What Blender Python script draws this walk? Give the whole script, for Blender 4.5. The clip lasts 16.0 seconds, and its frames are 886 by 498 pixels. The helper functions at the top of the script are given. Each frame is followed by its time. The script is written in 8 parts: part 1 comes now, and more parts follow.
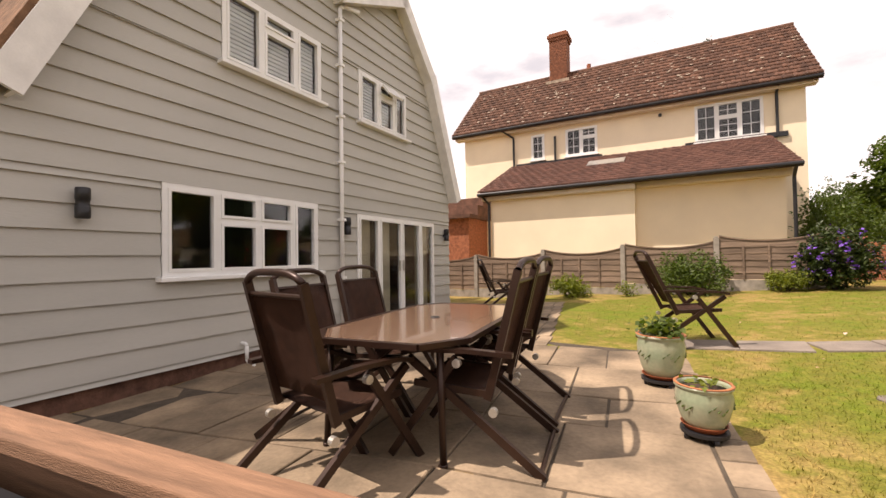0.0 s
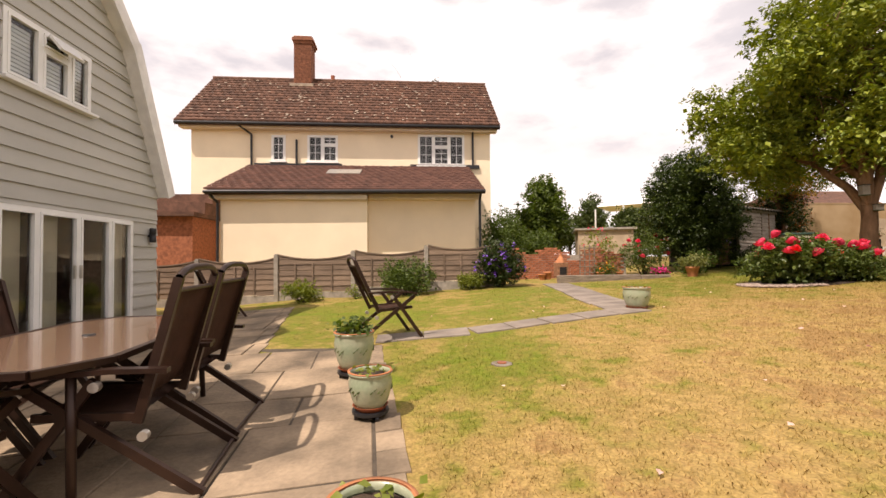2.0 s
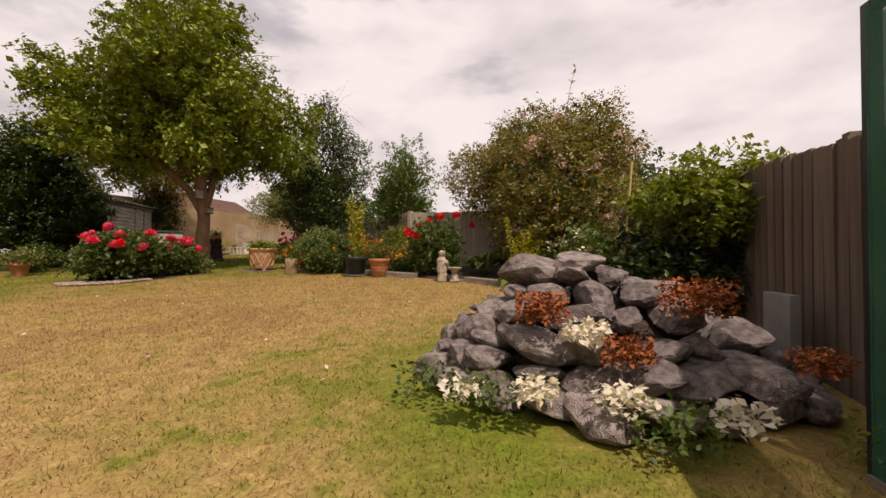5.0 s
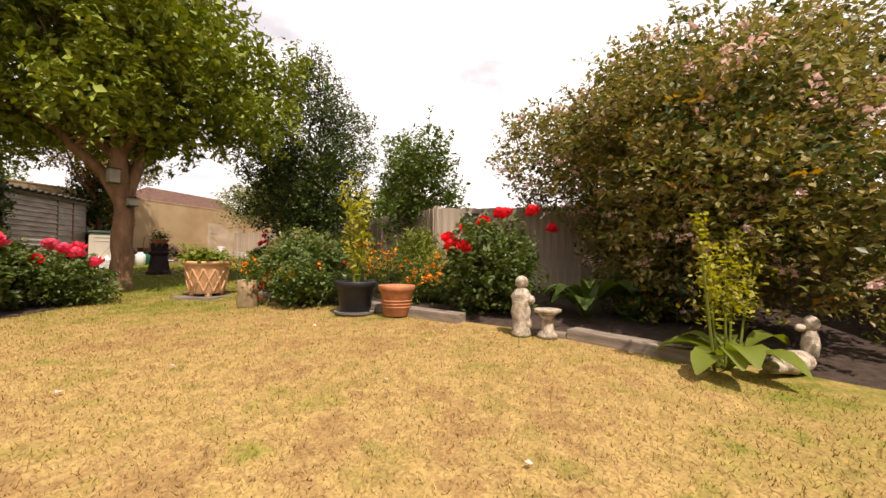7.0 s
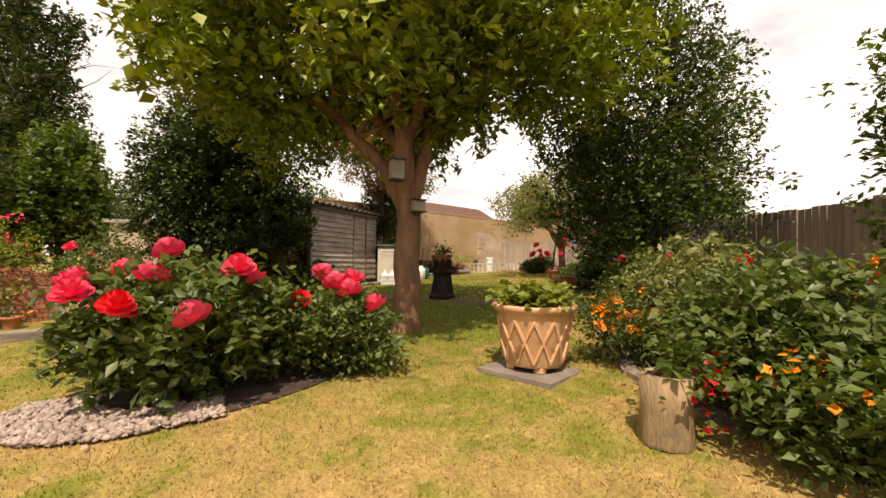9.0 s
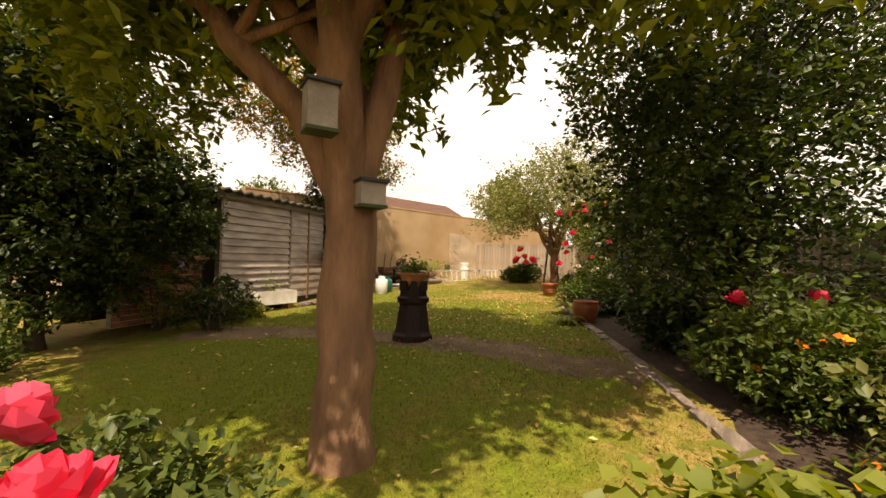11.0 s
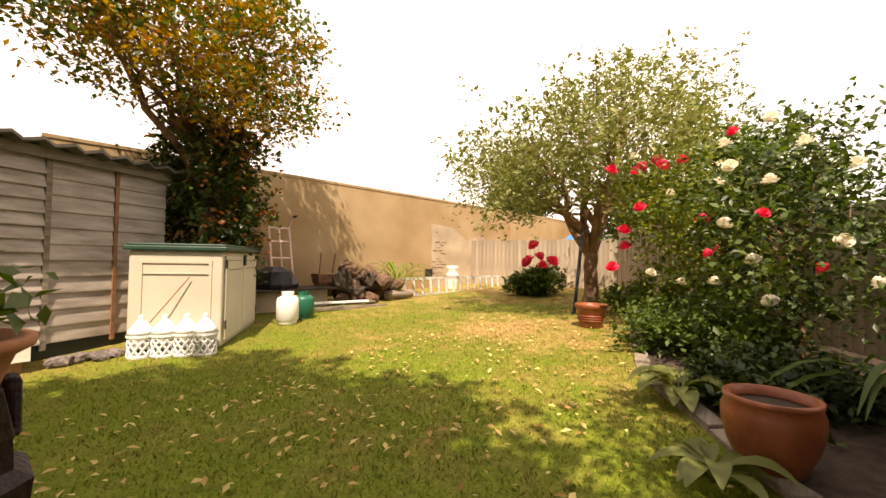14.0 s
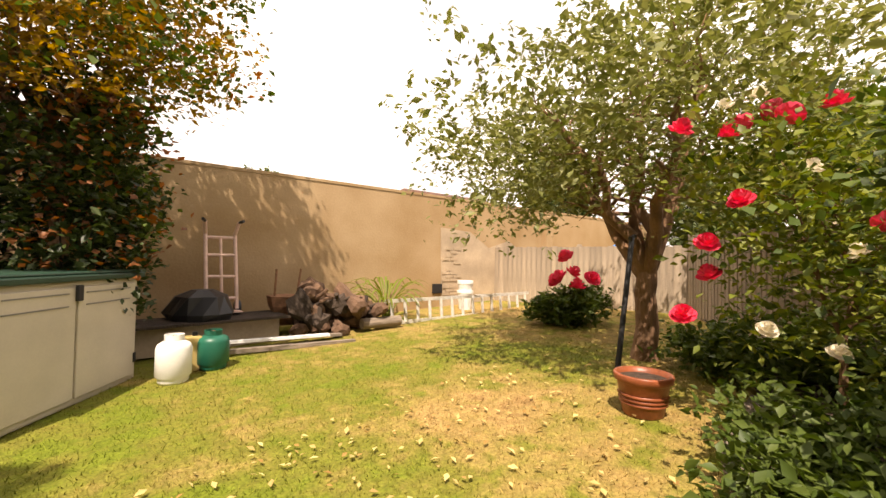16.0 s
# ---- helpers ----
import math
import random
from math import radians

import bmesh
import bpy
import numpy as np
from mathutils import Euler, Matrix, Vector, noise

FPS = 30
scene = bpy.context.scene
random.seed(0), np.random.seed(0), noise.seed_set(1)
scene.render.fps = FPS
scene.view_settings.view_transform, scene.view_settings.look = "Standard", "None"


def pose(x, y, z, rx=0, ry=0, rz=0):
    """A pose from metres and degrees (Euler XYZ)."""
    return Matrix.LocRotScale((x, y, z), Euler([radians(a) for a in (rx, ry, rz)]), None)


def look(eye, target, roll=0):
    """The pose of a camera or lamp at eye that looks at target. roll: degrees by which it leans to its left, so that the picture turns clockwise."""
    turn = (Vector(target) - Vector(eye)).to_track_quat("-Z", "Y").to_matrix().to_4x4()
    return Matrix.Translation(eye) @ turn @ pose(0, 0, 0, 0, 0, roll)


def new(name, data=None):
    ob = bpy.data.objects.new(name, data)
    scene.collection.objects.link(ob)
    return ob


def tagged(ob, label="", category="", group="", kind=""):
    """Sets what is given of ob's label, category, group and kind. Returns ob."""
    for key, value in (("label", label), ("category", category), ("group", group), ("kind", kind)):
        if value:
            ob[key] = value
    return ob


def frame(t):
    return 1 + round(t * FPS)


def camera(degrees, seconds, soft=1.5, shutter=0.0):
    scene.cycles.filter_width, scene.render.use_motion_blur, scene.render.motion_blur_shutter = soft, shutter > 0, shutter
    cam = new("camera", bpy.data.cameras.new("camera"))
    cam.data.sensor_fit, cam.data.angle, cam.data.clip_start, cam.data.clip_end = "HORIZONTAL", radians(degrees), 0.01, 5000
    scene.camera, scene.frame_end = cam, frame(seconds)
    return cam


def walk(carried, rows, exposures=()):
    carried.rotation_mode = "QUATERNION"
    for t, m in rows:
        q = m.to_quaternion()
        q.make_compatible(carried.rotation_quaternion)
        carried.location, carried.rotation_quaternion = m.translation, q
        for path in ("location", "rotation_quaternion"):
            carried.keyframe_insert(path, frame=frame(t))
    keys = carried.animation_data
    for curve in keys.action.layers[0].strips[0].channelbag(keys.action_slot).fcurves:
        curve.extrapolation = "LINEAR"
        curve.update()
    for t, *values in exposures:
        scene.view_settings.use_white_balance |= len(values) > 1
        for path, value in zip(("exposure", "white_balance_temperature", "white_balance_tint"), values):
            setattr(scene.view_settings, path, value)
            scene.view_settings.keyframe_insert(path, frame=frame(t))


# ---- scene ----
cam = camera(93.8, 16.0)
PATH = [
    (0.0, 0.001, 0.001, 1.236, 91.22, 0.87, 23.43),
    (0.5, 0.086, 0.015, 1.237, 91.25, 0.78, 16.98),
    (1.0, 0.184, 0.019, 1.236, 91.31, 0.64, 8.72),
    (1.5, 0.295, -0.005, 1.238, 91.36, 0.60, -0.07),
    (2.0, 0.457, -0.102, 1.243, 91.43, 0.53, -10.07),
    (2.5, 0.606, -0.175, 1.238, 91.52, 0.53, -19.55),
    (3.0, 0.754, -0.258, 1.232, 91.53, 0.48, -29.63),
    (3.5, 0.908, -0.404, 1.243, 91.50, 0.44, -40.13),
    (4.0, 1.234, -0.550, 1.195, 91.37, 0.49, -54.61),
    (4.5, 1.671, -0.651, 1.139, 91.04, 0.43, -71.92),
    (4.7, 1.890, -0.691, 1.131, 90.88, 0.42, -77.69),
    (6.8, 5.434, 0.636, 1.399, 91.21, -0.89, -82.40),
    (7.0, 5.791, 0.866, 1.418, 91.30, -0.68, -80.13),
    (7.5, 6.535, 1.513, 1.527, 91.13, -0.76, -75.43),
    (8.0, 7.256, 2.275, 1.621, 91.04, -0.66, -67.37),
    (8.5, 7.876, 3.074, 1.668, 91.24, -0.57, -57.78),
    (9.0, 8.485, 3.879, 1.683, 91.61, -0.92, -47.75),
    (9.2, 8.647, 4.137, 1.708, 91.67, -0.76, -44.69),
    (11.3, 10.943, 5.974, 2.014, 91.49, -1.09, -54.46),
    (11.5, 11.309, 6.089, 1.992, 91.73, -0.77, -55.52),
    (12.0, 11.996, 6.508, 1.972, 91.83, -0.77, -57.94),
    (12.5, 12.643, 6.876, 1.984, 91.79, -0.85, -57.86),
    (13.0, 13.300, 7.247, 1.964, 91.69, -0.93, -57.52),
    (13.5, 13.904, 7.617, 1.978, 91.58, -1.06, -56.72),
    (14.0, 14.522, 7.946, 1.990, 91.53, -1.01, -51.61),
    (14.5, 15.111, 8.209, 1.994, 91.48, -1.00, -48.71),
    (15.0, 15.720, 8.441, 2.021, 91.35, -0.74, -45.91),
    (15.5, 16.233, 8.586, 2.075, 91.29, -0.96, -42.22),
    (16.0, 16.772, 8.635, 2.261, 91.49, -1.00, -44.34),
]
EXPOSURES = [(0.0, 0.22, 7000, 21), (1.5, 0.2, 7000, 21), (3.0, -0.14, 7200, 20), (3.5, -0.30, 7200, 20), (4.7, -0.48, 7000, 22), (7.0, 0.28, 6900, 19), (9.0, 0.22, 7400, 19), (11.5, 0.48, 8400, 18), (13.0, 0.72, 8100, 18), (14.2, 0.80, 7900, 18), (16.0, 0.72, 7600, 19)]
walk(cam, [(t, pose(x, y, z, rx, ry, rz)) for t, x, y, z, rx, ry, rz in PATH], EXPOSURES)
# ---- light ----
SUN_DIR = Vector((0.51, 0.37, -1.0)).normalized()
sun_elev = math.asin(-SUN_DIR.z)
sun = new("sun", bpy.data.lights.new("sun", "SUN"))
sun.data.energy, sun.data.angle, sun.data.color = 5.0, radians(0.6), (1.0, 0.94, 0.84)
sun.matrix_world = look((0, 0, 40), Vector((0, 0, 40)) + SUN_DIR)
world = bpy.data.worlds.new("sky")
scene.world = world
world.use_nodes = True
wt = world.node_tree
wt.nodes.clear()
w_out = wt.nodes.new("ShaderNodeOutputWorld")
w_bg = wt.nodes.new("ShaderNodeBackground")
w_sky = wt.nodes.new("ShaderNodeTexSky")
w_sky.sky_type, w_sky.sun_disc = "NISHITA", False
w_sky.sun_elevation = sun_elev
w_sky.sun_rotation = math.atan2(-SUN_DIR.x, -SUN_DIR.y)
w_sky.dust_density = 2.0
w_tc = wt.nodes.new("ShaderNodeTexCoord")
w_map = wt.nodes.new("ShaderNodeMapping")
w_map.inputs["Scale"].default_value = (1.0, 1.0, 2.6)
w_noise = wt.nodes.new("ShaderNodeTexNoise")
w_noise.inputs["Scale"].default_value = 2.0
w_noise.inputs["Detail"].default_value = 8.0
w_noise.inputs["Roughness"].default_value = 0.56
w_ramp = wt.nodes.new("ShaderNodeValToRGB")
w_ramp.color_ramp.elements[0].position = 0.40
w_ramp.color_ramp.elements[0].color = (0.68, 0.68, 0.68, 1)
w_ramp.color_ramp.elements[1].position = 0.50
w_sep = wt.nodes.new("ShaderNodeSeparateXYZ")
w_low = wt.nodes.new("ShaderNodeMapRange")
w_low.inputs["From Min"].default_value, w_low.inputs["From Max"].default_value = 0.10, 0.85
w_low.inputs["To Min"].default_value, w_low.inputs["To Max"].default_value = 0.14, -0.12
w_cover = wt.nodes.new("ShaderNodeMath")
w_mix = wt.nodes.new("ShaderNodeMix")
w_mix.data_type = "RGBA"
w_shade = wt.nodes.new("ShaderNodeTexNoise")
w_shade.inputs["Scale"].default_value = 4.0
w_shade.inputs["Detail"].default_value = 6.0
w_cr = wt.nodes.new("ShaderNodeValToRGB")
w_cr.color_ramp.elements[0].position = 0.30
w_cr.color_ramp.elements[0].color = (8.6, 8.45, 8.5, 1)
w_cr.color_ramp.elements[1].position = 0.62
w_cr.color_ramp.elements[1].color = (12.0, 11.7, 11.4, 1)
wt.links.new(w_tc.outputs["Generated"], w_map.inputs["Vector"])
wt.links.new(w_map.outputs["Vector"], w_noise.inputs["Vector"])
wt.links.new(w_map.outputs["Vector"], w_shade.inputs["Vector"])
wt.links.new(w_tc.outputs["Generated"], w_sep.inputs[0])
wt.links.new(w_sep.outputs["Z"], w_low.inputs["Value"])
wt.links.new(w_noise.outputs["Fac"], w_cover.inputs[0])
wt.links.new(w_low.outputs[0], w_cover.inputs[1])
wt.links.new(w_cover.outputs[0], w_ramp.inputs["Fac"])
wt.links.new(w_shade.outputs["Fac"], w_cr.inputs["Fac"])
wt.links.new(w_ramp.outputs["Color"], w_mix.inputs["Factor"])
wt.links.new(w_sky.outputs["Color"], w_mix.inputs["A"])
wt.links.new(w_cr.outputs["Color"], w_mix.inputs["B"])
wt.links.new(w_mix.outputs["Result"], w_bg.inputs["Color"])
w_bg.inputs["Strength"].default_value = 0.10
wt.links.new(w_bg.outputs["Background"], w_out.inputs["Surface"])

# ---- materials ----
def mat(name, colour, rough=0.7, vary=0.25, scale=6.0, bump=0.15, fine=60.0, metal=0.0, spec=0.4, second=None, obj_vary=0.0, isl_vary=0.0, coat=0.0, stretch=(1, 1, 1)):
    """A surface with variation at two scales: broad stains and fine grain, with relief."""
    m = bpy.data.materials.new(name)
    m.use_nodes = True
    nt = m.node_tree
    b = nt.nodes["Principled BSDF"]
    tc = nt.nodes.new("ShaderNodeTexCoord")
    mp = nt.nodes.new("ShaderNodeMapping")
    mp.inputs["Scale"].default_value = stretch
    nt.links.new(tc.outputs["Object"], mp.inputs["Vector"])
    n1 = nt.nodes.new("ShaderNodeTexNoise")
    n1.inputs["Scale"].default_value, n1.inputs["Detail"].default_value = scale, 5
    n2 = nt.nodes.new("ShaderNodeTexNoise")
    n2.inputs["Scale"].default_value, n2.inputs["Detail"].default_value = fine, 3
    nt.links.new(mp.outputs["Vector"], n1.inputs["Vector"])
    nt.links.new(mp.outputs["Vector"], n2.inputs["Vector"])
    ramp = nt.nodes.new("ShaderNodeValToRGB")
    ramp.color_ramp.elements[0].position, ramp.color_ramp.elements[1].position = 0.32, 0.68
    c = Vector(colour)
    d = Vector(second) if second else c * (1 - vary)
    ramp.color_ramp.elements[0].color = (*d, 1)
    ramp.color_ramp.elements[1].color = (*(c * (1 + 0.3 * vary)), 1)
    nt.links.new(n1.outputs["Fac"], ramp.inputs["Fac"])
    add = nt.nodes.new("ShaderNodeMath")
    add.operation = "MULTIPLY_ADD"
    add.inputs[1].default_value, add.inputs[2].default_value = vary, 1 - vary / 2
    nt.links.new(n2.outputs["Fac"], add.inputs[0])
    val = add.outputs[0]
    for node, sock, amount in (("ShaderNodeObjectInfo", "Random", obj_vary), ("ShaderNodeNewGeometry", "Random Per Island", isl_vary)):
        if amount:
            oi = nt.nodes.new(node)
            ma = nt.nodes.new("ShaderNodeMath")
            ma.operation = "MULTIPLY_ADD"
            ma.inputs[1].default_value, ma.inputs[2].default_value = amount, 1 - amount / 2
            nt.links.new(oi.outputs[sock], ma.inputs[0])
            mu = nt.nodes.new("ShaderNodeMath")
            mu.operation = "MULTIPLY"
            nt.links.new(val, mu.inputs[0])
            nt.links.new(ma.outputs[0], mu.inputs[1])
            val = mu.outputs[0]
    hsv = nt.nodes.new("ShaderNodeHueSaturation")
    nt.links.new(ramp.outputs["Color"], hsv.inputs["Color"])
    nt.links.new(val, hsv.inputs["Value"])
    nt.links.new(hsv.outputs["Color"], b.inputs["Base Color"])
    b.inputs["Roughness"].default_value, b.inputs["Metallic"].default_value = rough, metal
    b.inputs["Specular IOR Level"].default_value = spec
    b.inputs["Coat Weight"].default_value = coat
    if bump:
        bp = nt.nodes.new("ShaderNodeBump")
        bp.inputs["Strength"].default_value, bp.inputs["Distance"].default_value = bump, 0.02
        mx = nt.nodes.new("ShaderNodeMath")
        mx.operation = "ADD"
        nt.links.new(n1.outputs["Fac"], mx.inputs[0])
        nt.links.new(n2.outputs["Fac"], mx.inputs[1])
        nt.links.new(mx.outputs[0], bp.inputs["Height"])
        nt.links.new(bp.outputs["Normal"], b.inputs["Normal"])
    return m


def leaf_mat(name, a, bcol, rough=0.5, trans=0.35):
    """Leaves: each one its own shade between two greens, letting some light through."""
    m = bpy.data.materials.new(name)
    m.use_nodes = True
    nt = m.node_tree
    b = nt.nodes["Principled BSDF"]
    g = nt.nodes.new("ShaderNodeNewGeometry")
    ramp = nt.nodes.new("ShaderNodeValToRGB")
    ramp.color_ramp.elements[0].color, ramp.color_ramp.elements[1].color = (*a, 1), (*bcol, 1)
    nt.links.new(g.outputs["Random Per Island"], ramp.inputs["Fac"])
    nt.links.new(ramp.outputs["Color"], b.inputs["Base Color"])
    b.inputs["Roughness"].default_value = rough
    b.inputs["Specular IOR Level"].default_value = 0.35
    tr = nt.nodes.new("ShaderNodeBsdfTranslucent")
    gam = nt.nodes.new("ShaderNodeHueSaturation")
    gam.inputs["Saturation"].default_value, gam.inputs["Value"].default_value = 1.15, 1.3
    nt.links.new(ramp.outputs["Color"], gam.inputs["Color"])
    nt.links.new(gam.outputs["Color"], tr.inputs["Color"])
    mix = nt.nodes.new("ShaderNodeMixShader")
    mix.inputs[0].default_value = trans
    nt.links.new(b.outputs[0], mix.inputs[1])
    nt.links.new(tr.outputs[0], mix.inputs[2])
    nt.links.new(mix.outputs[0], nt.nodes["Material Output"].inputs["Surface"])
    return m


def glass_mat(name, tint=(0.9, 0.93, 0.92), rough=0.02):
    m = bpy.data.materials.new(name)
    m.use_nodes = True
    b = m.node_tree.nodes["Principled BSDF"]
    b.inputs["Base Color"].default_value = (*tint, 1)
    b.inputs["Roughness"].default_value = rough
    b.inputs["Transmission Weight"].default_value = 1.0
    b.inputs["IOR"].default_value = 1.45
    return m


def lawn_nodes(nt):
    """Colour of the lawn by place: straw where it has dried, green under the trees and round the stones."""
    tc = nt.nodes.new("ShaderNodeTexCoord")
    n1 = nt.nodes.new("ShaderNodeTexNoise")
    n1.inputs["Scale"].default_value, n1.inputs["Detail"].default_value = 0.75, 7
    n2 = nt.nodes.new("ShaderNodeTexNoise")
    n2.inputs["Scale"].default_value, n2.inputs["Detail"].default_value = 2.8, 10
    n2.inputs["Roughness"].default_value = 0.7
    for n in (n1, n2):
        nt.links.new(tc.outputs["Object"], n.inputs["Vector"])
    sep = nt.nodes.new("ShaderNodeSeparateXYZ")
    nt.links.new(tc.outputs["Object"], sep.inputs[0])

    def m_(op, a, b=None, c=None, clamp=False):
        k = nt.nodes.new("ShaderNodeMath")
        k.operation, k.use_clamp = op, clamp
        for i, q in enumerate((a, b, c)):
            if q is None:
                continue
            if isinstance(q, (int, float)):
                k.inputs[i].default_value = q
            else:
                nt.links.new(q, k.inputs[i])
        return k.outputs[0]

    def spot(x, y, r, s):
        dx, dy = m_("SUBTRACT", sep.outputs[0], x), m_("SUBTRACT", sep.outputs[1], y)
        d = m_("SQRT", m_("ADD", m_("MULTIPLY", dx, dx), m_("MULTIPLY", dy, dy)))
        return m_("MULTIPLY", m_("SUBTRACT", 1.0, m_("DIVIDE", d, r), clamp=True), s)
    green = m_("ADD", m_("MULTIPLY", n1.outputs["Fac"], 1.15), m_("MULTIPLY", n2.outputs["Fac"], 1.45))
    n4 = nt.nodes.new("ShaderNodeTexNoise")
    n4.inputs["Scale"].default_value, n4.inputs["Detail"].default_value = 3.6, 5
    nt.links.new(tc.outputs["Object"], n4.inputs["Vector"])
    green = m_("SUBTRACT", green, 0.96)
    green = m_("ADD", green, m_("MULTIPLY", m_("MULTIPLY", m_("SUBTRACT", n4.outputs["Fac"], 0.53, clamp=True), 6.0, clamp=True), 0.34))
    for args in ((3.4, -0.2, 2.2, 0.16), (4.7, -0.6, 1.2, 0.42), (13.5, 9.5, 5.0, 0.75), (18.5, 11.5, 5.0, 0.42), (0.6, 8.5, 5.5, 0.42), (1.2, 4.0, 1.6, 0.3), (7.0, 9.5, 4.5, 0.25), (5.5, 0.3, 1.5, 0.4)):
        green = m_("ADD", green, spot(*args))
    for args in ((6.5, 3.0, 4.5, 0.26), (2.4, 1.0, 2.5, 0.2), (19.3, 10.5, 1.6, 0.55), (9.0, 3.0, 3.0, 0.2)):
        green = m_("SUBTRACT", green, spot(*args))
    ramp = nt.nodes.new("ShaderNodeValToRGB")
    e = ramp.color_ramp.elements
    e[0].position, e[0].color = 0.0, (0.275, 0.170, 0.064, 1)
    e[1].position, e[1].color = 0.95, (0.135, 0.165, 0.016, 1)
    for p, c in ((0.14, (0.35, 0.240, 0.086, 1)), (0.26, (0.285, 0.195, 0.064, 1)), (0.42, (0.27, 0.205, 0.058, 1)), (0.60, (0.175, 0.162, 0.028, 1))):
        k = e.new(p)
        k.color = c
    nt.links.new(green, ramp.inputs["Fac"])
    return ramp.outputs["Color"], n2.outputs["Fac"], m_


def lawn_mat(name, blades):
    m = bpy.data.materials.new(name)
    m.use_nodes = True
    nt = m.node_tree
    b = nt.nodes["Principled BSDF"]
    col, fac, m_ = lawn_nodes(nt)
    hsv = nt.nodes.new("ShaderNodeHueSaturation")
    nt.links.new(col, hsv.inputs["Color"])
    if blades:
        g = nt.nodes.new("ShaderNodeNewGeometry")
        nt.links.new(m_("MULTIPLY_ADD", g.outputs["Random Per Island"], 0.65, 0.76), hsv.inputs["Value"])
    else:
        tc = nt.nodes.new("ShaderNodeTexCoord")
        n3 = nt.nodes.new("ShaderNodeTexNoise")
        n3.inputs["Scale"].default_value, n3.inputs["Detail"].default_value = 55, 6
        nt.links.new(tc.outputs["Object"], n3.inputs["Vector"])
        n5 = nt.nodes.new("ShaderNodeTexNoise")
        n5.inputs["Scale"].default_value, n5.inputs["Detail"].default_value = 11, 6
        n5.inputs["Roughness"].default_value = 0.75
        nt.links.new(tc.outputs["Object"], n5.inputs["Vector"])
        grain = m_("MULTIPLY_ADD", n3.outputs["Fac"], 1.3, 0.30)
        nt.links.new(m_("MULTIPLY", grain, m_("MULTIPLY_ADD", n5.outputs["Fac"], 1.3, 0.36)), hsv.inputs["Value"])
        bp = nt.nodes.new("ShaderNodeBump")
        bp.inputs["Strength"].default_value, bp.inputs["Distance"].default_value = 0.4, 0.02
        nt.links.new(n3.outputs["Fac"], bp.inputs["Height"])
        nt.links.new(bp.outputs["Normal"], b.inputs["Normal"])
    nt.links.new(hsv.outputs["Color"], b.inputs["Base Color"])
    b.inputs["Roughness"].default_value = 0.85
    b.inputs["Specular IOR Level"].default_value = 0.15
    return m


M = {}
M["lawn"], M["blades"] = lawn_mat("lawn", False), lawn_mat("grass_blades", True)
M["cladding"] = mat("grey_cladding", (0.47, 0.46, 0.42), 0.6, 0.10, 2.0, 0.08, 90, obj_vary=0.07, stretch=(1, 0.2, 1))
M["upvc"] = mat("white_upvc", (0.82, 0.82, 0.80), 0.35, 0.05, 3.0, 0.0)
M["white"] = mat("white_paint", (0.78, 0.77, 0.74), 0.5, 0.12, 5.0, 0.05)
# near-black colour that stands in for the shade of unlit rooms
M["room_shade"] = mat("unlit_room_black", (0.035, 0.032, 0.03), 0.9, 0.3, 1.0, 0.0)
M["curtain"] = mat("beige_curtain", (0.55, 0.48, 0.36), 0.9, 0.2, 3.0, 0.05, stretch=(1, 14, 0.3))
M["glass"] = glass_mat("window_glass")
M["black"] = mat("black_metal", (0.02, 0.02, 0.022), 0.4, 0.2, 8.0, 0.02)
M["plinth"] = mat("brick_plinth", (0.16, 0.08, 0.055), 0.9, 0.5, 9.0, 0.4)
M["thatch_tile"] = mat("brown_roof", (0.24, 0.13, 0.07), 0.9, 0.5, 8.0, 0.5)
M["slab"] = mat("patio_stone", (0.33, 0.245, 0.16), 0.8, 0.55, 1.6, 0.35, 30, second=(0.12, 0.09, 0.06), obj_vary=0.28)
M["joint"] = mat("patio_joint", (0.09, 0.07, 0.05), 0.95, 0.4, 8.0, 0.3)
M["path"] = mat("path_stone", (0.235, 0.195, 0.16), 0.88, 0.35, 2.5, 0.3, 50, obj_vary=0.25)
M["bronze"] = mat("bronze_metal", (0.040, 0.019, 0.012), 0.38, 0.25, 10.0, 0.03, metal=0.35, spec=0.5)
M["sling"] = mat("brown_sling", (0.085, 0.038, 0.022), 0.75, 0.25, 14.0, 0.25, 420)
M["table_glass"] = mat("bronze_tabletop", (0.21, 0.125, 0.08), 0.16, 0.06, 3.0, 0.0, spec=0.7, coat=0.6)
M["glaze"] = mat("green_glaze", (0.26, 0.31, 0.20), 0.22, 0.35, 7.0, 0.05, 40, second=(0.36, 0.36, 0.25), coat=0.5)
M["terracotta"] = mat("terracotta", (0.46, 0.18, 0.075), 0.75, 0.3, 7.0, 0.1, 60)
M["terracotta_pale"] = mat("pale_terracotta", (0.60, 0.36, 0.19), 0.8, 0.3, 5.0, 0.15, 60, second=(0.50, 0.27, 0.13))
M["terracotta_deep"] = mat("deep_terracotta", (0.30, 0.085, 0.035), 0.4, 0.35, 6.0, 0.1, 50)
M["soil"] = mat("soil", (0.07, 0.045, 0.03), 0.95, 0.5, 14.0, 0.8, 90)
M["dirt"] = mat("dry_dirt", (0.19, 0.125, 0.075), 0.95, 0.45, 3.0, 0.6, 40, second=(0.11, 0.075, 0.045))
M["cream"] = mat("cream_render", (0.87, 0.74, 0.54), 0.85, 0.08, 0.8, 0.15, 45)
M["tile"] = mat("roof_tile", (0.135, 0.066, 0.042), 0.85, 0.45, 4.0, 0.3, 30, isl_vary=0.55)
M["tile_red"] = mat("extension_tile", (0.115, 0.052, 0.036), 0.85, 0.35, 4.0, 0.3, 30, isl_vary=0.4)
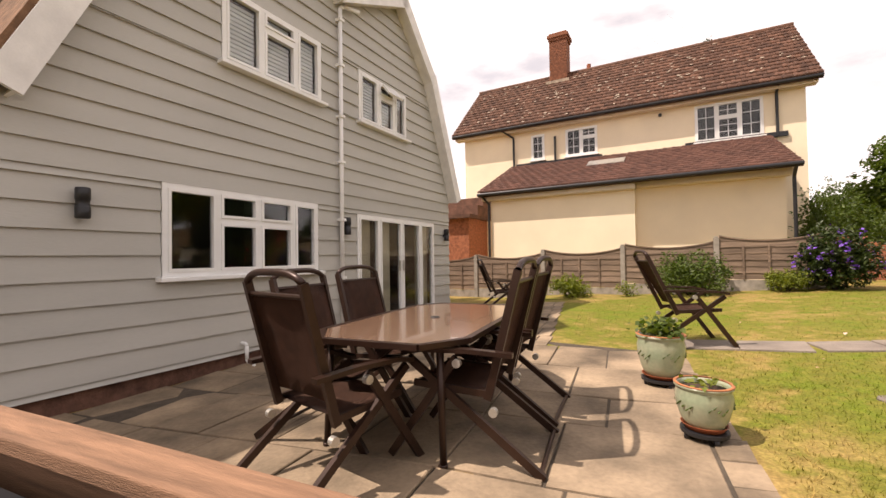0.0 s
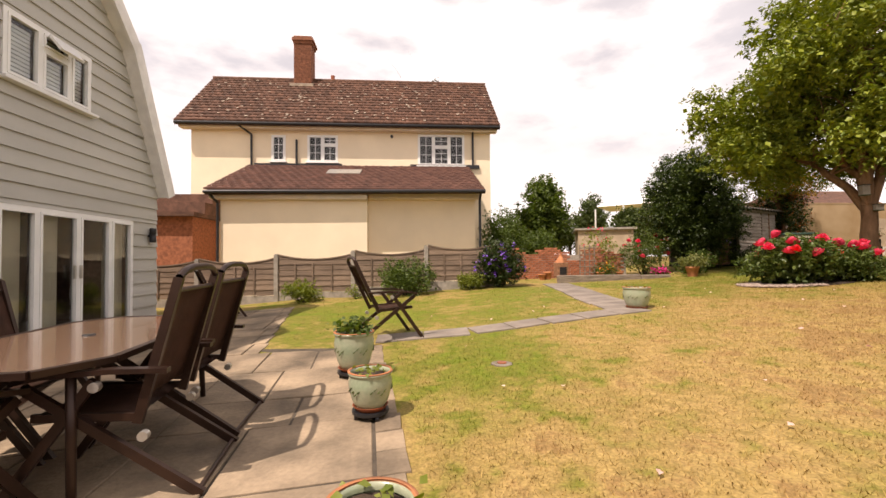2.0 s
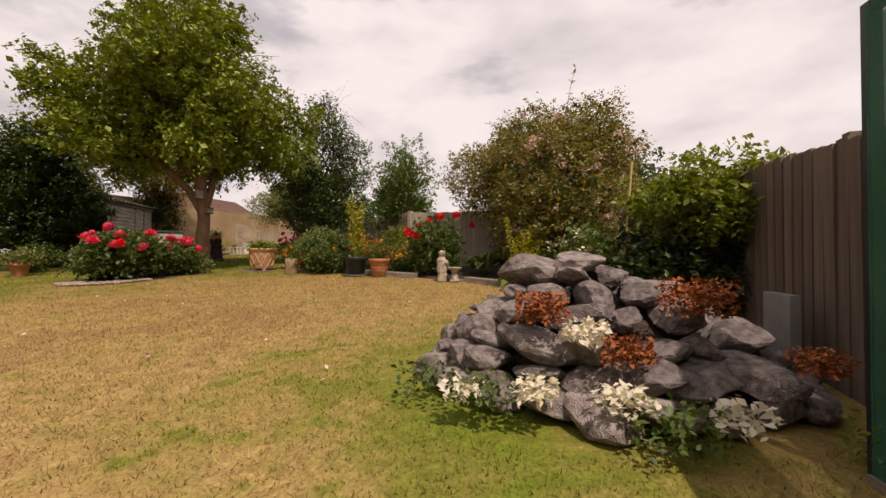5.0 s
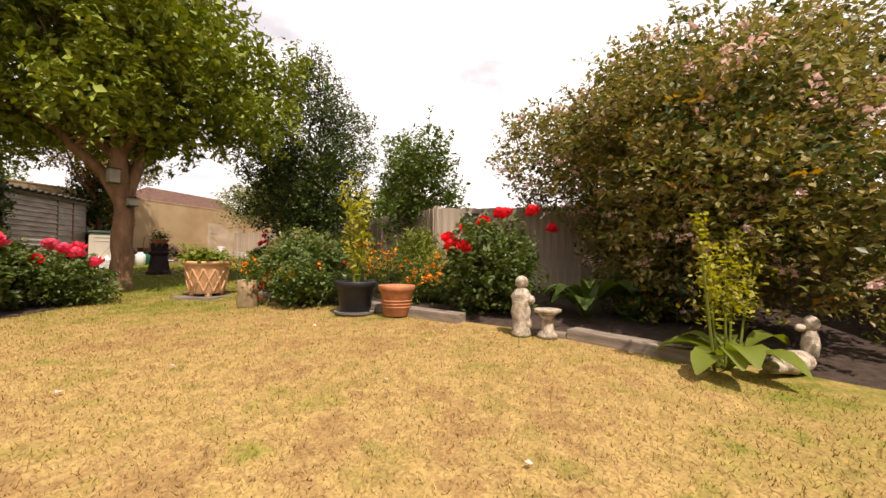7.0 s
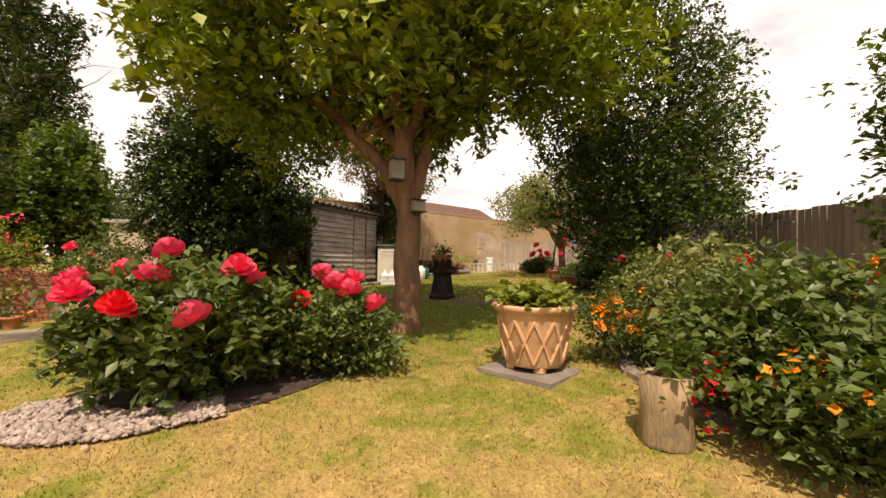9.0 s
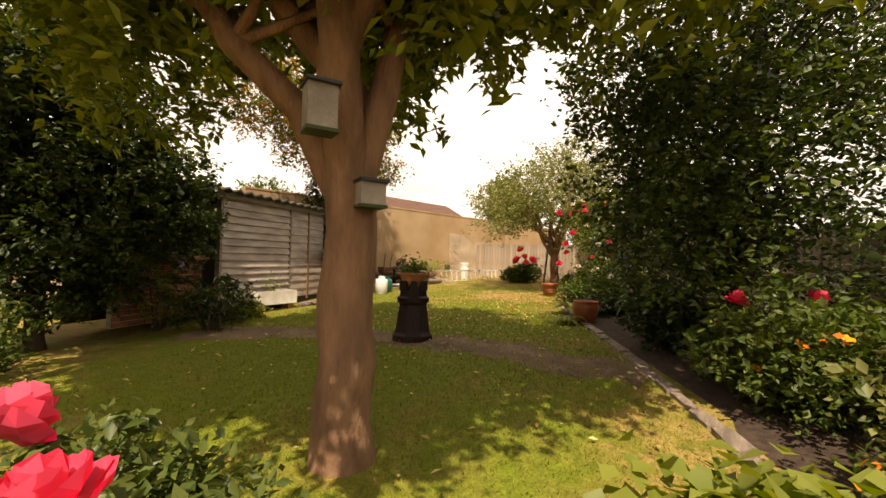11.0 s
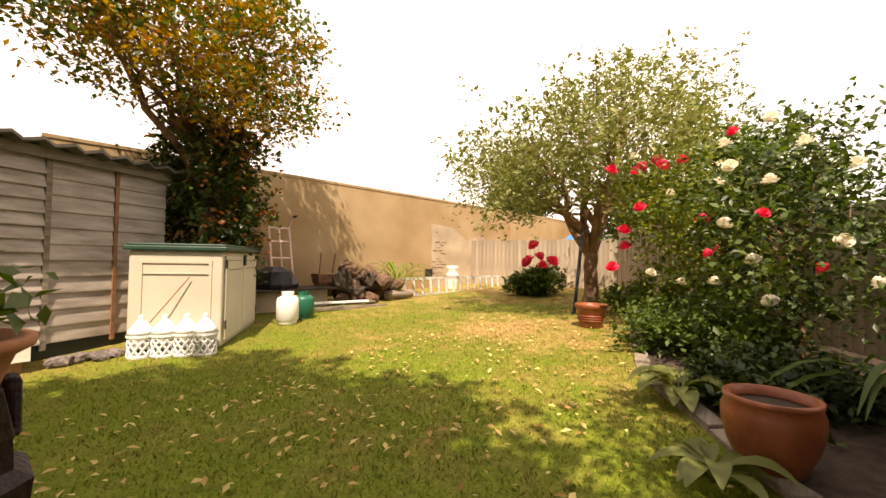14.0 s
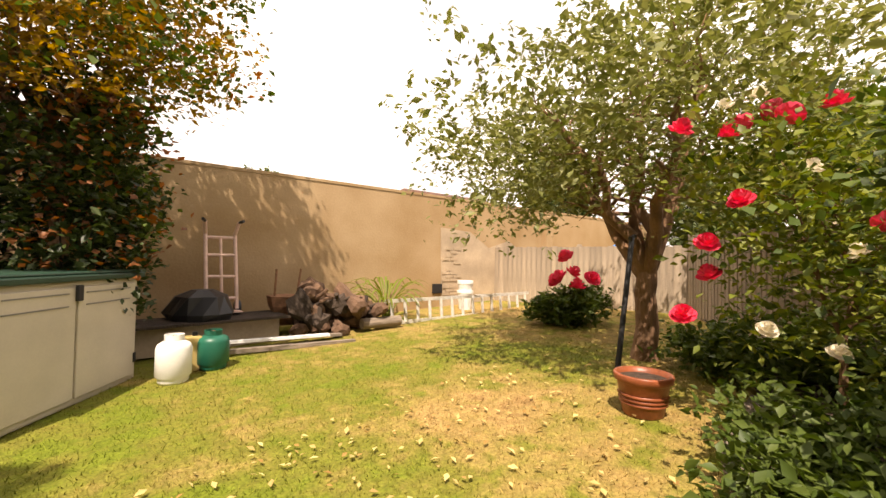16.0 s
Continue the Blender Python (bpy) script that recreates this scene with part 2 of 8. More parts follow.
M["lichen"] = mat("lichen", (0.36, 0.285, 0.215), 0.95, 0.4, 9.0, 0.4)
M["fascia"] = mat("cream_fascia", (0.70, 0.60, 0.46), 0.6, 0.1, 3.0, 0.03)
M["brick"] = mat("red_brick", (0.36, 0.13, 0.065), 0.9, 0.4, 11.0, 0.4, 70, obj_vary=0.5)
M["mortar"] = mat("mortar", (0.40, 0.34, 0.28), 0.95, 0.3, 12.0, 0.4)
M["chim_brick"] = mat("chimney_brick", (0.22, 0.085, 0.045), 0.9, 0.4, 9.0, 0.3, obj_vary=0.35)
M["concrete"] = mat("concrete_post", (0.34, 0.30, 0.25), 0.9, 0.3, 6.0, 0.3)
M["fence_wood"] = mat("weathered_fence", (0.175, 0.125, 0.09), 0.85, 0.4, 5.0, 0.3, 60, obj_vary=0.35, stretch=(3, 3, 0.4))
M["fence_flat"] = mat("grey_fence_slats", (0.235, 0.165, 0.115), 0.85, 0.4, 5.0, 0.3, 60, obj_vary=0.3, stretch=(0.3, 3, 3))
M["fence_pale"] = mat("pale_fence_boards", (0.40, 0.32, 0.235), 0.85, 0.35, 4.0, 0.3, 60, obj_vary=0.3, stretch=(3, 3, 0.4))
M["sleeper"] = mat("weathered_sleeper", (0.27, 0.215, 0.165), 0.9, 0.45, 6.0, 0.5, 60, stretch=(0.5, 4, 4))
M["plank"] = mat("brown_plank", (0.30, 0.165, 0.095), 0.8, 0.4, 7.0, 0.4, 90, stretch=(0.4, 5, 5))
M["bark"] = mat("bark", (0.26, 0.145, 0.08), 0.95, 0.45, 6.0, 0.9, 45, stretch=(1, 1, 0.3))
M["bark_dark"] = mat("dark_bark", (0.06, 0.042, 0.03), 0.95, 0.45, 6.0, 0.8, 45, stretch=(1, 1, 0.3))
M["rock"] = mat("grey_rock", (0.30, 0.25, 0.225), 0.85, 0.5, 3.5, 0.9, 22, second=(0.115, 0.085, 0.075), obj_vary=0.5)
M["pebble"] = mat("pebbles", (0.34, 0.26, 0.21), 0.85, 0.3, 8.0, 0.2, isl_vary=0.7)
M["moss_red"] = leaf_mat("rust_red_moss", (0.24, 0.055, 0.02), (0.36, 0.13, 0.035), 0.9, 0.1)
M["net"] = mat("green_netting", (0.035, 0.16, 0.085), 0.7, 0.3, 3.0, 0.1, 300)
net_nt = M["net"].node_tree
net_hole, net_mix = net_nt.nodes.new("ShaderNodeBsdfTransparent"), net_nt.nodes.new("ShaderNodeMixShader")
net_mix.inputs[0].default_value = 0.45
net_nt.links.new(net_nt.nodes["Principled BSDF"].outputs[0], net_mix.inputs[1])
net_nt.links.new(net_hole.outputs[0], net_mix.inputs[2])
net_nt.links.new(net_mix.outputs[0], net_nt.nodes["Material Output"].inputs["Surface"])
M["corrugated"] = mat("weathered_sheeting", (0.43, 0.37, 0.32), 0.7, 0.4, 4.0, 0.15, 40, second=(0.25, 0.20, 0.165), stretch=(0.6, 3, 3))
M["asbestos"] = mat("dark_sheet_roof", (0.13, 0.115, 0.10), 0.9, 0.4, 4.0, 0.3)
M["tan_wall"] = mat("tan_render", (0.40, 0.285, 0.165), 0.9, 0.24, 0.8, 0.25, 28, second=(0.30, 0.19, 0.088))
M["pale_patch"] = mat("bare_render_patch", (0.46, 0.355, 0.245), 0.9, 0.3, 1.6, 0.3, 30)
M["box_cream"] = mat("cream_plastic", (0.54, 0.475, 0.37), 0.55, 0.12, 2.5, 0.03)
M["box_lid"] = mat("dark_green_plastic", (0.02, 0.055, 0.035), 0.45, 0.2, 5.0, 0.05)
M["chim_pot"] = mat("dark_salt_glaze", (0.026, 0.012, 0.010), 0.55, 0.5, 8.0, 0.4, 40, spec=0.25)
M["stone_statue"] = mat("cast_stone", (0.50, 0.42, 0.32), 0.9, 0.5, 16.0, 0.6, 60, second=(0.20, 0.16, 0.115))
M["log"] = mat("split_log", (0.17, 0.098, 0.06), 0.95, 0.5, 6.0, 0.9, 40)
M["log_pale"] = mat("pale_log_bark", (0.34, 0.24, 0.125), 0.9, 0.45, 6.0, 0.6, 50, stretch=(2, 2, 0.4))
M["steel"] = mat("aluminium", (0.58, 0.55, 0.50), 0.4, 0.2, 8.0, 0.02, metal=0.7)
M["alu"] = mat("oxidised_aluminium", (0.70, 0.67, 0.61), 0.5, 0.25, 8.0, 0.02, metal=0.3)
M["sack_pink"] = mat("faded_pink_paint", (0.72, 0.50, 0.42), 0.55, 0.2, 6.0, 0.05)
M["rust"] = mat("rusty_steel", (0.30, 0.15, 0.08), 0.8, 0.4, 12.0, 0.2)
M["gas_green"] = mat("green_cylinder", (0.01, 0.12, 0.075), 0.4, 0.2, 5.0, 0.03)
M["ceramic"] = mat("white_sink", (0.72, 0.68, 0.60), 0.3, 0.3, 4.0, 0.02)
M["black_plastic"] = mat("black_plastic", (0.016, 0.017, 0.02), 0.5, 0.2, 5.0, 0.02)
M["grey_board"] = mat("grey_board", (0.24, 0.22, 0.20), 0.8, 0.2, 4.0, 0.1)
M["blue_tarp"] = mat("blue_plastic", (0.05, 0.22, 0.55), 0.5, 0.2, 4.0, 0.1)
M["picture"] = mat("dark_plaque", (0.05, 0.04, 0.035), 0.6, 0.3, 20.0, 0.1)
# foliage
M["lf_maple"] = leaf_mat("maple_leaves", (0.095, 0.138, 0.013), (0.27, 0.30, 0.033), 0.5, 0.16)
M["lf_dark"] = leaf_mat("dark_leaves", (0.018, 0.034, 0.008), (0.06, 0.085, 0.018), 0.42, 0.25)
M["lf_mid"] = leaf_mat("mid_leaves", (0.05, 0.085, 0.012), (0.115, 0.155, 0.03))
M["lf_light"] = leaf_mat("light_leaves", (0.12, 0.16, 0.02), (0.24, 0.26, 0.045))
M["lf_rose"] = leaf_mat("rose_leaves", (0.06, 0.095, 0.018), (0.13, 0.165, 0.04), 0.4)
M["lf_gold"] = leaf_mat("golden_leaves", (0.21, 0.15, 0.02), (0.40, 0.22, 0.035), 0.5, 0.45)
M["lf_pink"] = leaf_mat("bronze_pink_leaves", (0.10, 0.125, 0.02), (0.33, 0.25, 0.085), 0.5, 0.3)
M["lf_rust"] = leaf_mat("rust_leaves", (0.16, 0.06, 0.02), (0.36, 0.13, 0.04), 0.5, 0.35)
M["lf_apple"] = leaf_mat("apple_leaves", (0.13, 0.15, 0.035), (0.25, 0.25, 0.085))
M["lf_far"] = leaf_mat("far_leaves", (0.05, 0.075, 0.018), (0.10, 0.125, 0.04))
M["lf_yellow"] = leaf_mat("yellow_green_leaves", (0.28, 0.28, 0.03), (0.42, 0.38, 0.06), 0.5, 0.45)
M["lf_litter"] = leaf_mat("fallen_leaves", (0.30, 0.16, 0.04), (0.62, 0.50, 0.20), 0.8, 0.1)
M["fl_red"] = leaf_mat("red_petals", (0.55, 0.008, 0.012), (0.75, 0.03, 0.04), 0.5, 0.3)
M["fl_pink"] = leaf_mat("crimson_petals", (0.65, 0.02, 0.07), (0.80, 0.09, 0.16), 0.5, 0.3)
M["fl_white"] = leaf_mat("white_petals", (0.70, 0.62, 0.42), (0.85, 0.80, 0.68), 0.6, 0.3)
M["fl_orange"] = leaf_mat("orange_petals", (0.75, 0.16, 0.01), (0.85, 0.36, 0.02), 0.6, 0.3)
M["fl_purple"] = leaf_mat("violet_petals", (0.16, 0.06, 0.42), (0.30, 0.16, 0.60), 0.6, 0.3)
M["fl_lilac"] = leaf_mat("lilac_petals", (0.42, 0.30, 0.62), (0.62, 0.50, 0.80), 0.6, 0.3)
M["fl_pale"] = leaf_mat("pale_pink_petals", (0.62, 0.36, 0.32), (0.80, 0.62, 0.55), 0.6, 0.3)
M["fl_magenta"] = leaf_mat("magenta_petals", (0.70, 0.02, 0.22), (0.85, 0.10, 0.38), 0.6, 0.3)

# ---- mesh helpers ----
def gz(x, y):
    """Height of the ground: the garden climbs gently away from the house."""
    z = 0.066 * min(max(x, 0.0), 14.0) + 0.038 * min(max(x - 14.0, 0.0), 11.0)
    z += 0.022 * min(max(y - 3.0, 0.0), 10.0) * min(max((9.0 - x) / 5.0, 0.0), 1.0) * min(max((x + 3.5) / 2.5, 0.0), 1.0)
    if x < -0.9:
        z -= 0.21 * min((-0.9 - x) / 3.4, 1.0) * min(max((8.0 - y) / 5.0, 0.0), 1.0)
    return z


def mesh_of(bm, name):
    me = bpy.data.meshes.new(name)
    bm.to_mesh(me)
    bm.free()
    return me


def part(name, bm, material, parent=None, label="", smooth=False):
    ob = new(name, mesh_of(bm, name) if isinstance(bm, bmesh.types.BMesh) else bm)
    ob.data.materials.append(M[material])
    if smooth:
        ob.data.polygons.foreach_set("use_smooth", [True] * len(ob.data.polygons))
    if parent:
        ob.parent = parent
    if label:
        ob["label"] = label
    return ob


def thing(name, at, label, category, group="", rz=0.0, kind=""):
    ob = new(name)
    ob.empty_display_size = 0.1
    ob.matrix_world = pose(*at, 0, 0, rz)
    return tagged(ob, label, category, group, kind)


def box(bm, lo, hi, m=None, bevel=0.0):
    lo, hi = Vector(lo), Vector(hi)
    r = bmesh.ops.create_cube(bm, size=1.0)
    vs = r["verts"]
    bmesh.ops.scale(bm, vec=hi - lo, verts=vs)
    bmesh.ops.translate(bm, vec=(lo + hi) / 2, verts=vs)
    if bevel:
        es = list({e for v in vs for e in v.link_edges})
        r = bmesh.ops.bevel(bm, geom=es, offset=bevel, segments=2, affect="EDGES", profile=0.5)
        vs = list({v for f in r["faces"] for v in f.verts} | {v for v in vs if v.is_valid})
    if m is not None:
        bmesh.ops.transform(bm, matrix=m, verts=vs)
    return bm


def boxes(*specs, bevel=0.0):
    bm = bmesh.new()
    for lo, hi in specs:
        box(bm, lo, hi, None, bevel)
    return bm


def rod(bm, a, b, r0, r1=None, seg=8, cap=True):
    a, b = Vector(a), Vector(b)
    r1 = r0 if r1 is None else r1
    d = b - a
    m = Matrix.Translation((a + b) / 2) @ d.to_track_quat("Z", "Y").to_matrix().to_4x4()
    bmesh.ops.create_cone(bm, cap_ends=cap, segments=seg, radius1=r0, radius2=r1, depth=d.length, matrix=m)
    return bm


def rods(pts, r, seg=8):
    bm = bmesh.new()
    for a, b in zip(pts, pts[1:]):
        rod(bm, a, b, r, r, seg)
    return bm


def bar(bm, a, b, w, h):
    """A rectangular bar from a to b, w wide across and h high."""
    a, b = Vector(a), Vector(b)
    d = b - a
    q = d.to_track_quat("X", "Z").to_matrix().to_4x4()
    box(bm, (-d.length / 2, -w / 2, -h / 2), (d.length / 2, w / 2, h / 2), Matrix.Translation((a + b) / 2) @ q)
    return bm


def lathe(profile, seg=28, wobble=0.0, bm=None, cap=True):
    bm = bm or bmesh.new()
    rings = []
    for r, z in profile:
        ring = []
        for i in range(seg):
            a = 2 * math.pi * i / seg
            k = 1 + wobble * noise.noise((math.cos(a) * 2, math.sin(a) * 2, z * 3))
            ring.append(bm.verts.new((r * k * math.cos(a), r * k * math.sin(a), z)))
        rings.append(ring)
    for p, q in zip(rings, rings[1:]):
        for i in range(seg):
            j = (i + 1) % seg
            bm.faces.new((p[i], p[j], q[j], q[i]))
    if cap:
        bm.faces.new(list(reversed(rings[0])))
        bm.faces.new(rings[-1])
    return bm


def prism(poly, z0, z1, bm=None):
    """A flat-topped slab over a plan outline; z0, z1 are numbers."""
    bm = bm or bmesh.new()
    lo = [bm.verts.new((x, y, z0)) for x, y in poly]
    hi = [bm.verts.new((x, y, z1)) for x, y in poly]
    n = len(poly)
    bm.faces.new(hi)
    bm.faces.new(list(reversed(lo)))
    for i in range(n):
        j = (i + 1) % n
        bm.faces.new((lo[i], lo[j], hi[j], hi[i]))
    bmesh.ops.recalc_face_normals(bm, faces=bm.faces)
    return bm


def raw_mesh(name, verts, faces):
    """A mesh from numpy arrays: verts (n, 3), faces (m, k) with k corners each."""
    me = bpy.data.meshes.new(name)
    nv, nf, k = len(verts), len(faces), faces.shape[1]
    me.vertices.add(nv)
    me.vertices.foreach_set("co", np.ascontiguousarray(verts, dtype=np.float32).ravel())
    me.loops.add(nf * k)
    me.loops.foreach_set("vertex_index", np.ascontiguousarray(faces, dtype=np.int32).ravel())
    me.polygons.add(nf)
    me.polygons.foreach_set("loop_start", np.arange(0, nf * k, k, dtype=np.int32))
    me.update(calc_edges=True)
    return me


def leaf_mesh(name, pts, size, rng, aspect=0.5, up=0.5, vary=0.4, droop=0.0, along=None):
    """One folded diamond a leaf, at every point."""
    n = len(pts)
    nrm = rng.normal(size=(n, 3))
    nrm[:, 2] = np.abs(nrm[:, 2]) + up
    nrm /= np.linalg.norm(nrm, axis=1)[:, None]
    ax = rng.normal(size=(n, 3))
    if along is not None:
        ax = ax * 0.75 + along
    ax[:, 2] -= droop
    ax -= nrm * (ax * nrm).sum(1)[:, None]
    ax /= np.linalg.norm(ax, axis=1)[:, None]
    side = np.cross(nrm, ax)
    s = size * (1 + vary * rng.uniform(-1, 1, n))[:, None]
    base, tip = pts - ax * s * 0.5, pts + ax * s * 0.5
    mid = pts - ax * s * 0.05 + nrm * s * 0.10
    l, r = mid + side * s * aspect * 0.5, mid - side * s * aspect * 0.5
    verts = np.stack([base, l, tip, r], 1).reshape(-1, 3)
    k = np.arange(n)[:, None] * 4
    faces = np.concatenate([np.concatenate([k, k + 2, k + 1], 1), np.concatenate([k, k + 3, k + 2], 1)])
    return raw_mesh(name, verts, faces)


def crown_points(blobs, clusters, per, spread, rng, shell=0.55):
    """Leaf places: tight clumps over overlapping lobes, thick on the lit outside, with gaps between the clumps."""
    blobs = np.array(blobs, float)
    vol = (blobs[:, 3] * blobs[:, 4] * blobs[:, 5]) ** 0.67
    pick = rng.choice(len(blobs), clusters, p=vol / vol.sum())
    d = rng.normal(size=(clusters, 3))
    d /= np.linalg.norm(d, axis=1)[:, None]
    rad = shell + (1 - shell) * rng.uniform(0, 1, clusters) ** 0.55
    rad *= 1 + 0.13 * np.sin(d[:, 0] * 5 + pick) * np.cos(d[:, 1] * 6 + pick * 2) + 0.10 * np.sin(d[:, 2] * 9 + pick * 1.7)
    c = blobs[pick, :3] + d * rad[:, None] * blobs[pick, 3:6]
    k = rng.uniform(0.55, 1.3, clusters)
    pts = np.repeat(c, per, 0) + np.clip(rng.normal(size=(clusters * per, 3)), -1.7, 1.7) * np.repeat(k, per)[:, None] * spread * np.array([1, 1, 0.6])
    return pts


def spray_points(blobs, sprays, per, reach, rng, shell=0.6, lift=0.1):
    """Leaf places along short twigs that point outwards over overlapping lobes, and the twig's direction at each."""
    blobs = np.array(blobs, float)
    vol = (blobs[:, 3] * blobs[:, 4] * blobs[:, 5]) ** 0.67
    pick = rng.choice(len(blobs), sprays, p=vol / vol.sum())
    d = rng.normal(size=(sprays, 3))
    d /= np.linalg.norm(d, axis=1)[:, None]
    rad = shell + (1 - shell) * rng.uniform(0, 1, sprays) ** 0.6
    rad *= 1 + 0.12 * np.sin(d[:, 0] * 5 + pick) * np.cos(d[:, 1] * 6 + pick * 2) + 0.10 * np.sin(d[:, 2] * 9 + pick * 1.7)
    c = blobs[pick, :3] + d * rad[:, None] * blobs[pick, 3:6]
    ax = d * 0.9 + rng.normal(size=(sprays, 3)) * 0.4 + np.array([0, 0, lift])
    ax /= np.linalg.norm(ax, axis=1)[:, None]
    long = reach * rng.uniform(0.5, 1.5, sprays)
    ax, c, long = np.repeat(ax, per, 0), np.repeat(c, per, 0), np.repeat(long, per)[:, None]
    f = rng.uniform(0, 1, (sprays * per, 1))
    off = np.clip(rng.normal(size=(sprays * per, 3)), -1.8, 1.8) * long * 0.24 * (1.1 - 0.75 * f)
    pts = c + ax * (f - 0.45) * long + off
    pts[:, 2] -= 0.12 * long[:, 0] * f[:, 0] ** 2
    return pts, ax


def sweep(bm, pts, radii, seg=8):
    """A smooth tapering tube through points."""
    rings = []
    ref = Vector((0.3, 1, 0.1))
    for i, p in enumerate(pts):
        d = (pts[min(i + 1, len(pts) - 1)] - pts[max(i - 1, 0)]).normalized()
        s = d.cross(ref).normalized()
        q = s.cross(d)
        rings.append([bm.verts.new(p + (s * math.cos(a) + q * math.sin(a)) * radii[i] * (1 + 0.10 * noise.noise((p * 2.3) + Vector((math.cos(a), math.sin(a), 0))))) for a in [2 * math.pi * t / seg for t in range(seg)]])
    for a, b in zip(rings, rings[1:]):
        for i in range(seg):
            j = (i + 1) % seg
            bm.faces.new((a[i], a[j], b[j], b[i]))
    bm.faces.new(rings[-1])


def limbs(base, tips, r, lean=(0, 0), fork=0.4, seg=8):
    """A tapered trunk to a fork, then limbs in bent stages out to the tips, with twigs."""
    bm = bmesh.new()
    base = Vector(base)
    rng = random.Random(len(tips))
    top = Vector(tips[0])
    f = base + Vector((lean[0], lean[1], 0)) + Vector((0, 0, (top.z - base.z) * fork))
    n = 9
    pts = [base - Vector((0, 0, 0.12))] + [base.lerp(f, i / n) + Vector((rng.uniform(-1, 1), rng.uniform(-1, 1), 0)) * r * 0.12 for i in range(n + 1)]
    rad = [r * 1.5] + [r * (1.22 if i == 0 else 1.05 - 0.02 * i) for i in range(n + 1)]
    sweep(bm, pts, rad, seg + 6)
    for t in tips:
        t = Vector(t)
        L = (t - f).length
        mid = [f - Vector((0, 0, r * 1.5))]
        rr = [r * 0.72]
        for i in range(1, 8):
            mid.append(f.lerp(t, i / 7) + Vector((rng.uniform(-1, 1), rng.uniform(-1, 1), 0.9 * math.sin(i / 7 * 3.1))) * 0.055 * L)
            rr.append(r * 0.66 * (1 - i / 7.6))
        sweep(bm, mid, rr, seg)
        for i in range(2, 8):
            for _ in range(3):
                q = mid[i] + Vector((rng.uniform(-1, 1), rng.uniform(-1, 1), rng.uniform(-0.2, 1))) * L * 0.27
                h = mid[i].lerp(q, 0.5) + Vector((rng.uniform(-1, 1), rng.uniform(-1, 1), rng.uniform(0, 1))) * L * 0.04
                sweep(bm, [mid[i], h, q], [rr[i] * 0.5 + 0.003, rr[i] * 0.3 + 0.002, 0.002], 5)
    return bm


def tree(name, at, label, blobs, leafmat, leaf, clusters, per, spread, r=0.15, bark="bark", seed=1, tips=None, lean=(0, 0), fork=0.4, aspect=0.5, shell=0.55, category="tree", extra=None, droop=0.2, stem_name="trunk", group="", dense=0.5, lift=0.1):
    rng = np.random.default_rng(seed)
    t = thing(name, at, label, category, group)
    if tips is None:
        tips = [(b[0] * 0.9, b[1] * 0.9, b[2] + b[5] * 0.35) for b in blobs][:9]
    part(stem_name, limbs((0, 0, 0), tips, r, lean, fork), bark, t, smooth=True)
    pts, ax = spray_points(blobs, clusters, per, spread * 2.6, rng, shell, lift)
    pts[:, 2] = np.maximum(pts[:, 2], 0.04)
    part("crown", leaf_mesh("crown", pts, leaf, rng, aspect, 0.6, 0.45, droop, ax), leafmat, t)
    if dense:
        core = crown_points([(*b[:3], b[3] * 0.66, b[4] * 0.66, b[5] * 0.66) for b in blobs], int(clusters * dense * 0.5), per, spread * 1.4, rng, 0.2)
        core[:, 2] = np.maximum(core[:, 2], 0.04)
        part("inner_foliage", leaf_mesh("inner_foliage", core, leaf * 1.15, rng, 0.75, 0.4), leafmat, t)
    if extra:
        for nm, mt, cl, pr, sz, sp in extra:
            q = crown_points(blobs, cl, pr, sp, rng, 0.85)
            q[:, 2] = np.maximum(q[:, 2], 0.06)
            part(nm, leaf_mesh(nm, q, sz, rng, 0.7), mt, t)["kind"] = "stuff"
    return t


def on(x, y, dz=0.0):
    return (x, y, gz(x, y) + dz)

# ---- ground ----
def ground():
    xs = np.unique(np.concatenate([np.array([-300, -120, -60, -30, -18]), np.arange(-10, 30.01, 0.5), np.array([36, 48, 80, 150, 300])]))
    ys = np.unique(np.concatenate([np.array([-300, -120, -60, -30, -16]), np.arange(-9, 26.01, 0.5), np.array([32, 45, 80, 150, 300])]))
    X, Y = np.meshgrid(xs, ys, indexing="ij")
    Z = np.array([[gz(x, y) for y in ys] for x in xs])
    v = np.stack([X, Y, Z], -1).reshape(-1, 3)
    n, m = len(xs), len(ys)
    i, j = np.meshgrid(np.arange(n - 1), np.arange(m - 1), indexing="ij")
    k = (i * m + j).ravel()[:, None]
    f = np.concatenate([k, k + m, k + m + 1, k + 1], 1)
    g = part("ground", raw_mesh("ground", v, f), "lawn")
    tagged(g, "sun-dried straw and green garden lawn", "lawn", kind="structure")


ground()
A54 = -5.43
HM = Matrix.Translation((-5.10, 0, 0)) @ pose(0, 0, 0, 0, 0, A54)


def hp(x, y):
    p = HM @ Vector((x, y, 0))
    return p.x, p.y


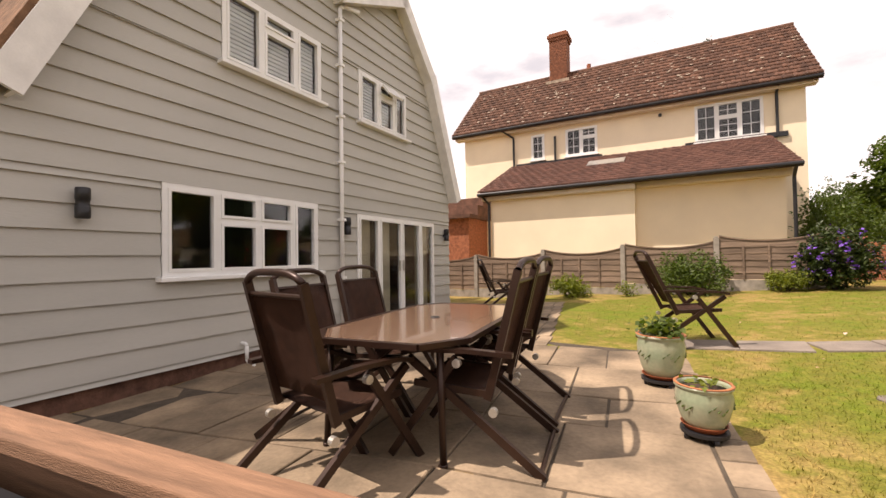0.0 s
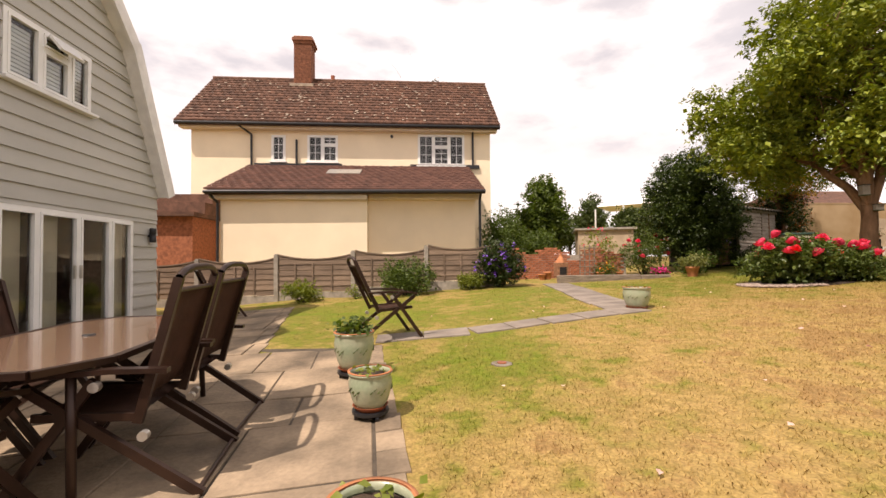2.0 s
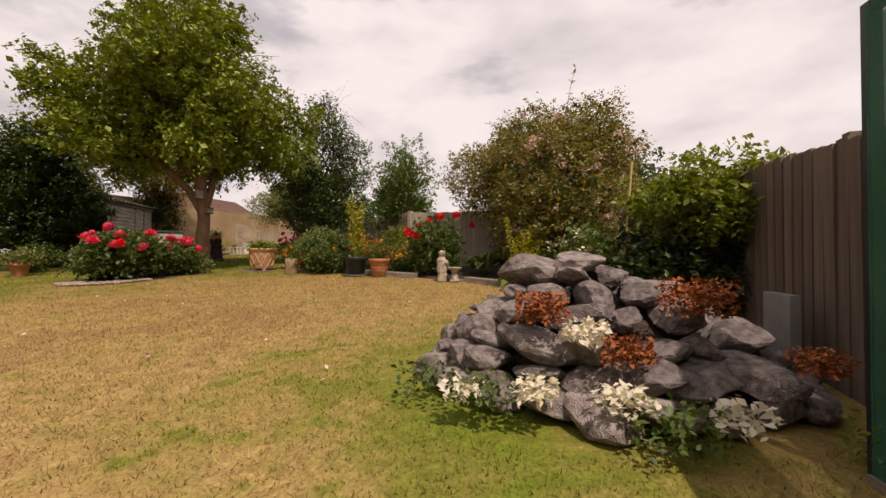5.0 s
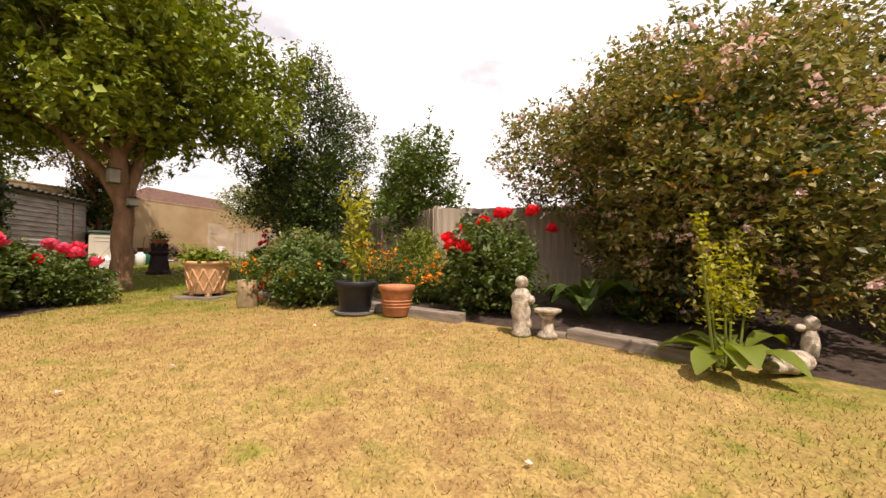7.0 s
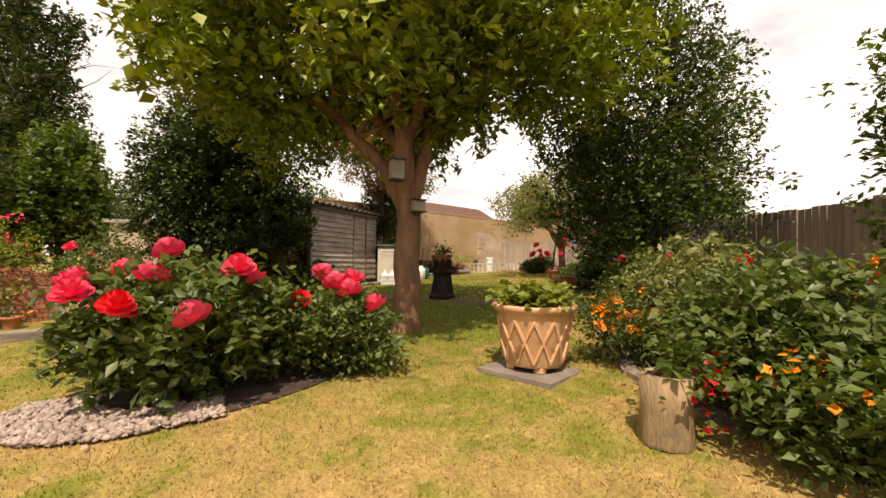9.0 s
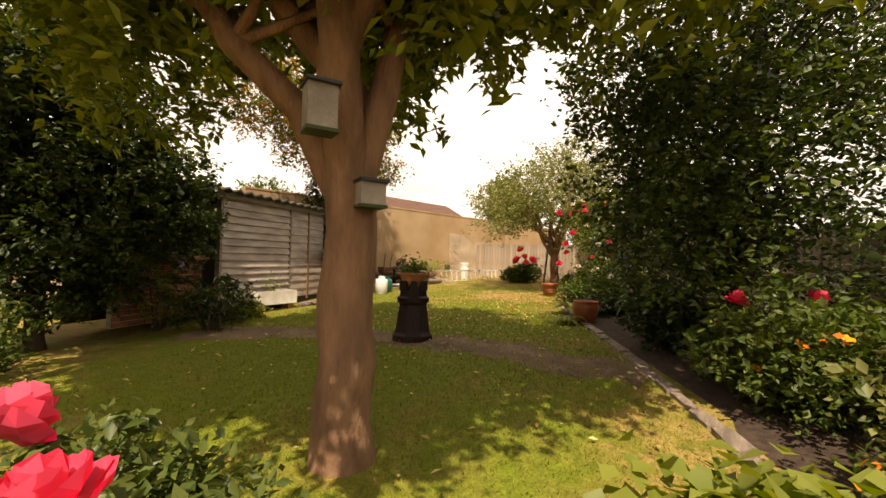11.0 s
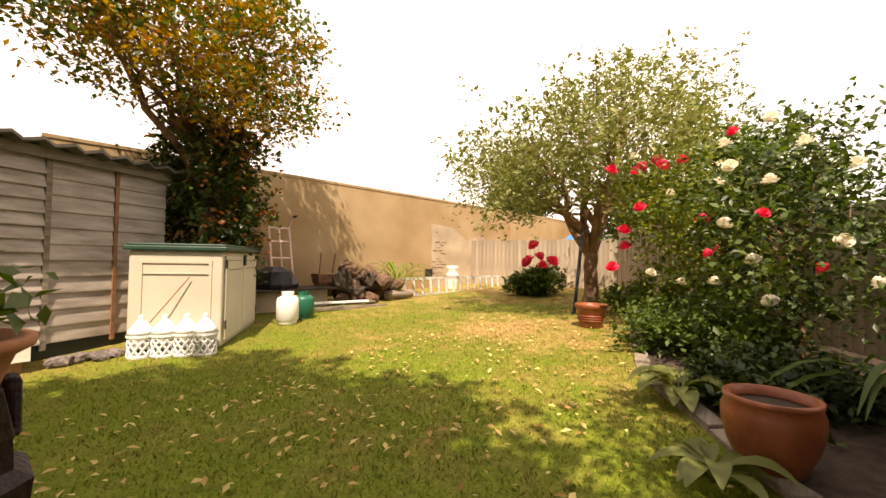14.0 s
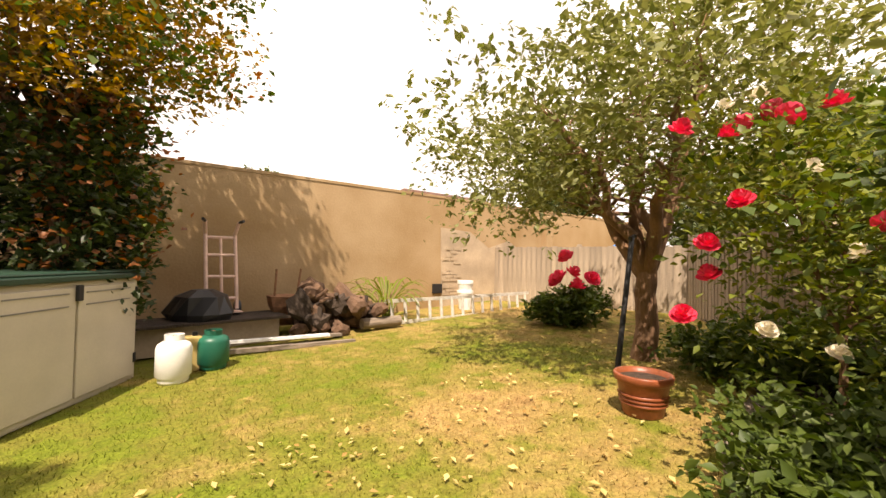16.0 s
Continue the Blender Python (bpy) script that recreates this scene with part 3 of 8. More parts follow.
# ---- windows ----
def upvc_window(name, m, w, h, cols, parent, label, sill=True, blind="", georgian=False, curtain=False):
    """Outer frame, mullions and casements. cols: left to right (width share, transom share or 0). X runs to the left seen from outside."""
    t = new(name)
    t.parent = parent
    t.matrix_parent_inverse = parent.matrix_world.inverted()
    t.matrix_world = m
    if label:
        t["label"] = label
    fr = 0.06
    bm = boxes(((0, -0.05, 0), (w, 0.03, fr)), ((0, -0.05, h - fr), (w, 0.03, h)), ((0, -0.05, fr), (fr, 0.03, h - fr)), ((w - fr, -0.05, fr), (w, 0.03, h - fr)))
    x1 = w
    tot = sum(c[0] for c in cols)
    panes = []
    for k, (share, tr) in enumerate(cols):
        x0 = x1 - w * share / tot
        if k < len(cols) - 1:
            box(bm, (x0 - 0.035, -0.05, fr), (x0 + 0.035, 0.028, h - fr))
        zs = [(fr, h - fr)]
        if tr:
            zt = h * (1 - tr)
            box(bm, (x0 + 0.03, -0.05, zt - 0.035), (x1 - 0.03, 0.028, zt + 0.035))
            zs = [(fr, zt - 0.035), (zt + 0.035, h - fr)]
        for z0, z1 in zs:
            a, b = x0 + (fr if k == len(cols) - 1 else 0.035), x1 - (fr if k == 0 else 0.035)
            if a < b - 0.1 and z1 > z0 + 0.1:
                panes.append((a, b, z0, z1))
        x1 = x0
    part("window_frame", bm, "upvc", t)
    for a, b, z0, z1 in panes:
        c = 0.035
        cb = boxes(((a, -0.03, z0), (b, 0.045, z0 + c)), ((a, -0.03, z1 - c), (b, 0.045, z1)), ((a, -0.03, z0 + c), (a + c, 0.045, z1 - c)), ((b - c, -0.03, z0 + c), (b, 0.045, z1 - c)))
        if georgian:
            nx, nz = 2, (3 if z1 - z0 > 0.7 else 2)
            for i in range(1, nx):
                x = a + (b - a) * i / nx
                box(cb, (x - 0.009, -0.004, z0 + c), (x + 0.009, 0.016, z1 - c))
            for i in range(1, nz):
                z = z0 + (z1 - z0) * i / nz
                box(cb, (a + c, -0.003, z - 0.009), (b - c, 0.014, z + 0.009))
        part("casement", cb, "upvc", t)
        g = part("pane", boxes(((a + c, -0.012, z0 + c), (b - c, -0.006, z1 - c))), "glass", t)
        g.visible_shadow = False
        if blind:
            bb = bmesh.new()
            z = z0 + c + 0.02
            while z < z1 - c - 0.03:
                box(bb, (a + c, -0.115, z), (b - c, -0.075, z + 0.045), None)
                z += 0.062
            part("shutter", bb, blind, t)
    if sill:
        part("window_sill", boxes(((-0.06, -0.05, -0.05), (w + 0.06, 0.13, 0.0)), bevel=0.008), "upvc", t)
    return t


# ---- the grey house ----
L_GABLE = [(1.75, 2.85), (2.95, 5.55), (4.45, 7.0), (5.92, 5.85)]
R_GABLE = [(5.92, 5.85), (7.75, 6.72), (8.95, 5.42), (10.12, 2.75)]
OPEN = [(3.06, 5.43, 1.06, 2.15), (6.40, 9.20, 0.06, 2.07), (3.79, 5.53, 3.84, 4.86), (6.48, 8.06, 3.82, 4.80)]


def cross(line_pts, z):
    """Where a roof edge line meets the height z."""
    out = []
    for (u0, z0), (u1, z1) in zip(line_pts, line_pts[1:]):
        if (z0 - z) * (z1 - z) <= 0 and z0 != z1:
            out.append(u0 + (u1 - u0) * (z - z0) / (z1 - z0))
    return out


def wall_spans(z):
    if z < 2.85:
        sp = [(1.35, 10.0)]
    elif z < 5.85:
        sp = [(cross(L_GABLE[:3], z)[0], min(10.0, cross(R_GABLE[1:], z)[-1]))]
    else:
        sp = []
        for g in (L_GABLE, R_GABLE):
            c = sorted(cross(g, z))
            if len(c) >= 2:
                sp.append((c[0], c[-1]))
    return sp


def minus(spans, a, b):
    out = []
    for s, e in spans:
        if b <= s or a >= e:
            out.append((s, e))
        else:
            if a > s + 0.02:
                out.append((s, a))
            if b < e - 0.02:
                out.append((b, e))
    return out


def grey_house():
    h = thing("house", (0, 0, 0), "grey weatherboarded house with white windows and gambrel gables", "house", kind="structure")
    h.matrix_world = HM
    row, z = 0.225, 0.0
    wall = part("wall", boxes(((-0.30, 1.35, -0.32), (-0.045, 10.0, 0.0)), ((-8.0, 1.35, -0.32), (-7.8, 10.0, 5.5)), ((-8, 1.35, -0.3), (-0.3, 1.5, 2.8)), ((-8, 9.85, -0.3), (-0.3, 10.0, 2.7))), "plinth", h, "dark brick plinth under the boarding")
    # wing out of view, added so its corner casts shade on the patio
    part("side_wing", boxes(((-8.0, -5.0, -0.32), (-0.02, 0.85, 5.2)), ((-8.0, 0.85, -0.32), (-0.12, 1.34, 2.8))), "cladding", h)
    edges = sorted({0.0, 6.75} | {v for o in OPEN for v in o[2:]})
    zs = []
    for a, b in zip(edges, edges[1:]):
        n = max(1, round((b - a) / row))
        zs += [(a + (b - a) * i / n, a + (b - a) * (i + 1) / n) for i in range(n)]
    for z0, z1 in zs:
        zm = (z0 + z1) / 2
        sp = wall_spans(zm)
        for a, b, lo, hi in OPEN:
            if lo < zm < hi:
                sp = minus(sp, a - 0.01, b + 0.01)
        for a, b in sp:
            lo_c, hi_c = wall_spans(z0 + 0.01), wall_spans(z1 - 0.01)
            bm = bmesh.new()
            x_lo, x_hi = 0.034, 0.002
            v = [bm.verts.new(p) for p in ((-0.12, a, z0), (x_lo, a, z0), (x_hi, a, z1 + 0.012), (-0.12, a, z1), (-0.12, b, z0), (x_lo, b, z0), (x_hi, b, z1 + 0.012), (-0.12, b, z1))]
            for f in ((0, 1, 2, 3), (7, 6, 5, 4), (1, 5, 6, 2), (0, 4, 5, 1), (3, 2, 6, 7), (0, 3, 7, 4)):
                bm.faces.new([v[i] for i in f])
            bmesh.ops.recalc_face_normals(bm, faces=bm.faces)
            part("board", bm, "cladding", h)
    # roof plates and verges
    for g in (L_GABLE, R_GABLE):
        roof = bmesh.new()
        for (u0, z0), (u1, z1) in zip(g, g[1:]):
            d = Vector((0, u1 - u0, z1 - z0)).normalized()
            up = Vector((0, -d.z, d.y))
            if up.z < 0:
                up = -up
            a, b = Vector((0, u0, z0)) - d * 0.12, Vector((0, u1, z1)) + d * 0.05
            vs = []
            for x in (0.22, -8.4):
                for p in (a, b, b + up * 0.16, a + up * 0.16):
                    vs.append(roof.verts.new((x, p.y, p.z)))
            for f in ((0, 1, 2, 3), (7, 6, 5, 4), (0, 4, 5, 1), (1, 5, 6, 2), (2, 6, 7, 3), (3, 7, 4, 0)):
                roof.faces.new([vs[i] for i in f])
            bmv = bmesh.new()
            bar(bmv, Vector((0.245, a.y, a.z)) - up * 0.02, Vector((0.245, b.y, b.z)) - up * 0.02, 0.045, 0.26)
            bar(bmv, Vector((0.12, a.y, a.z)) - up * 0.10, Vector((0.12, b.y, b.z)) - up * 0.10, 0.24, 0.03)
            part("bargeboard", bmv, "white", h)
        bmesh.ops.recalc_face_normals(roof, faces=roof.faces)
        part("roof", roof, "thatch_tile", h, "brown tiled roof")
    rot = pose(0, 0, 0, 0, 0, -90)
    specs = (("window", OPEN[0], [(1.0, 0), (0.9, 0.36), (0.9, 0.36), (0.75, 0)], ""), ("window", OPEN[2], [(1, 0), (1, 0.28), (0.85, 0)], "white"), ("window", OPEN[3], [(1, 0), (0.9, 0.3), (0.75, 0)], "white"))
    for nm, (a, b, lo, hi), cols, blind in specs:
        upvc_window(nm, HM @ Matrix.Translation((0.0, b, lo)) @ rot, b - a, hi - lo, cols, h, "white plastic casement window", True, blind)
    a, b, lo, hi = OPEN[1]
    d = upvc_window("patio_door", HM @ Matrix.Translation((0.0, b, lo)) @ rot, b - a, hi - lo, [(0.85, 0), (1, 0), (0.95, 0), (0.8, 0)], h, "white glazed patio doors standing partly open", False)
    for x in (1.37, 1.5):
        part("door_handle", boxes(((x - 0.012, 0.05, 0.92), (x + 0.012, 0.09, 1.14)), bevel=0.004), "steel", d)
    part("curtain", boxes(((0.02, -0.22, 0.03), (0.5, -0.17, hi - lo - 0.03)), ((2.2, -0.22, 0.03), (2.75, -0.17, hi - lo - 0.03)), ((1.55, -0.22, 0.03), (1.95, -0.17, hi - lo - 0.03))), "curtain", d)
    # open top light of the upper window
    fl = bmesh.new()
    box(fl, (0, -0.02, -0.27), (0.46, 0.02, 0.0), None)
    ob = part("top_light", fl, "upvc", h, "small top casement propped open")
    ob.matrix_world = HM @ Matrix.Translation((0.07, 7.62, 4.74)) @ rot @ pose(0, 0, 0, 38, 0, 0)
    # room back, ceiling, floor and partition, their shade painted in as near-black
    part("inner_wall", boxes(((-2.6, 1.4, 0.0), (-2.5, 9.9, 5.4)), ((-2.5, 1.4, 2.5), (-0.13, 9.9, 2.6)), ((-2.5, 1.4, -0.02), (-0.13, 9.9, 0.02)), ((-2.5, 5.9, 0.03), (-0.13, 6.0, 5.3))), "room_shade", h)
    p = thing("drainpipe", (0, 0, 0), "white plastic downpipe fixed to grey boarding", "drainpipe")
    p.matrix_world = HM
    part("pipe", rods([(0.09, 5.93, -0.05), (0.09, 5.93, 5.62), (0.09, 6.0, 5.70), (0.16, 6.35, 5.76)], 0.036, 12), "upvc", p, smooth=True)
    for z in (0.9, 1.9, 2.9, 3.7, 4.6, 5.4):
        part("bracket", boxes(((0.0, 5.875, z), (0.14, 5.985, z + 0.045))), "upvc", p)
    for u, z in ((2.31, 1.67), (6.06, 1.67), (9.72, 1.66)):
        l = thing("wall_light", (0, 0, 0), "black cylindrical up-and-down wall light", "lamp", "wall lights")
        l.matrix_world = HM @ Matrix.Translation((0.10, u, z))
        part("body", lathe([(0.055, 0), (0.062, 0.01), (0.062, 0.11), (0.056, 0.115), (0.056, 0.175), (0.062, 0.18), (0.062, 0.29), (0.055, 0.30)], 20), "black", l, smooth=True)
        part("bracket", boxes(((-0.09, -0.03, 0.11), (-0.04, 0.03, 0.19))), "black", l)
    o = thing("overflow_pipe", (0, 0, 0), "short white waste pipe bent down by the wall", "pipe")
    o.matrix_world = HM @ Matrix.Translation((0, 4.05, -0.2))
    part("pipe", rods([(-0.02, 0, 0.34), (0.10, 0, 0.34), (0.13, 0, 0.31), (0.13, 0, 0.13), (0.16, 0, 0.10), (0.24, 0.02, 0.10), (0.25, 0.02, 0.02)], 0.022, 10), "upvc", o, smooth=True)


grey_house()
# ---- the cream house beyond the fence ----
NM = Matrix.Translation((0, 14.4, 0)) @ pose(0, 0, 0, 0, 0, A54)


def tile_field(name, x0, x1, y0, z0, y1, z1, pitch, material, parent, seed, skew=0.0):
    """Rows of lapped tiles on a slope from the eave line to its top, each tile a shape of its own."""
    rng = np.random.default_rng(seed)
    L = math.hypot(y1 - y0, z1 - z0)
    ey, ez = (y1 - y0) / L, (z1 - z0) / L
    ny, nz = -ez, ey
    rows, colw = int(L / pitch), 0.30
    V, Fc = [], []
    k = 0
    for r in range(rows + 1):
        s0, s1 = r * pitch, min((r + 1) * pitch + 0.06, L)
        off = 0.15 * (r % 2)
        x = x0 - off
        while x < x1:
            a, b = max(x, x0), min(x + colw - 0.012, x1)
            x += colw
            if b - a < 0.05:
                continue
            lift = rng.uniform(0, 0.012)
            m = (a + b) / 2
            pts = []
            for s, h in ((s0, 0.055 + lift), (s1, 0.018)):
                for xx, dh in ((a, 0.0), (a + (b - a) * 0.3, 0.022), (m, 0.0), (b, 0.004)):
                    pts.append((xx, y0 + ey * s + ny * (h + dh), z0 + ez * s + nz * (h + dh)))
            for xx in (a, a + (b - a) * 0.3, m, b):
                pts.append((xx, y0 + ey * s0 - ny * 0.0, z0 + ez * s0))
            V += pts
            for i in range(3):
                Fc.append((k + i, k + i + 1, k + 4 + i + 1, k + 4 + i))
                Fc.append((k + 8 + i, k + 8 + i + 1, k + i + 1, k + i))
            k += 12
    ob = part(name, raw_mesh(name, np.array(V), np.array(Fc)), material, parent)
    ob["kind"] = "stuff"
    return ob


def cream_house():
    h = thing("house", (0, 0, 0), "cream rendered two-storey house with brown tiled roof", "house", kind="structure")
    h.matrix_world = NM
    # storey walls with window openings through them
    wins = [(-3.93, -3.35, 5.43, 6.55), (-2.45, -1.18, 5.41, 6.57), (2.23, 4.26, 5.31, 6.67)]
    bm = bmesh.new()
    xs = [-7.17] + [v for w in wins for v in w[:2]] + [5.40]
    for i, (a, b) in enumerate(zip(xs, xs[1:])):
        if i % 2 == 0:
            box(bm, (a, 3.5, 0), (b, 3.75, 6.95))
        else:
            w = wins[i // 2]
            box(bm, (a, 3.5, 0), (b, 3.75, w[2]))
            box(bm, (a, 3.5, w[3]), (b, 3.75, 6.95))
    box(bm, (-7.17, 3.75, 0), (-6.92, 9.1, 6.95))
    box(bm, (5.15, 3.75, 0), (5.40, 9.1, 6.95))
    box(bm, (-7.17, 9.1, 0), (5.40, 9.35, 6.95))
    for x in (-7.17, 5.15):
        q = [bm.verts.new(p) for p in ((x, 3.5, 6.95), (x, 9.35, 6.95), (x, 6.4, 10.05), (x + 0.25, 3.5, 6.95), (x + 0.25, 9.35, 6.95), (x + 0.25, 6.4, 10.05))]
        for f in ((0, 1, 2), (5, 4, 3), (0, 3, 4, 1), (1, 4, 5, 2), (2, 5, 3, 0)):
            bm.faces.new([q[k] for k in f])
    part("wall", bm, "cream", h)
    part("extension_wall", boxes(((-4.46, 0.0, 0), (0.39, 3.5, 3.5)), ((0.39, 0.42, 0), (4.21, 3.5, 3.62))), "cream", h)
    # near-black sheet that paints the room's shade behind the upper windows
    part("inner_room", boxes(((-6.9, 4.6, 0), (5.5, 4.7, 6.9))), "room_shade", h)
    # roofs
    for y0, z0, y1, z1, x0, x1 in ((3.05, 6.92, 6.4, 10.12, -7.6, 5.75), (9.8, 6.92, 6.4, 10.12, -7.6, 5.75)):
        bm = bmesh.new()
        q = [bm.verts.new(p) for p in ((x0, y0, z0), (x1, y0, z0), (x1, y1, z1), (x0, y1, z1), (x0, y0, z0 - 0.12), (x1, y0, z0 - 0.12), (x1, y1, z1 - 0.12), (x0, y1, z1 - 0.12))]
        for f in ((0, 1, 2, 3), (7, 6, 5, 4), (0, 4, 5, 1), (1, 5, 6, 2), (3, 2, 6, 7), (0, 3, 7, 4)):
            bm.faces.new([q[k] for k in f])
        part("roof", bm, "tile", h, "weathered brown tiled roof")
    tile_field("tiles", -7.6, 5.75, 3.0, 6.95, 6.4, 10.14, 0.29, "tile", h, 3)
    part("ridge", rods([(-7.6, 6.4, 10.15), (5.75, 6.4, 10.15)], 0.11, 10), "tile", h)
    bm = bmesh.new()
    q = [bm.verts.new(p) for p in ((-4.85, -0.3, 3.55), (4.45, -0.3, 3.62), (4.45, 3.5, 5.25), (-4.85, 3.5, 5.2), (-4.85, -0.3, 3.43), (4.45, -0.3, 3.5), (4.45, 3.5, 5.1), (-4.85, 3.5, 5.05))]
    for f in ((0, 1, 2, 3), (7, 6, 5, 4), (0, 4, 5, 1), (1, 5, 6, 2), (3, 2, 6, 7), (0, 3, 7, 4)):
        bm.faces.new([q[k] for k in f])
    part("extension_roof", bm, "tile_red", h, "dark red tiled lean-to roof")
    tile_field("extension_tiles", -4.85, 4.45, -0.34, 3.6, 3.5, 5.24, 0.29, "tile_red", h, 4)
    part("flashing", boxes(((-4.6, 3.40, 5.18), (-1.0, 3.49, 5.34)), ((1.9, 3.40, 5.18), (4.9, 3.49, 5.34))), "black", h)
    sk = part("skylight", boxes(((-1.36, 1.9, 4.55), (-0.06, 2.0, 4.6))), "steel", h)
    sk.data.transform(Matrix.Translation((-0.7, 2.2, 4.72)) @ pose(0, 0, 0, 23.5, 0, 0) @ Matrix.Diagonal((1, 7.5, 1.6, 1)) @ Matrix.Translation((0.7, -1.95, -4.57)))
    # fascias, gutters, pipes
    part("fascia", boxes(((-7.5, 3.12, 6.78), (5.65, 3.16, 6.94)), ((-7.5, 3.16, 6.74), (5.65, 3.5, 6.78))), "fascia", h)
    part("fascia", boxes(((-4.75, -0.2, 3.32), (0.42, -0.16, 3.5)), ((0.45, 0.1, 3.40), (4.35, 0.14, 3.56)), ((-4.7, -0.16, 3.30), (0.42, 0.0, 3.33)), ((0.45, 0.14, 3.37), (4.3, 0.42, 3.41))), "fascia", h)
    part("gutter", rods([(-7.6, 3.02, 6.90), (5.75, 3.02, 6.90)], 0.065, 10), "black", h)
    part("gutter", rods([(-4.85, -0.36, 3.52), (4.45, -0.36, 3.58)], 0.06, 10), "black", h)
    for pts in ([(-5.2, 3.02, 6.9), (-4.72, 3.42, 6.55), (-4.72, 3.42, 5.2)], [(4.62, 3.02, 6.9), (4.62, 3.42, 6.7), (4.62, 3.42, 5.2)], [(-4.72, -0.34, 3.5), (-4.52, -0.07, 3.2), (-4.52, -0.07, 0.2)], [(4.30, -0.34, 3.55), (4.30, -0.07, 3.3), (4.30, -0.07, 0.2)], [(-2.88, 3.42, 6.35), (-2.88, 3.42, 5.15)]):
        part("downpipe", rods(pts, 0.045, 10), "black", h)
    part("vent", rods([(1.11, 3.4, 6.55), (1.11, 3.52, 6.55)], 0.06, 12), "black", h)
    # windows
    rot = pose(0, 0, 0, 0, 0, 180)
    for (a, b, lo, hi), cols in zip(wins, ([(1, 0)], [(1, 0), (1, 0.36)], [(1, 0), (1, 0.4), (1, 0)])):
        upvc_window("window", NM @ Matrix.Translation((b, 3.5, lo)) @ rot, b - a, hi - lo, cols, h, "white leaded-style casement window", True, "", True)
    # chimney
    c = part("chimney", boxes(((-3.64, 5.9, 9.2), (-2.84, 6.7, 11.75)), ((-3.69, 5.85, 11.75), (-2.79, 6.75, 11.88)), ((-3.74, 5.8, 11.88), (-2.74, 6.8, 12.02)), ((-3.67, 5.88, 12.02), (-2.82, 6.72, 12.12))), "chim_brick", h, "tall brown brick chimney stack")
    for r in range(33):
        z = 9.3 + r * 0.075
        for k in range(4):
            x = -3.66 + k * 0.215 - (0.1 if r % 2 else 0)
            a, b = max(x, -3.66), min(x + 0.2, -2.83)
            if b - a > 0.04:
                part("brick", boxes(((a, 5.885, z), (b, 5.905, z + 0.062))), "chim_brick", c)
    part("flashing", boxes(((-3.82, 5.75, 9.35), (-2.72, 5.9, 9.75))), "lichen", h)
    part("vent_pot", rods([(-1.9, 6.4, 10.15), (-1.9, 6.4, 10.42)], 0.1, 10), "terracotta_deep", h)
    # lichen on the tiles
    rng = np.random.default_rng(8)
    V, Fc = [], []
    for i in range(300):
        x, s = rng.uniform(-7.3, 5.6), rng.uniform(0.05, 4.4)
        if rng.uniform() > 0.35 + 0.6 * (0.5 + 0.5 * math.sin(x * 1.3)) * (1 - abs(s - 1.8) / 4):
            continue
        w, hh = rng.uniform(0.03, 0.09), rng.uniform(0.02, 0.06)
        k = len(V)
        for t in range(6):
            a = t * math.pi / 3
            xx, ss = x + w * math.cos(a), s + hh * math.sin(a) * rng.uniform(0.6, 1.3)
            V.append((xx, 3.0 + 0.729 * ss - 0.684 * 0.088, 6.95 + 0.684 * ss + 0.729 * 0.088))
        Fc.append([k + t for t in range(6)])
    part("lichen", raw_mesh("lichen", np.array(V), np.array(Fc)), "lichen", h)
    g = thing("garage", (0, 0, 0), "red brick outbuilding with dark tiled roof", "outbuilding", kind="structure")
    g.matrix_world = NM
    part("wall", boxes(((-9.5, 1.5, 0), (-6.1, 5, 2.9))), "brick", g)
    bm = prism([(-9.8, 1.2), (-5.9, 1.2), (-5.9, 5.2), (-9.8, 5.2)], 2.9, 3.05)
    part("roof", bm, "tile", g)
    part("roof_slope", boxes(((-9.8, 2.0, 3.05), (-5.9, 4.4, 3.5)), ((-9.8, 2.6, 3.5), (-5.9, 3.8, 3.9))), "tile", g)


cream_house()


# ---- garden fences and walls ----
def post_mesh(h, w=0.11):
    bm = boxes(((-w / 2, -w / 2, -0.15), (w / 2, w / 2, h - 0.03)))
    box(bm, (-w / 2 + 0.015, -w / 2 + 0.015, h - 0.03), (w / 2 - 0.015, w / 2 - 0.015, h))
    return mesh_of(bm, "post")


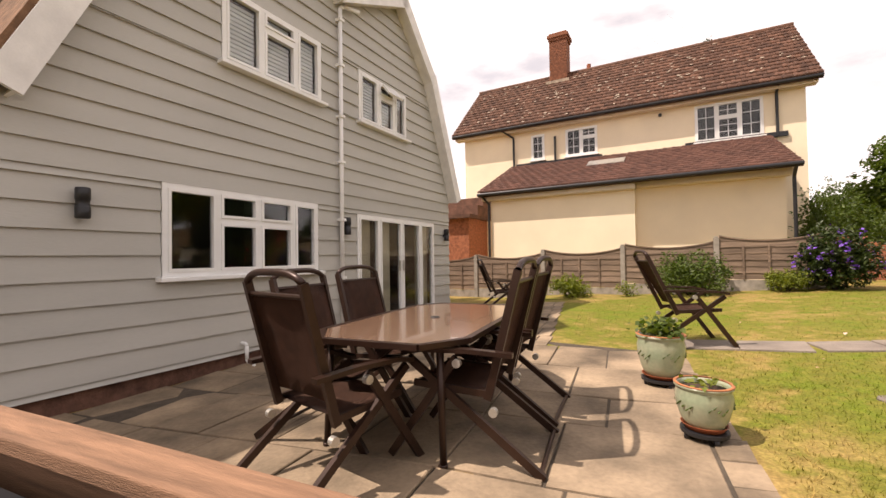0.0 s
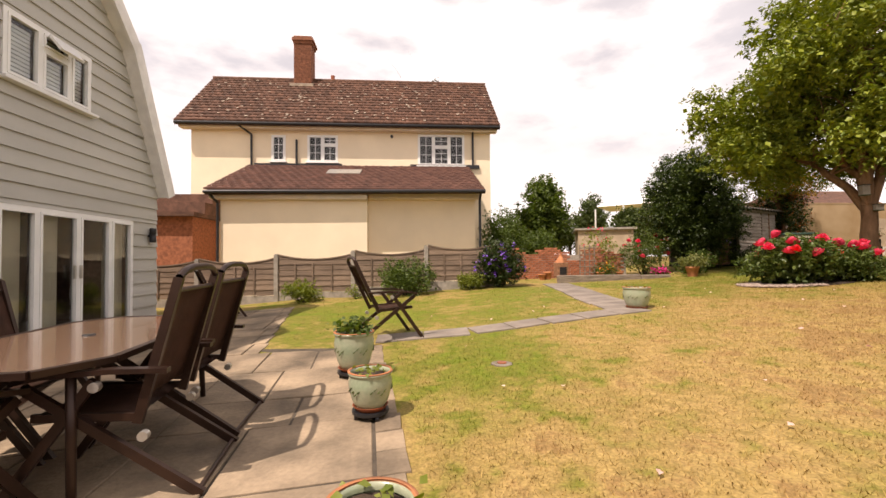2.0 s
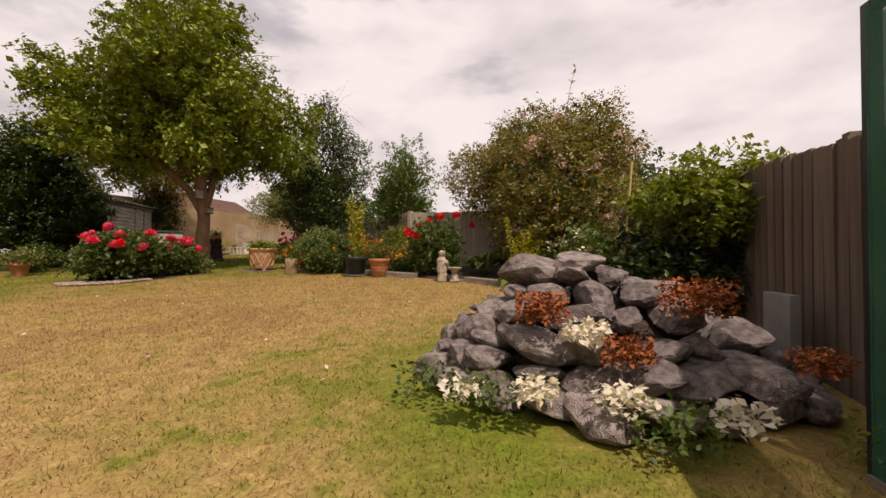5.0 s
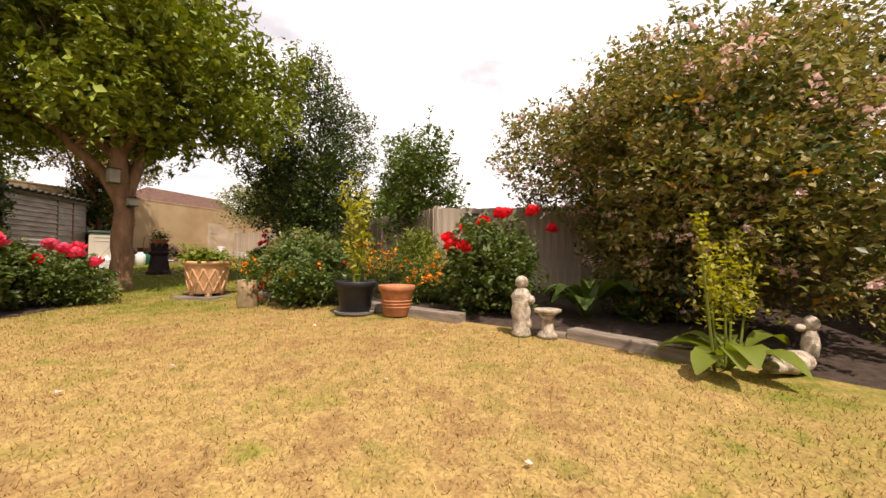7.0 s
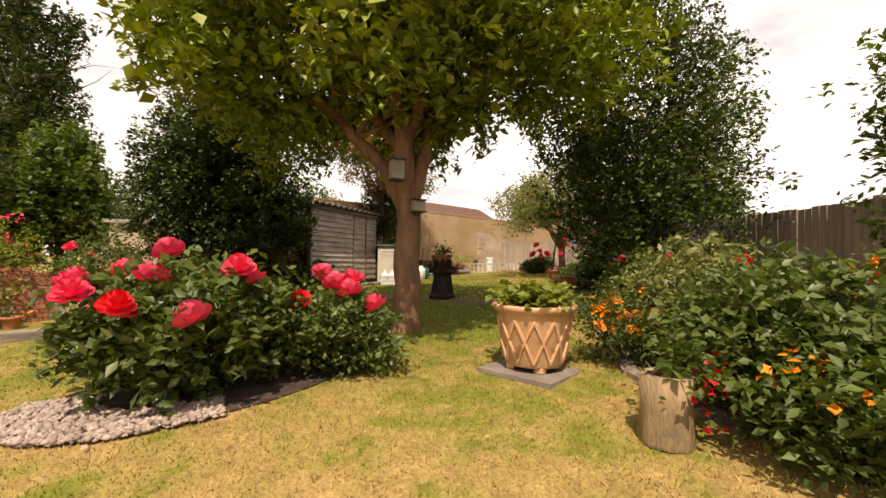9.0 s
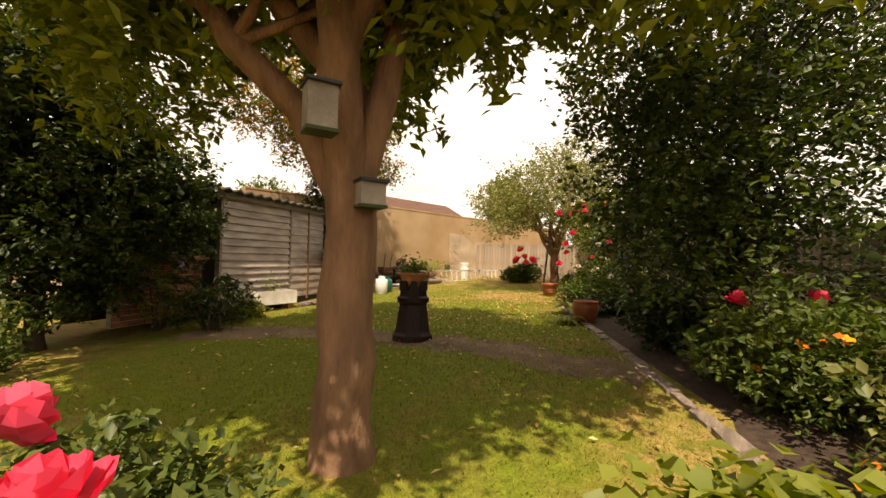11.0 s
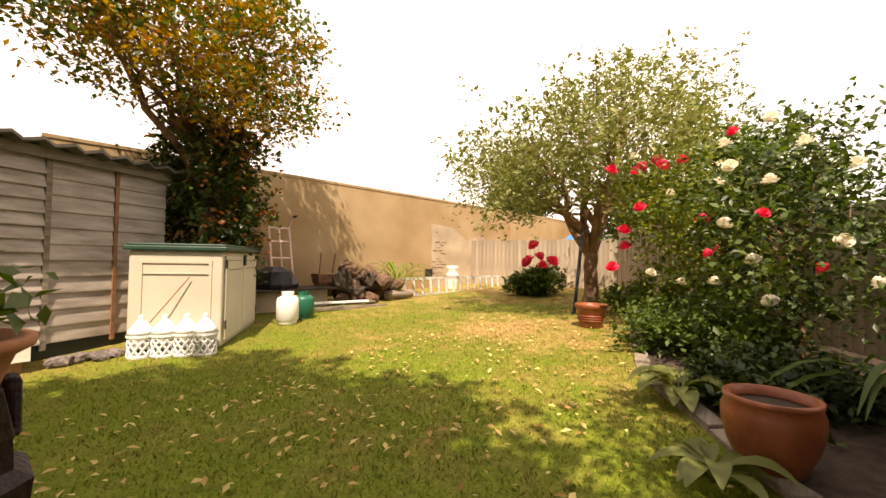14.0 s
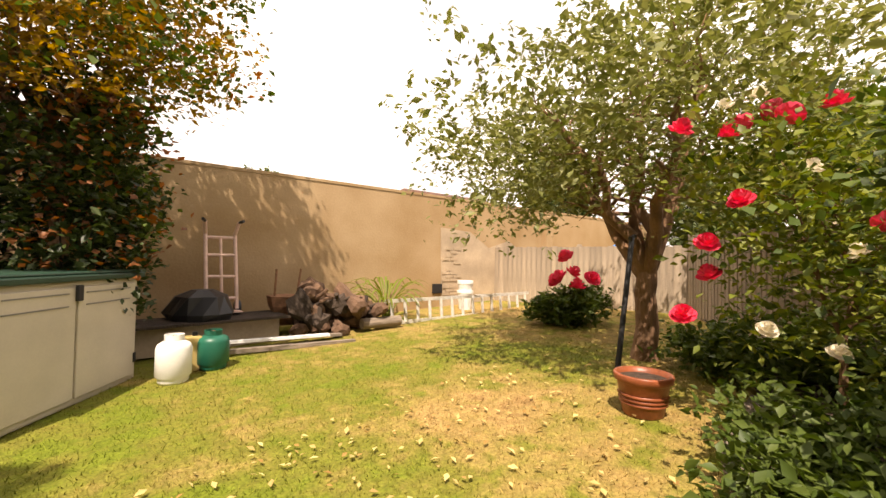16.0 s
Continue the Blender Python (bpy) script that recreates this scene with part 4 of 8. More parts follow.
def slat_fence():
    """Low fence with concrete posts and panels of lapped slats, dipping between the posts."""
    f = thing("fence_north", (0, 0, 0), "low weathered larch-lap fence with concrete posts and scalloped top", "fence", kind="structure")
    pm = post_mesh(1.30)
    xs = [-6.2, -4.2, -2.1, 0.0, 2.06, 4.1]
    line_y = lambda x: 11.9 - 0.095 * x
    for x in xs:
        o = part("post", pm, "concrete", f)
        o.matrix_world = pose(x, line_y(x), gz(x, line_y(x)) + 0.02, 0, 0, A54)
        pm.materials.clear()
        pm.materials.append(M["concrete"])
    for x0, x1 in zip(xs, xs[1:]):
        L = (x1 - x0) / math.cos(radians(5.43))
        z0 = (gz(x0, 12) + gz(x1, 12)) / 2
        m = pose(x0, line_y(x0), z0, 0, 0, A54)
        part("gravel_board", boxes(((0.06, -0.02, -0.1), (L - 0.06, 0.02, 0.22))), "concrete", f).matrix_world = m
        for k in range(7):
            a = 0.23 + k * 0.15
            n = 12
            bm = bmesh.new()
            vs = []
            for i in range(n + 1):
                x = 0.06 + (L - 0.12) * i / n
                top = a + 0.17
                lim = 1.25 - 0.13 * math.sin(math.pi * i / n) ** 0.8
                if k >= 5:
                    top = min(top, lim)
                lo = min(a, top - 0.01)
                wob = 0.006 * math.sin(i * 1.7 + k)
                vs.append([bm.verts.new(p) for p in ((x, -0.022 - 0.006 * (k % 2), lo + wob), (x, -0.008, top + wob), (x, 0.004, top + wob), (x, -0.008, lo + wob))])
            for p, q in zip(vs, vs[1:]):
                for i in range(4):
                    j = (i + 1) % 4
                    bm.faces.new((p[i], q[i], q[j], p[j]))
            bmesh.ops.recalc_face_normals(bm, faces=bm.faces)
            part("slat", bm, "fence_flat", f).matrix_world = m
        bm = bmesh.new()
        for i in range(12):
            xa, xb = 0.06 + (L - 0.12) * i / 12, 0.06 + (L - 0.12) * (i + 1) / 12
            za, zb = (1.26 - 0.13 * math.sin(math.pi * j / 12) ** 0.8 for j in (i, i + 1))
            bar(bm, (xa, -0.01, za), (xb, -0.01, zb), 0.05, 0.03)
        part("capping", bm, "fence_flat", f).matrix_world = m
        for xx in (0.5, 0.98, 1.5):
            part("batten", boxes(((xx, -0.045, 0.24), (xx + 0.04, -0.022, 1.02))), "fence_flat", f).matrix_world = m


slat_fence()


def board_fence(name, pts, h, label, material, every=1.85, seed=0):
    """Upright lapped boards on posts and rails, along a plan line."""
    f = thing(name, (0, 0, 0), label, "fence", kind="structure")
    rng = random.Random(seed)
    bm = boxes(((0, -0.011, 0), (0.128, 0.004, 1.0)))
    for v in bm.verts:
        if v.co.x > 0.1 and v.co.y < 0:
            v.co.y = -0.022
    board = mesh_of(bm, "board")
    board.materials.append(M[material])
    pm = post_mesh(h + 0.04, 0.1)
    pm.materials.append(M[material])
    for (x0, y0), (x1, y1) in zip(pts, pts[1:]):
        d = Vector((x1 - x0, y1 - y0))
        ang = math.degrees(math.atan2(d.y, d.x))
        n = int(d.length / 0.117)
        for i in range(n):
            p = Vector((x0, y0)) + d * i / n
            o = new("board", board)
            o.parent = f
            o.matrix_world = pose(p.x, p.y, gz(p.x, p.y) - 0.03, rng.uniform(-0.4, 0.4), 0, ang + rng.uniform(-0.6, 0.6)) @ Matrix.Diagonal((1, 1, h + 0.02 + rng.uniform(-0.012, 0.012), 1))
        k = max(1, round(d.length / every))
        for i in range(k + 1):
            p = Vector((x0, y0)) + d * i / k
            o = new("post", pm)
            o.parent = f
            o.matrix_world = pose(p.x, p.y, gz(p.x, p.y), 0, 0, ang) @ Matrix.Translation((0, 0.06, 0))
        for zr in (0.3, h * 0.55, h - 0.2):
            bm = bmesh.new()
            q = Vector((-d.y, d.x)).normalized() * 0.045
            bar(bm, (x0 + q.x, y0 + q.y, gz(x0, y0) + zr), (x1 + q.x, y1 + q.y, gz(x1, y1) + zr), 0.04, 0.08)
            part("rail", bm, material, f)
    return f


board_fence("fence_south", [(13.2, -3.2), (8.6, -2.82), (3.4, -2.40), (-1.5, -2.0)], 1.5, "dark weathered close-board garden fence", "fence_wood", seed=1)
board_fence("fence_return", [(13.08, 2.28), (13.2, -3.2)], 1.46, "grey-brown weathered close-board fence", "fence_pale", seed=2)
board_fence("fence_east", [(25.2, 10.9), (19.6, 7.0), (13.08, 2.28)], 1.45, "weathered brown close-board fence along the border", "fence_pale", seed=3)
board_fence("fence_end", [(24.58, 14.85), (25.2, 10.9)], 1.26, "sun-bleached grey board fence at the garden end", "fence_pale", seed=4)


def tan_wall():
    w = thing("wall_east", (0, 0, 0), "long tan rendered boundary wall with patchy paint", "wall", kind="structure")
    m = Matrix.Translation((15.5, 15.72, 0)) @ pose(0, 0, 0, 0, 0, A54)
    o = part("wall", boxes(((0, 0, 0.4), (17, 0.25, 3.58))), "tan_wall", w)
    o.matrix_world = m
    part("coping", boxes(((0, -0.012, 3.58), (17, 0.262, 3.63))), "tan_wall", w).matrix_world = m
    part("buttress", boxes(((10.9, -0.16, 0.8), (11.15, 0.0, 3.5))), "tan_wall", w).matrix_world = m
    bm = bmesh.new()
    rng = random.Random(4)
    out = [(7.5, 1.2), (10.5, 1.2), (10.6, 2.2), (9.6, 2.75), (8.9, 2.55), (8.3, 2.9), (7.45, 2.95)]
    front = [bm.verts.new((x, -0.012, z)) for x, z in out]
    back = [bm.verts.new((x, 0.03, z)) for x, z in out]
    bm.faces.new(front)
    for i in range(len(out)):
        j = (i + 1) % len(out)
        bm.faces.new((front[i], back[i], back[j], front[j]))
    bmesh.ops.recalc_face_normals(bm, faces=bm.faces)
    part("bare_patch", bm, "pale_patch", w, "paler patch of bare render").matrix_world = m
    bmn = bmesh.new()
    for r in range(14):
        for k in range(2):
            if rng.random() < 0.8:
                box(bmn, (7.5 + k * 0.22 + (0.1 if r % 2 else 0), -0.026, 1.5 + r * 0.075), (7.7 + k * 0.22 + (0.1 if r % 2 else 0), -0.010, 1.56 + r * 0.075))
    part("bricks", bmn, "pale_patch", w).matrix_world = m
    part("air_brick", boxes(((7.25, -0.03, 1.55), (7.5, -0.002, 1.75))), "black", w).matrix_world = m


tan_wall()


def tin_shed():
    s = thing("shed", (13.63, 12.78, gz(15, 13)), "weathered grey shed clad in horizontal sheeting with dark roof", "shed", rz=math.degrees(math.atan2(1.05, 2.77)))
    W, H, D = 2.95, 1.95, 2.6

    def ribbed(x0, x1, z0, z1, pitch, depth, name, material, lab=""):
        bm = bmesh.new()
        n = int((z1 - z0) / pitch)
        prof = []
        for i in range(n):
            z = z0 + i * pitch
            prof += [(-depth, z), (-depth, z + pitch * 0.12), (0.0, z + pitch * 0.95)]
        prof.append((-0.0, z1))
        a = [bm.verts.new((x0, y, z)) for y, z in prof]
        b = [bm.verts.new((x1, y, z)) for y, z in prof]
        c = [bm.verts.new((x0, 0.06, z)) for y, z in prof]
        d = [bm.verts.new((x1, 0.06, z)) for y, z in prof]
        for i in range(len(prof) - 1):
            bm.faces.new((a[i], b[i], b[i + 1], a[i + 1]))
            bm.faces.new((c[i + 1], d[i + 1], d[i], c[i]))
            bm.faces.new((a[i], a[i + 1], c[i + 1], c[i]))
            bm.faces.new((b[i + 1], b[i], d[i], d[i + 1]))
        return part(name, bm, material, s, lab)
    ribbed(0.0, 1.72, 0.16, H, 0.125, 0.035, "front_sheeting", "corrugated")
    ribbed(1.77, 2.35, 0.16, H, 0.16, 0.018, "side_sheeting", "corrugated")
    ribbed(2.39, W, 0.16, H, 0.16, 0.018, "side_sheeting", "corrugated")
    part("corner_post", boxes(((1.72, -0.03, 0.1), (1.77, 0.06, H))), "sleeper", s)
    part("corner_post", boxes(((2.35, -0.03, 0.1), (2.39, 0.06, H))), "rust", s)
    part("corner_post", boxes(((-0.05, -0.03, 0.0), (0.0, 0.06, H))), "sleeper", s)
    part("base", boxes(((0, 0.0, -0.1), (W, D, 0.15))), "black", s)
    part("back_wall", boxes(((0, D - 0.06, 0.1), (W, D, H)), ((W - 0.06, 0.06, 0.1), (W, D - 0.06, H))), "corrugated", s)
    # wall coloured near-black for the shade inside the shed
    part("inner_wall", boxes(((0.6, 0.07, 0.1), (0.65, D - 0.07, H))), "room_shade", s)
    # open lean-to side: a brick counter, pale panels over it between dark posts
    part("counter_top", boxes(((-1.5, 0.15, 0.92), (-0.06, 0.65, 0.98))), "rust", s, "rust-brown counter board")
    cw = part("counter_wall", boxes(((-1.45, 0.30, 0.0), (-0.06, 0.40, 0.92))), "mortar", s)
    for r in range(12):
        for k in range(7):
            x = -1.45 + k * 0.225 - (0.11 if r % 2 else 0)
            a, b = max(x, -1.45), min(x + 0.213, -0.07)
            if b - a > 0.05:
                part("brick", boxes(((a, 0.285, 0.01 + r * 0.075), (b, 0.31, 0.074 + r * 0.075))), "chim_brick", cw)
    for x in (-1.42, -0.80, -0.12):
        part("post", boxes(((x - 0.03, 0.56, 0.98), (x + 0.03, 0.62, H))), "bark_dark", s)
    part("panel", boxes(((-0.74, 0.60, 1.0), (-0.42, 0.63, H - 0.12))), "white", s, "pale weathered board")
    part("panel", boxes(((-0.40, 0.66, 1.0), (-0.16, 0.68, H - 0.2))), "grey_board", s)
    part("panel", boxes(((-1.36, 0.60, 1.0), (-0.86, 0.63, 1.42))), "white", s, "pale weathered board")
    # dark brown panel gives the gap behind the posts its shade by colour
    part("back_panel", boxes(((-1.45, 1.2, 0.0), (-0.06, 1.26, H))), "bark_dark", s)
    bm = bmesh.new()
    n, x0, x1 = 60, -1.6, W + 0.25
    ra = []
    for i in range(n + 1):
        x = x0 + (x1 - x0) * i / n
        z = 0.03 * math.sin(i / n * 2 * math.pi * 20)
        ra.append([bm.verts.new(p) for p in ((x, -0.22, H + 0.12 + z), (x, D + 0.2, H - 0.10 + z), (x, D + 0.2, H - 0.13 + z), (x, -0.22, H + 0.09 + z))])
    for p, q in zip(ra, ra[1:]):
        for i in range(4):
            j = (i + 1) % 4
            bm.faces.new((p[i], q[i], q[j], p[j]))
    bmesh.ops.recalc_face_normals(bm, faces=bm.faces)
    part("roof", bm, "asbestos", s, "dark corrugated sheet roof")
    part("fascia", boxes(((-1.5, -0.08, H - 0.02), (W, -0.04, H + 0.08))), "sleeper", s)


tin_shed()


# ---- paving ----
def quad_slab(c, lift, thick):
    """A paving piece over four plan corners, following the ground."""
    bm = bmesh.new()
    mx, my = sum(p[0] for p in c) / 4, sum(p[1] for p in c) / 4
    top = [bm.verts.new((mx + (x - mx) * 0.985, my + (y - my) * 0.985, gz(x, y) + lift)) for x, y in c]
    mid = [bm.verts.new((x, y, gz(x, y) + lift - 0.006)) for x, y in c]
    low = [bm.verts.new((x, y, gz(x, y) + lift - thick)) for x, y in c]
    bm.faces.new(top)
    for a, b in ((top, mid), (mid, low)):
        for i in range(4):
            j = (i + 1) % 4
            bm.faces.new((b[i], b[j], a[j], a[i]))
    bmesh.ops.recalc_face_normals(bm, faces=bm.faces)
    return bm


def patio():
    p = thing("patio", (0, 0, 0), "worn riven sandstone patio slabs", "patio", kind="structure")
    rng = random.Random(5)
    edge = lambda y: 0.70 - 0.03 * abs(y - 2.8) if y < 5.6 else -0.9 - 0.08 * (y - 5.6)
    # bed under the joints, cut to the paved outline
    bm = bmesh.new()
    prev = None
    y = -2.4
    while y <= 9.91:
        x0, _ = hp(0.0, y)
        row = [bm.verts.new((x0 + (edge(y) - 0.03 - x0) * i / 6, y, gz(x0 + (edge(y) - 0.03 - x0) * i / 6, y) + 0.007)) for i in range(7)]
        if prev:
            for i in range(6):
                bm.faces.new((prev[i], prev[i + 1], row[i + 1], row[i]))
        prev = row
        y += 0.41
    part("joint_bed", bm, "joint", p)
    y = -2.4
    while y < 9.6:
        d = rng.choice((0.6, 0.6, 0.75, 0.9))
        e = min(edge(y), edge(y + d))
        n = 3 if d > 0.7 else 2
        for i in range(n):
            ya, yb = y + d * i / n + 0.006, y + d * (i + 1) / n - 0.006
            part("edging_stone", quad_slab([(e - 0.19, ya), (e + rng.uniform(-0.012, 0.006), ya), (e + rng.uniform(-0.012, 0.006), yb), (e - 0.19, yb)], 0.014 + rng.uniform(-0.004, 0.004), 0.05), "slab", p)
        x = e - 0.2
        lo = hp(0.02, y)[0]
        while x > lo + 0.1:
            w = rng.choice((0.6, 0.75, 0.9, 0.9))
            a = max(x - w, lo)
            if a - lo < 0.25:
                a = lo
            j = 0.009
            k = lambda: rng.uniform(-0.006, 0.006)
            c = [(a + j + k(), y + j + k()), (x - j + k(), y + j + k()), (x - j + k(), y + d - j + k()), (a + j + k(), y + d - j + k())]
            part("slab", quad_slab(c, 0.018 + rng.uniform(-0.004, 0.004), 0.05), "slab", p)
            x = a
        y += d


patio()


def garden_path():
    p = thing("garden_path", (0, 0, 0), "single row of grey stepping slabs set in the lawn", "path", kind="structure")
    rng = random.Random(7)
    runs = [([(0.55, 5.95), (1.9, 5.80), (3.7, 6.02), (4.9, 6.15)], 0.46), ([(4.75, 6.3), (4.95, 7.6), (5.35, 9.2), (5.75, 11.2)], 0.72)]
    for pts, w in runs:
        for (x0, y0), (x1, y1) in zip(pts, pts[1:]):
            d = Vector((x1 - x0, y1 - y0))
            n = max(1, round(d.length / 0.62))
            s = Vector((-d.y, d.x)).normalized() * w / 2
            for i in range(n):
                a, b = Vector((x0, y0)) + d * (i / n + 0.012), Vector((x0, y0)) + d * ((i + 1) / n - 0.012)
                k = lambda: Vector((rng.uniform(-0.02, 0.02), rng.uniform(-0.02, 0.02)))
                c = [tuple(q) for q in (a - s + k(), b - s + k(), b + s + k(), a + s + k())]
                part("slab", quad_slab(c, 0.022, 0.05), "path", p)


garden_path()
# ---- patio furniture ----
def dining_table():
    t = thing("garden_table", (-1.43, 3.12, 0.0), "long bronze garden table with a glossy brown glass top", "table", rz=91)
    L, W, H = 2.05, 1.08, 0.75
    poly = [(-L / 2, -W / 2 + 0.2), (-L / 2 + 0.28, -W / 2), (L / 2 - 0.28, -W / 2), (L / 2, -W / 2 + 0.2), (L / 2, W / 2 - 0.2), (L / 2 - 0.28, W / 2), (-L / 2 + 0.28, W / 2), (-L / 2, W / 2 - 0.2)]
    bm = bmesh.new()
    for a, b in zip(poly, poly[1:] + poly[:1]):
        bar(bm, (*a, H - 0.018), (*b, H - 0.018), 0.045, 0.034)
    part("rim", bm, "bronze", t)
    inner = [(x * 0.975, y * 0.96) for x, y in poly]
    part("tabletop", prism(inner, H - 0.014, H - 0.004), "table_glass", t)
    part("parasol_hole", lathe([(0.035, H - 0.004), (0.04, H - 0.002), (0.036, H + 0.004), (0.022, H + 0.005)], 20), "black", t)
    for x in (-L / 2 + 0.16, L / 2 - 0.16):
        for y in (-W / 2 + 0.12, W / 2 - 0.12):
            bm = bmesh.new()
            rod(bm, (x * 1.0, y, 0.0), (x * 0.97, y * 0.94, H - 0.03), 0.022, 0.024, 12)
            rod(bm, (x * 1.0, y, 0.0), (x * 1.0, y, 0.02), 0.027, 0.027, 12)
            part("leg", bm, "bronze", t, smooth=True)
    part("stretcher", rods([(-L / 2 + 0.2, 0, H - 0.06), (L / 2 - 0.2, 0, H - 0.06)], 0.016), "bronze", t)


dining_table()


def recliner(at, rz, lean=15.0):
    """Sling recliner: crossed tube legs, flat arms, curved head rail."""
    c = thing("garden_chair", at, "bronze framed reclining garden chair with brown mesh sling", "chair", "chairs round the garden table", rz)
    W = 0.29
    s, k = math.sin(radians(lean)), math.cos(radians(lean))
    hip = Vector((0, -0.20, 0.43))
    top = hip + Vector((0, -s, k)) * 0.74
    for x in (-W, W):
        bm = bmesh.new()
        bar(bm, hip + Vector((x, 0, -0.04)), top + Vector((x, 0, 0)), 0.032, 0.046)
        part("back_frame", bm, "bronze", c)
        bm = bmesh.new()
        bar(bm, (x * 1.08, 0.30, 0.61), (x * 1.10, -0.52, 0.0), 0.032, 0.046)
        part("leg", bm, "bronze", c)
        bm = bmesh.new()
        bar(bm, (x * 1.12, -0.02, 0.63), (x * 1.12, 0.42, 0.0), 0.032, 0.046)
        part("leg", bm, "bronze", c)
        bm = bmesh.new()
        bar(bm, (x, -0.22, 0.42), (x, 0.27, 0.45), 0.024, 0.040)
        part("seat_frame", bm, "bronze", c)
        bm = bmesh.new()
        pts = [Vector((x * 1.14, -0.36, 0.665)), Vector((x * 1.14, -0.1, 0.675)), Vector((x * 1.14, 0.2, 0.665)), Vector((x * 1.14, 0.33, 0.64))]
        for p, q in zip(pts, pts[1:]):
            bar(bm, p, q, 0.052, 0.026)
        part("armrest", bm, "bronze", c)
        for p in ((x * 1.18, -0.03, 0.60), (x * 1.10, -0.24, 0.33)):
            part("knuckle", rods([(p[0] - 0.018, p[1], p[2]), (p[0] + 0.018, p[1], p[2])], 0.026, 12), "steel", c)
    bm = bmesh.new()
    arch = [top + Vector((u * W, -0.015 * (1 - u * u), 0.055 * (1 - u ** 4))) for u in [i / 6 - 1 for i in range(13)]]
    sweep(bm, arch, [0.02] * 13, 10)
    part("head_rail", bm, "bronze", c, smooth=True)
    for nm, a, b, th, mid in (("backrest", hip + Vector((0, 0.0, 0.06)), top - Vector((0, -s, k)) * 0.07, 0.008, -0.028), ("seat", Vector((0, -0.19, 0.43)), Vector((0, 0.27, 0.455)), 0.008, -0.02)):
        bm = bmesh.new()
        d = (b - a)
        nrm = d.cross(Vector((1, 0, 0))).normalized()
        g = [[bm.verts.new(a + d * j / 6 + Vector((u * (W - 0.012), 0, 0)) + nrm * (abs(mid) * (1 - u * u) * math.sin(math.pi * (j + 1) / 8))) for u in (-1, -0.6, -0.2, 0.2, 0.6, 1)] for j in range(7)]
        fs = [bm.faces.new((g[j][i], g[j][i + 1], g[j + 1][i + 1], g[j + 1][i])) for j in range(6) for i in range(5)]
        bmesh.ops.solidify(bm, geom=fs, thickness=th)
        part(nm, bm, "sling", c, smooth=True)
    rail = hip.lerp(top, 0.9)
    part("back_rail", rods([rail + Vector((-W, 0, 0)), rail + Vector((W, 0, 0))], 0.014), "bronze", c)
    part("floor_rail", rods([(-W * 1.1, -0.5, 0.02), (W * 1.1, -0.5, 0.02)], 0.014), "bronze", c)
    return c



for x, y, rz in ((-1.62, 2.06, -16), (-0.95, 2.62, 92), (-0.97, 3.38, 89), (-1.98, 2.60, -88), (-1.98, 3.36, -92)):
    recliner((x, y, gz(x, y) + 0.018), rz)
tagged(recliner((0.72, 5.95, gz(0.7, 5.95) + 0.02), -78, 26), "weathered brown reclining chair standing alone on the grass edge", "chair")
tagged(recliner((-2.55, 9.25, 0.02), -62, 24), "dark mesh garden lounger on the paving by the fence", "chair")


def plank_planter():
    p = thing("timber_planter", (0, 0, 0), "timber planter edge of rough brown planks", "planter")
    part("top_plank", boxes(((-3.2, 0.585, 0.70), (-0.32, 0.72, 0.75)), bevel=0.006), "plank", p)
    for k in range(4):
        part("side_plank", boxes(((-3.18, 0.66, 0.0 + k * 0.175), (-0.35, 0.70, 0.17 + k * 0.175)), bevel=0.004), "plank", p)
    part("liner", boxes(((-3.16, 0.05, 0.0), (-0.36, 0.575, 0.62))), "black", p, "black plastic liner")


plank_planter()


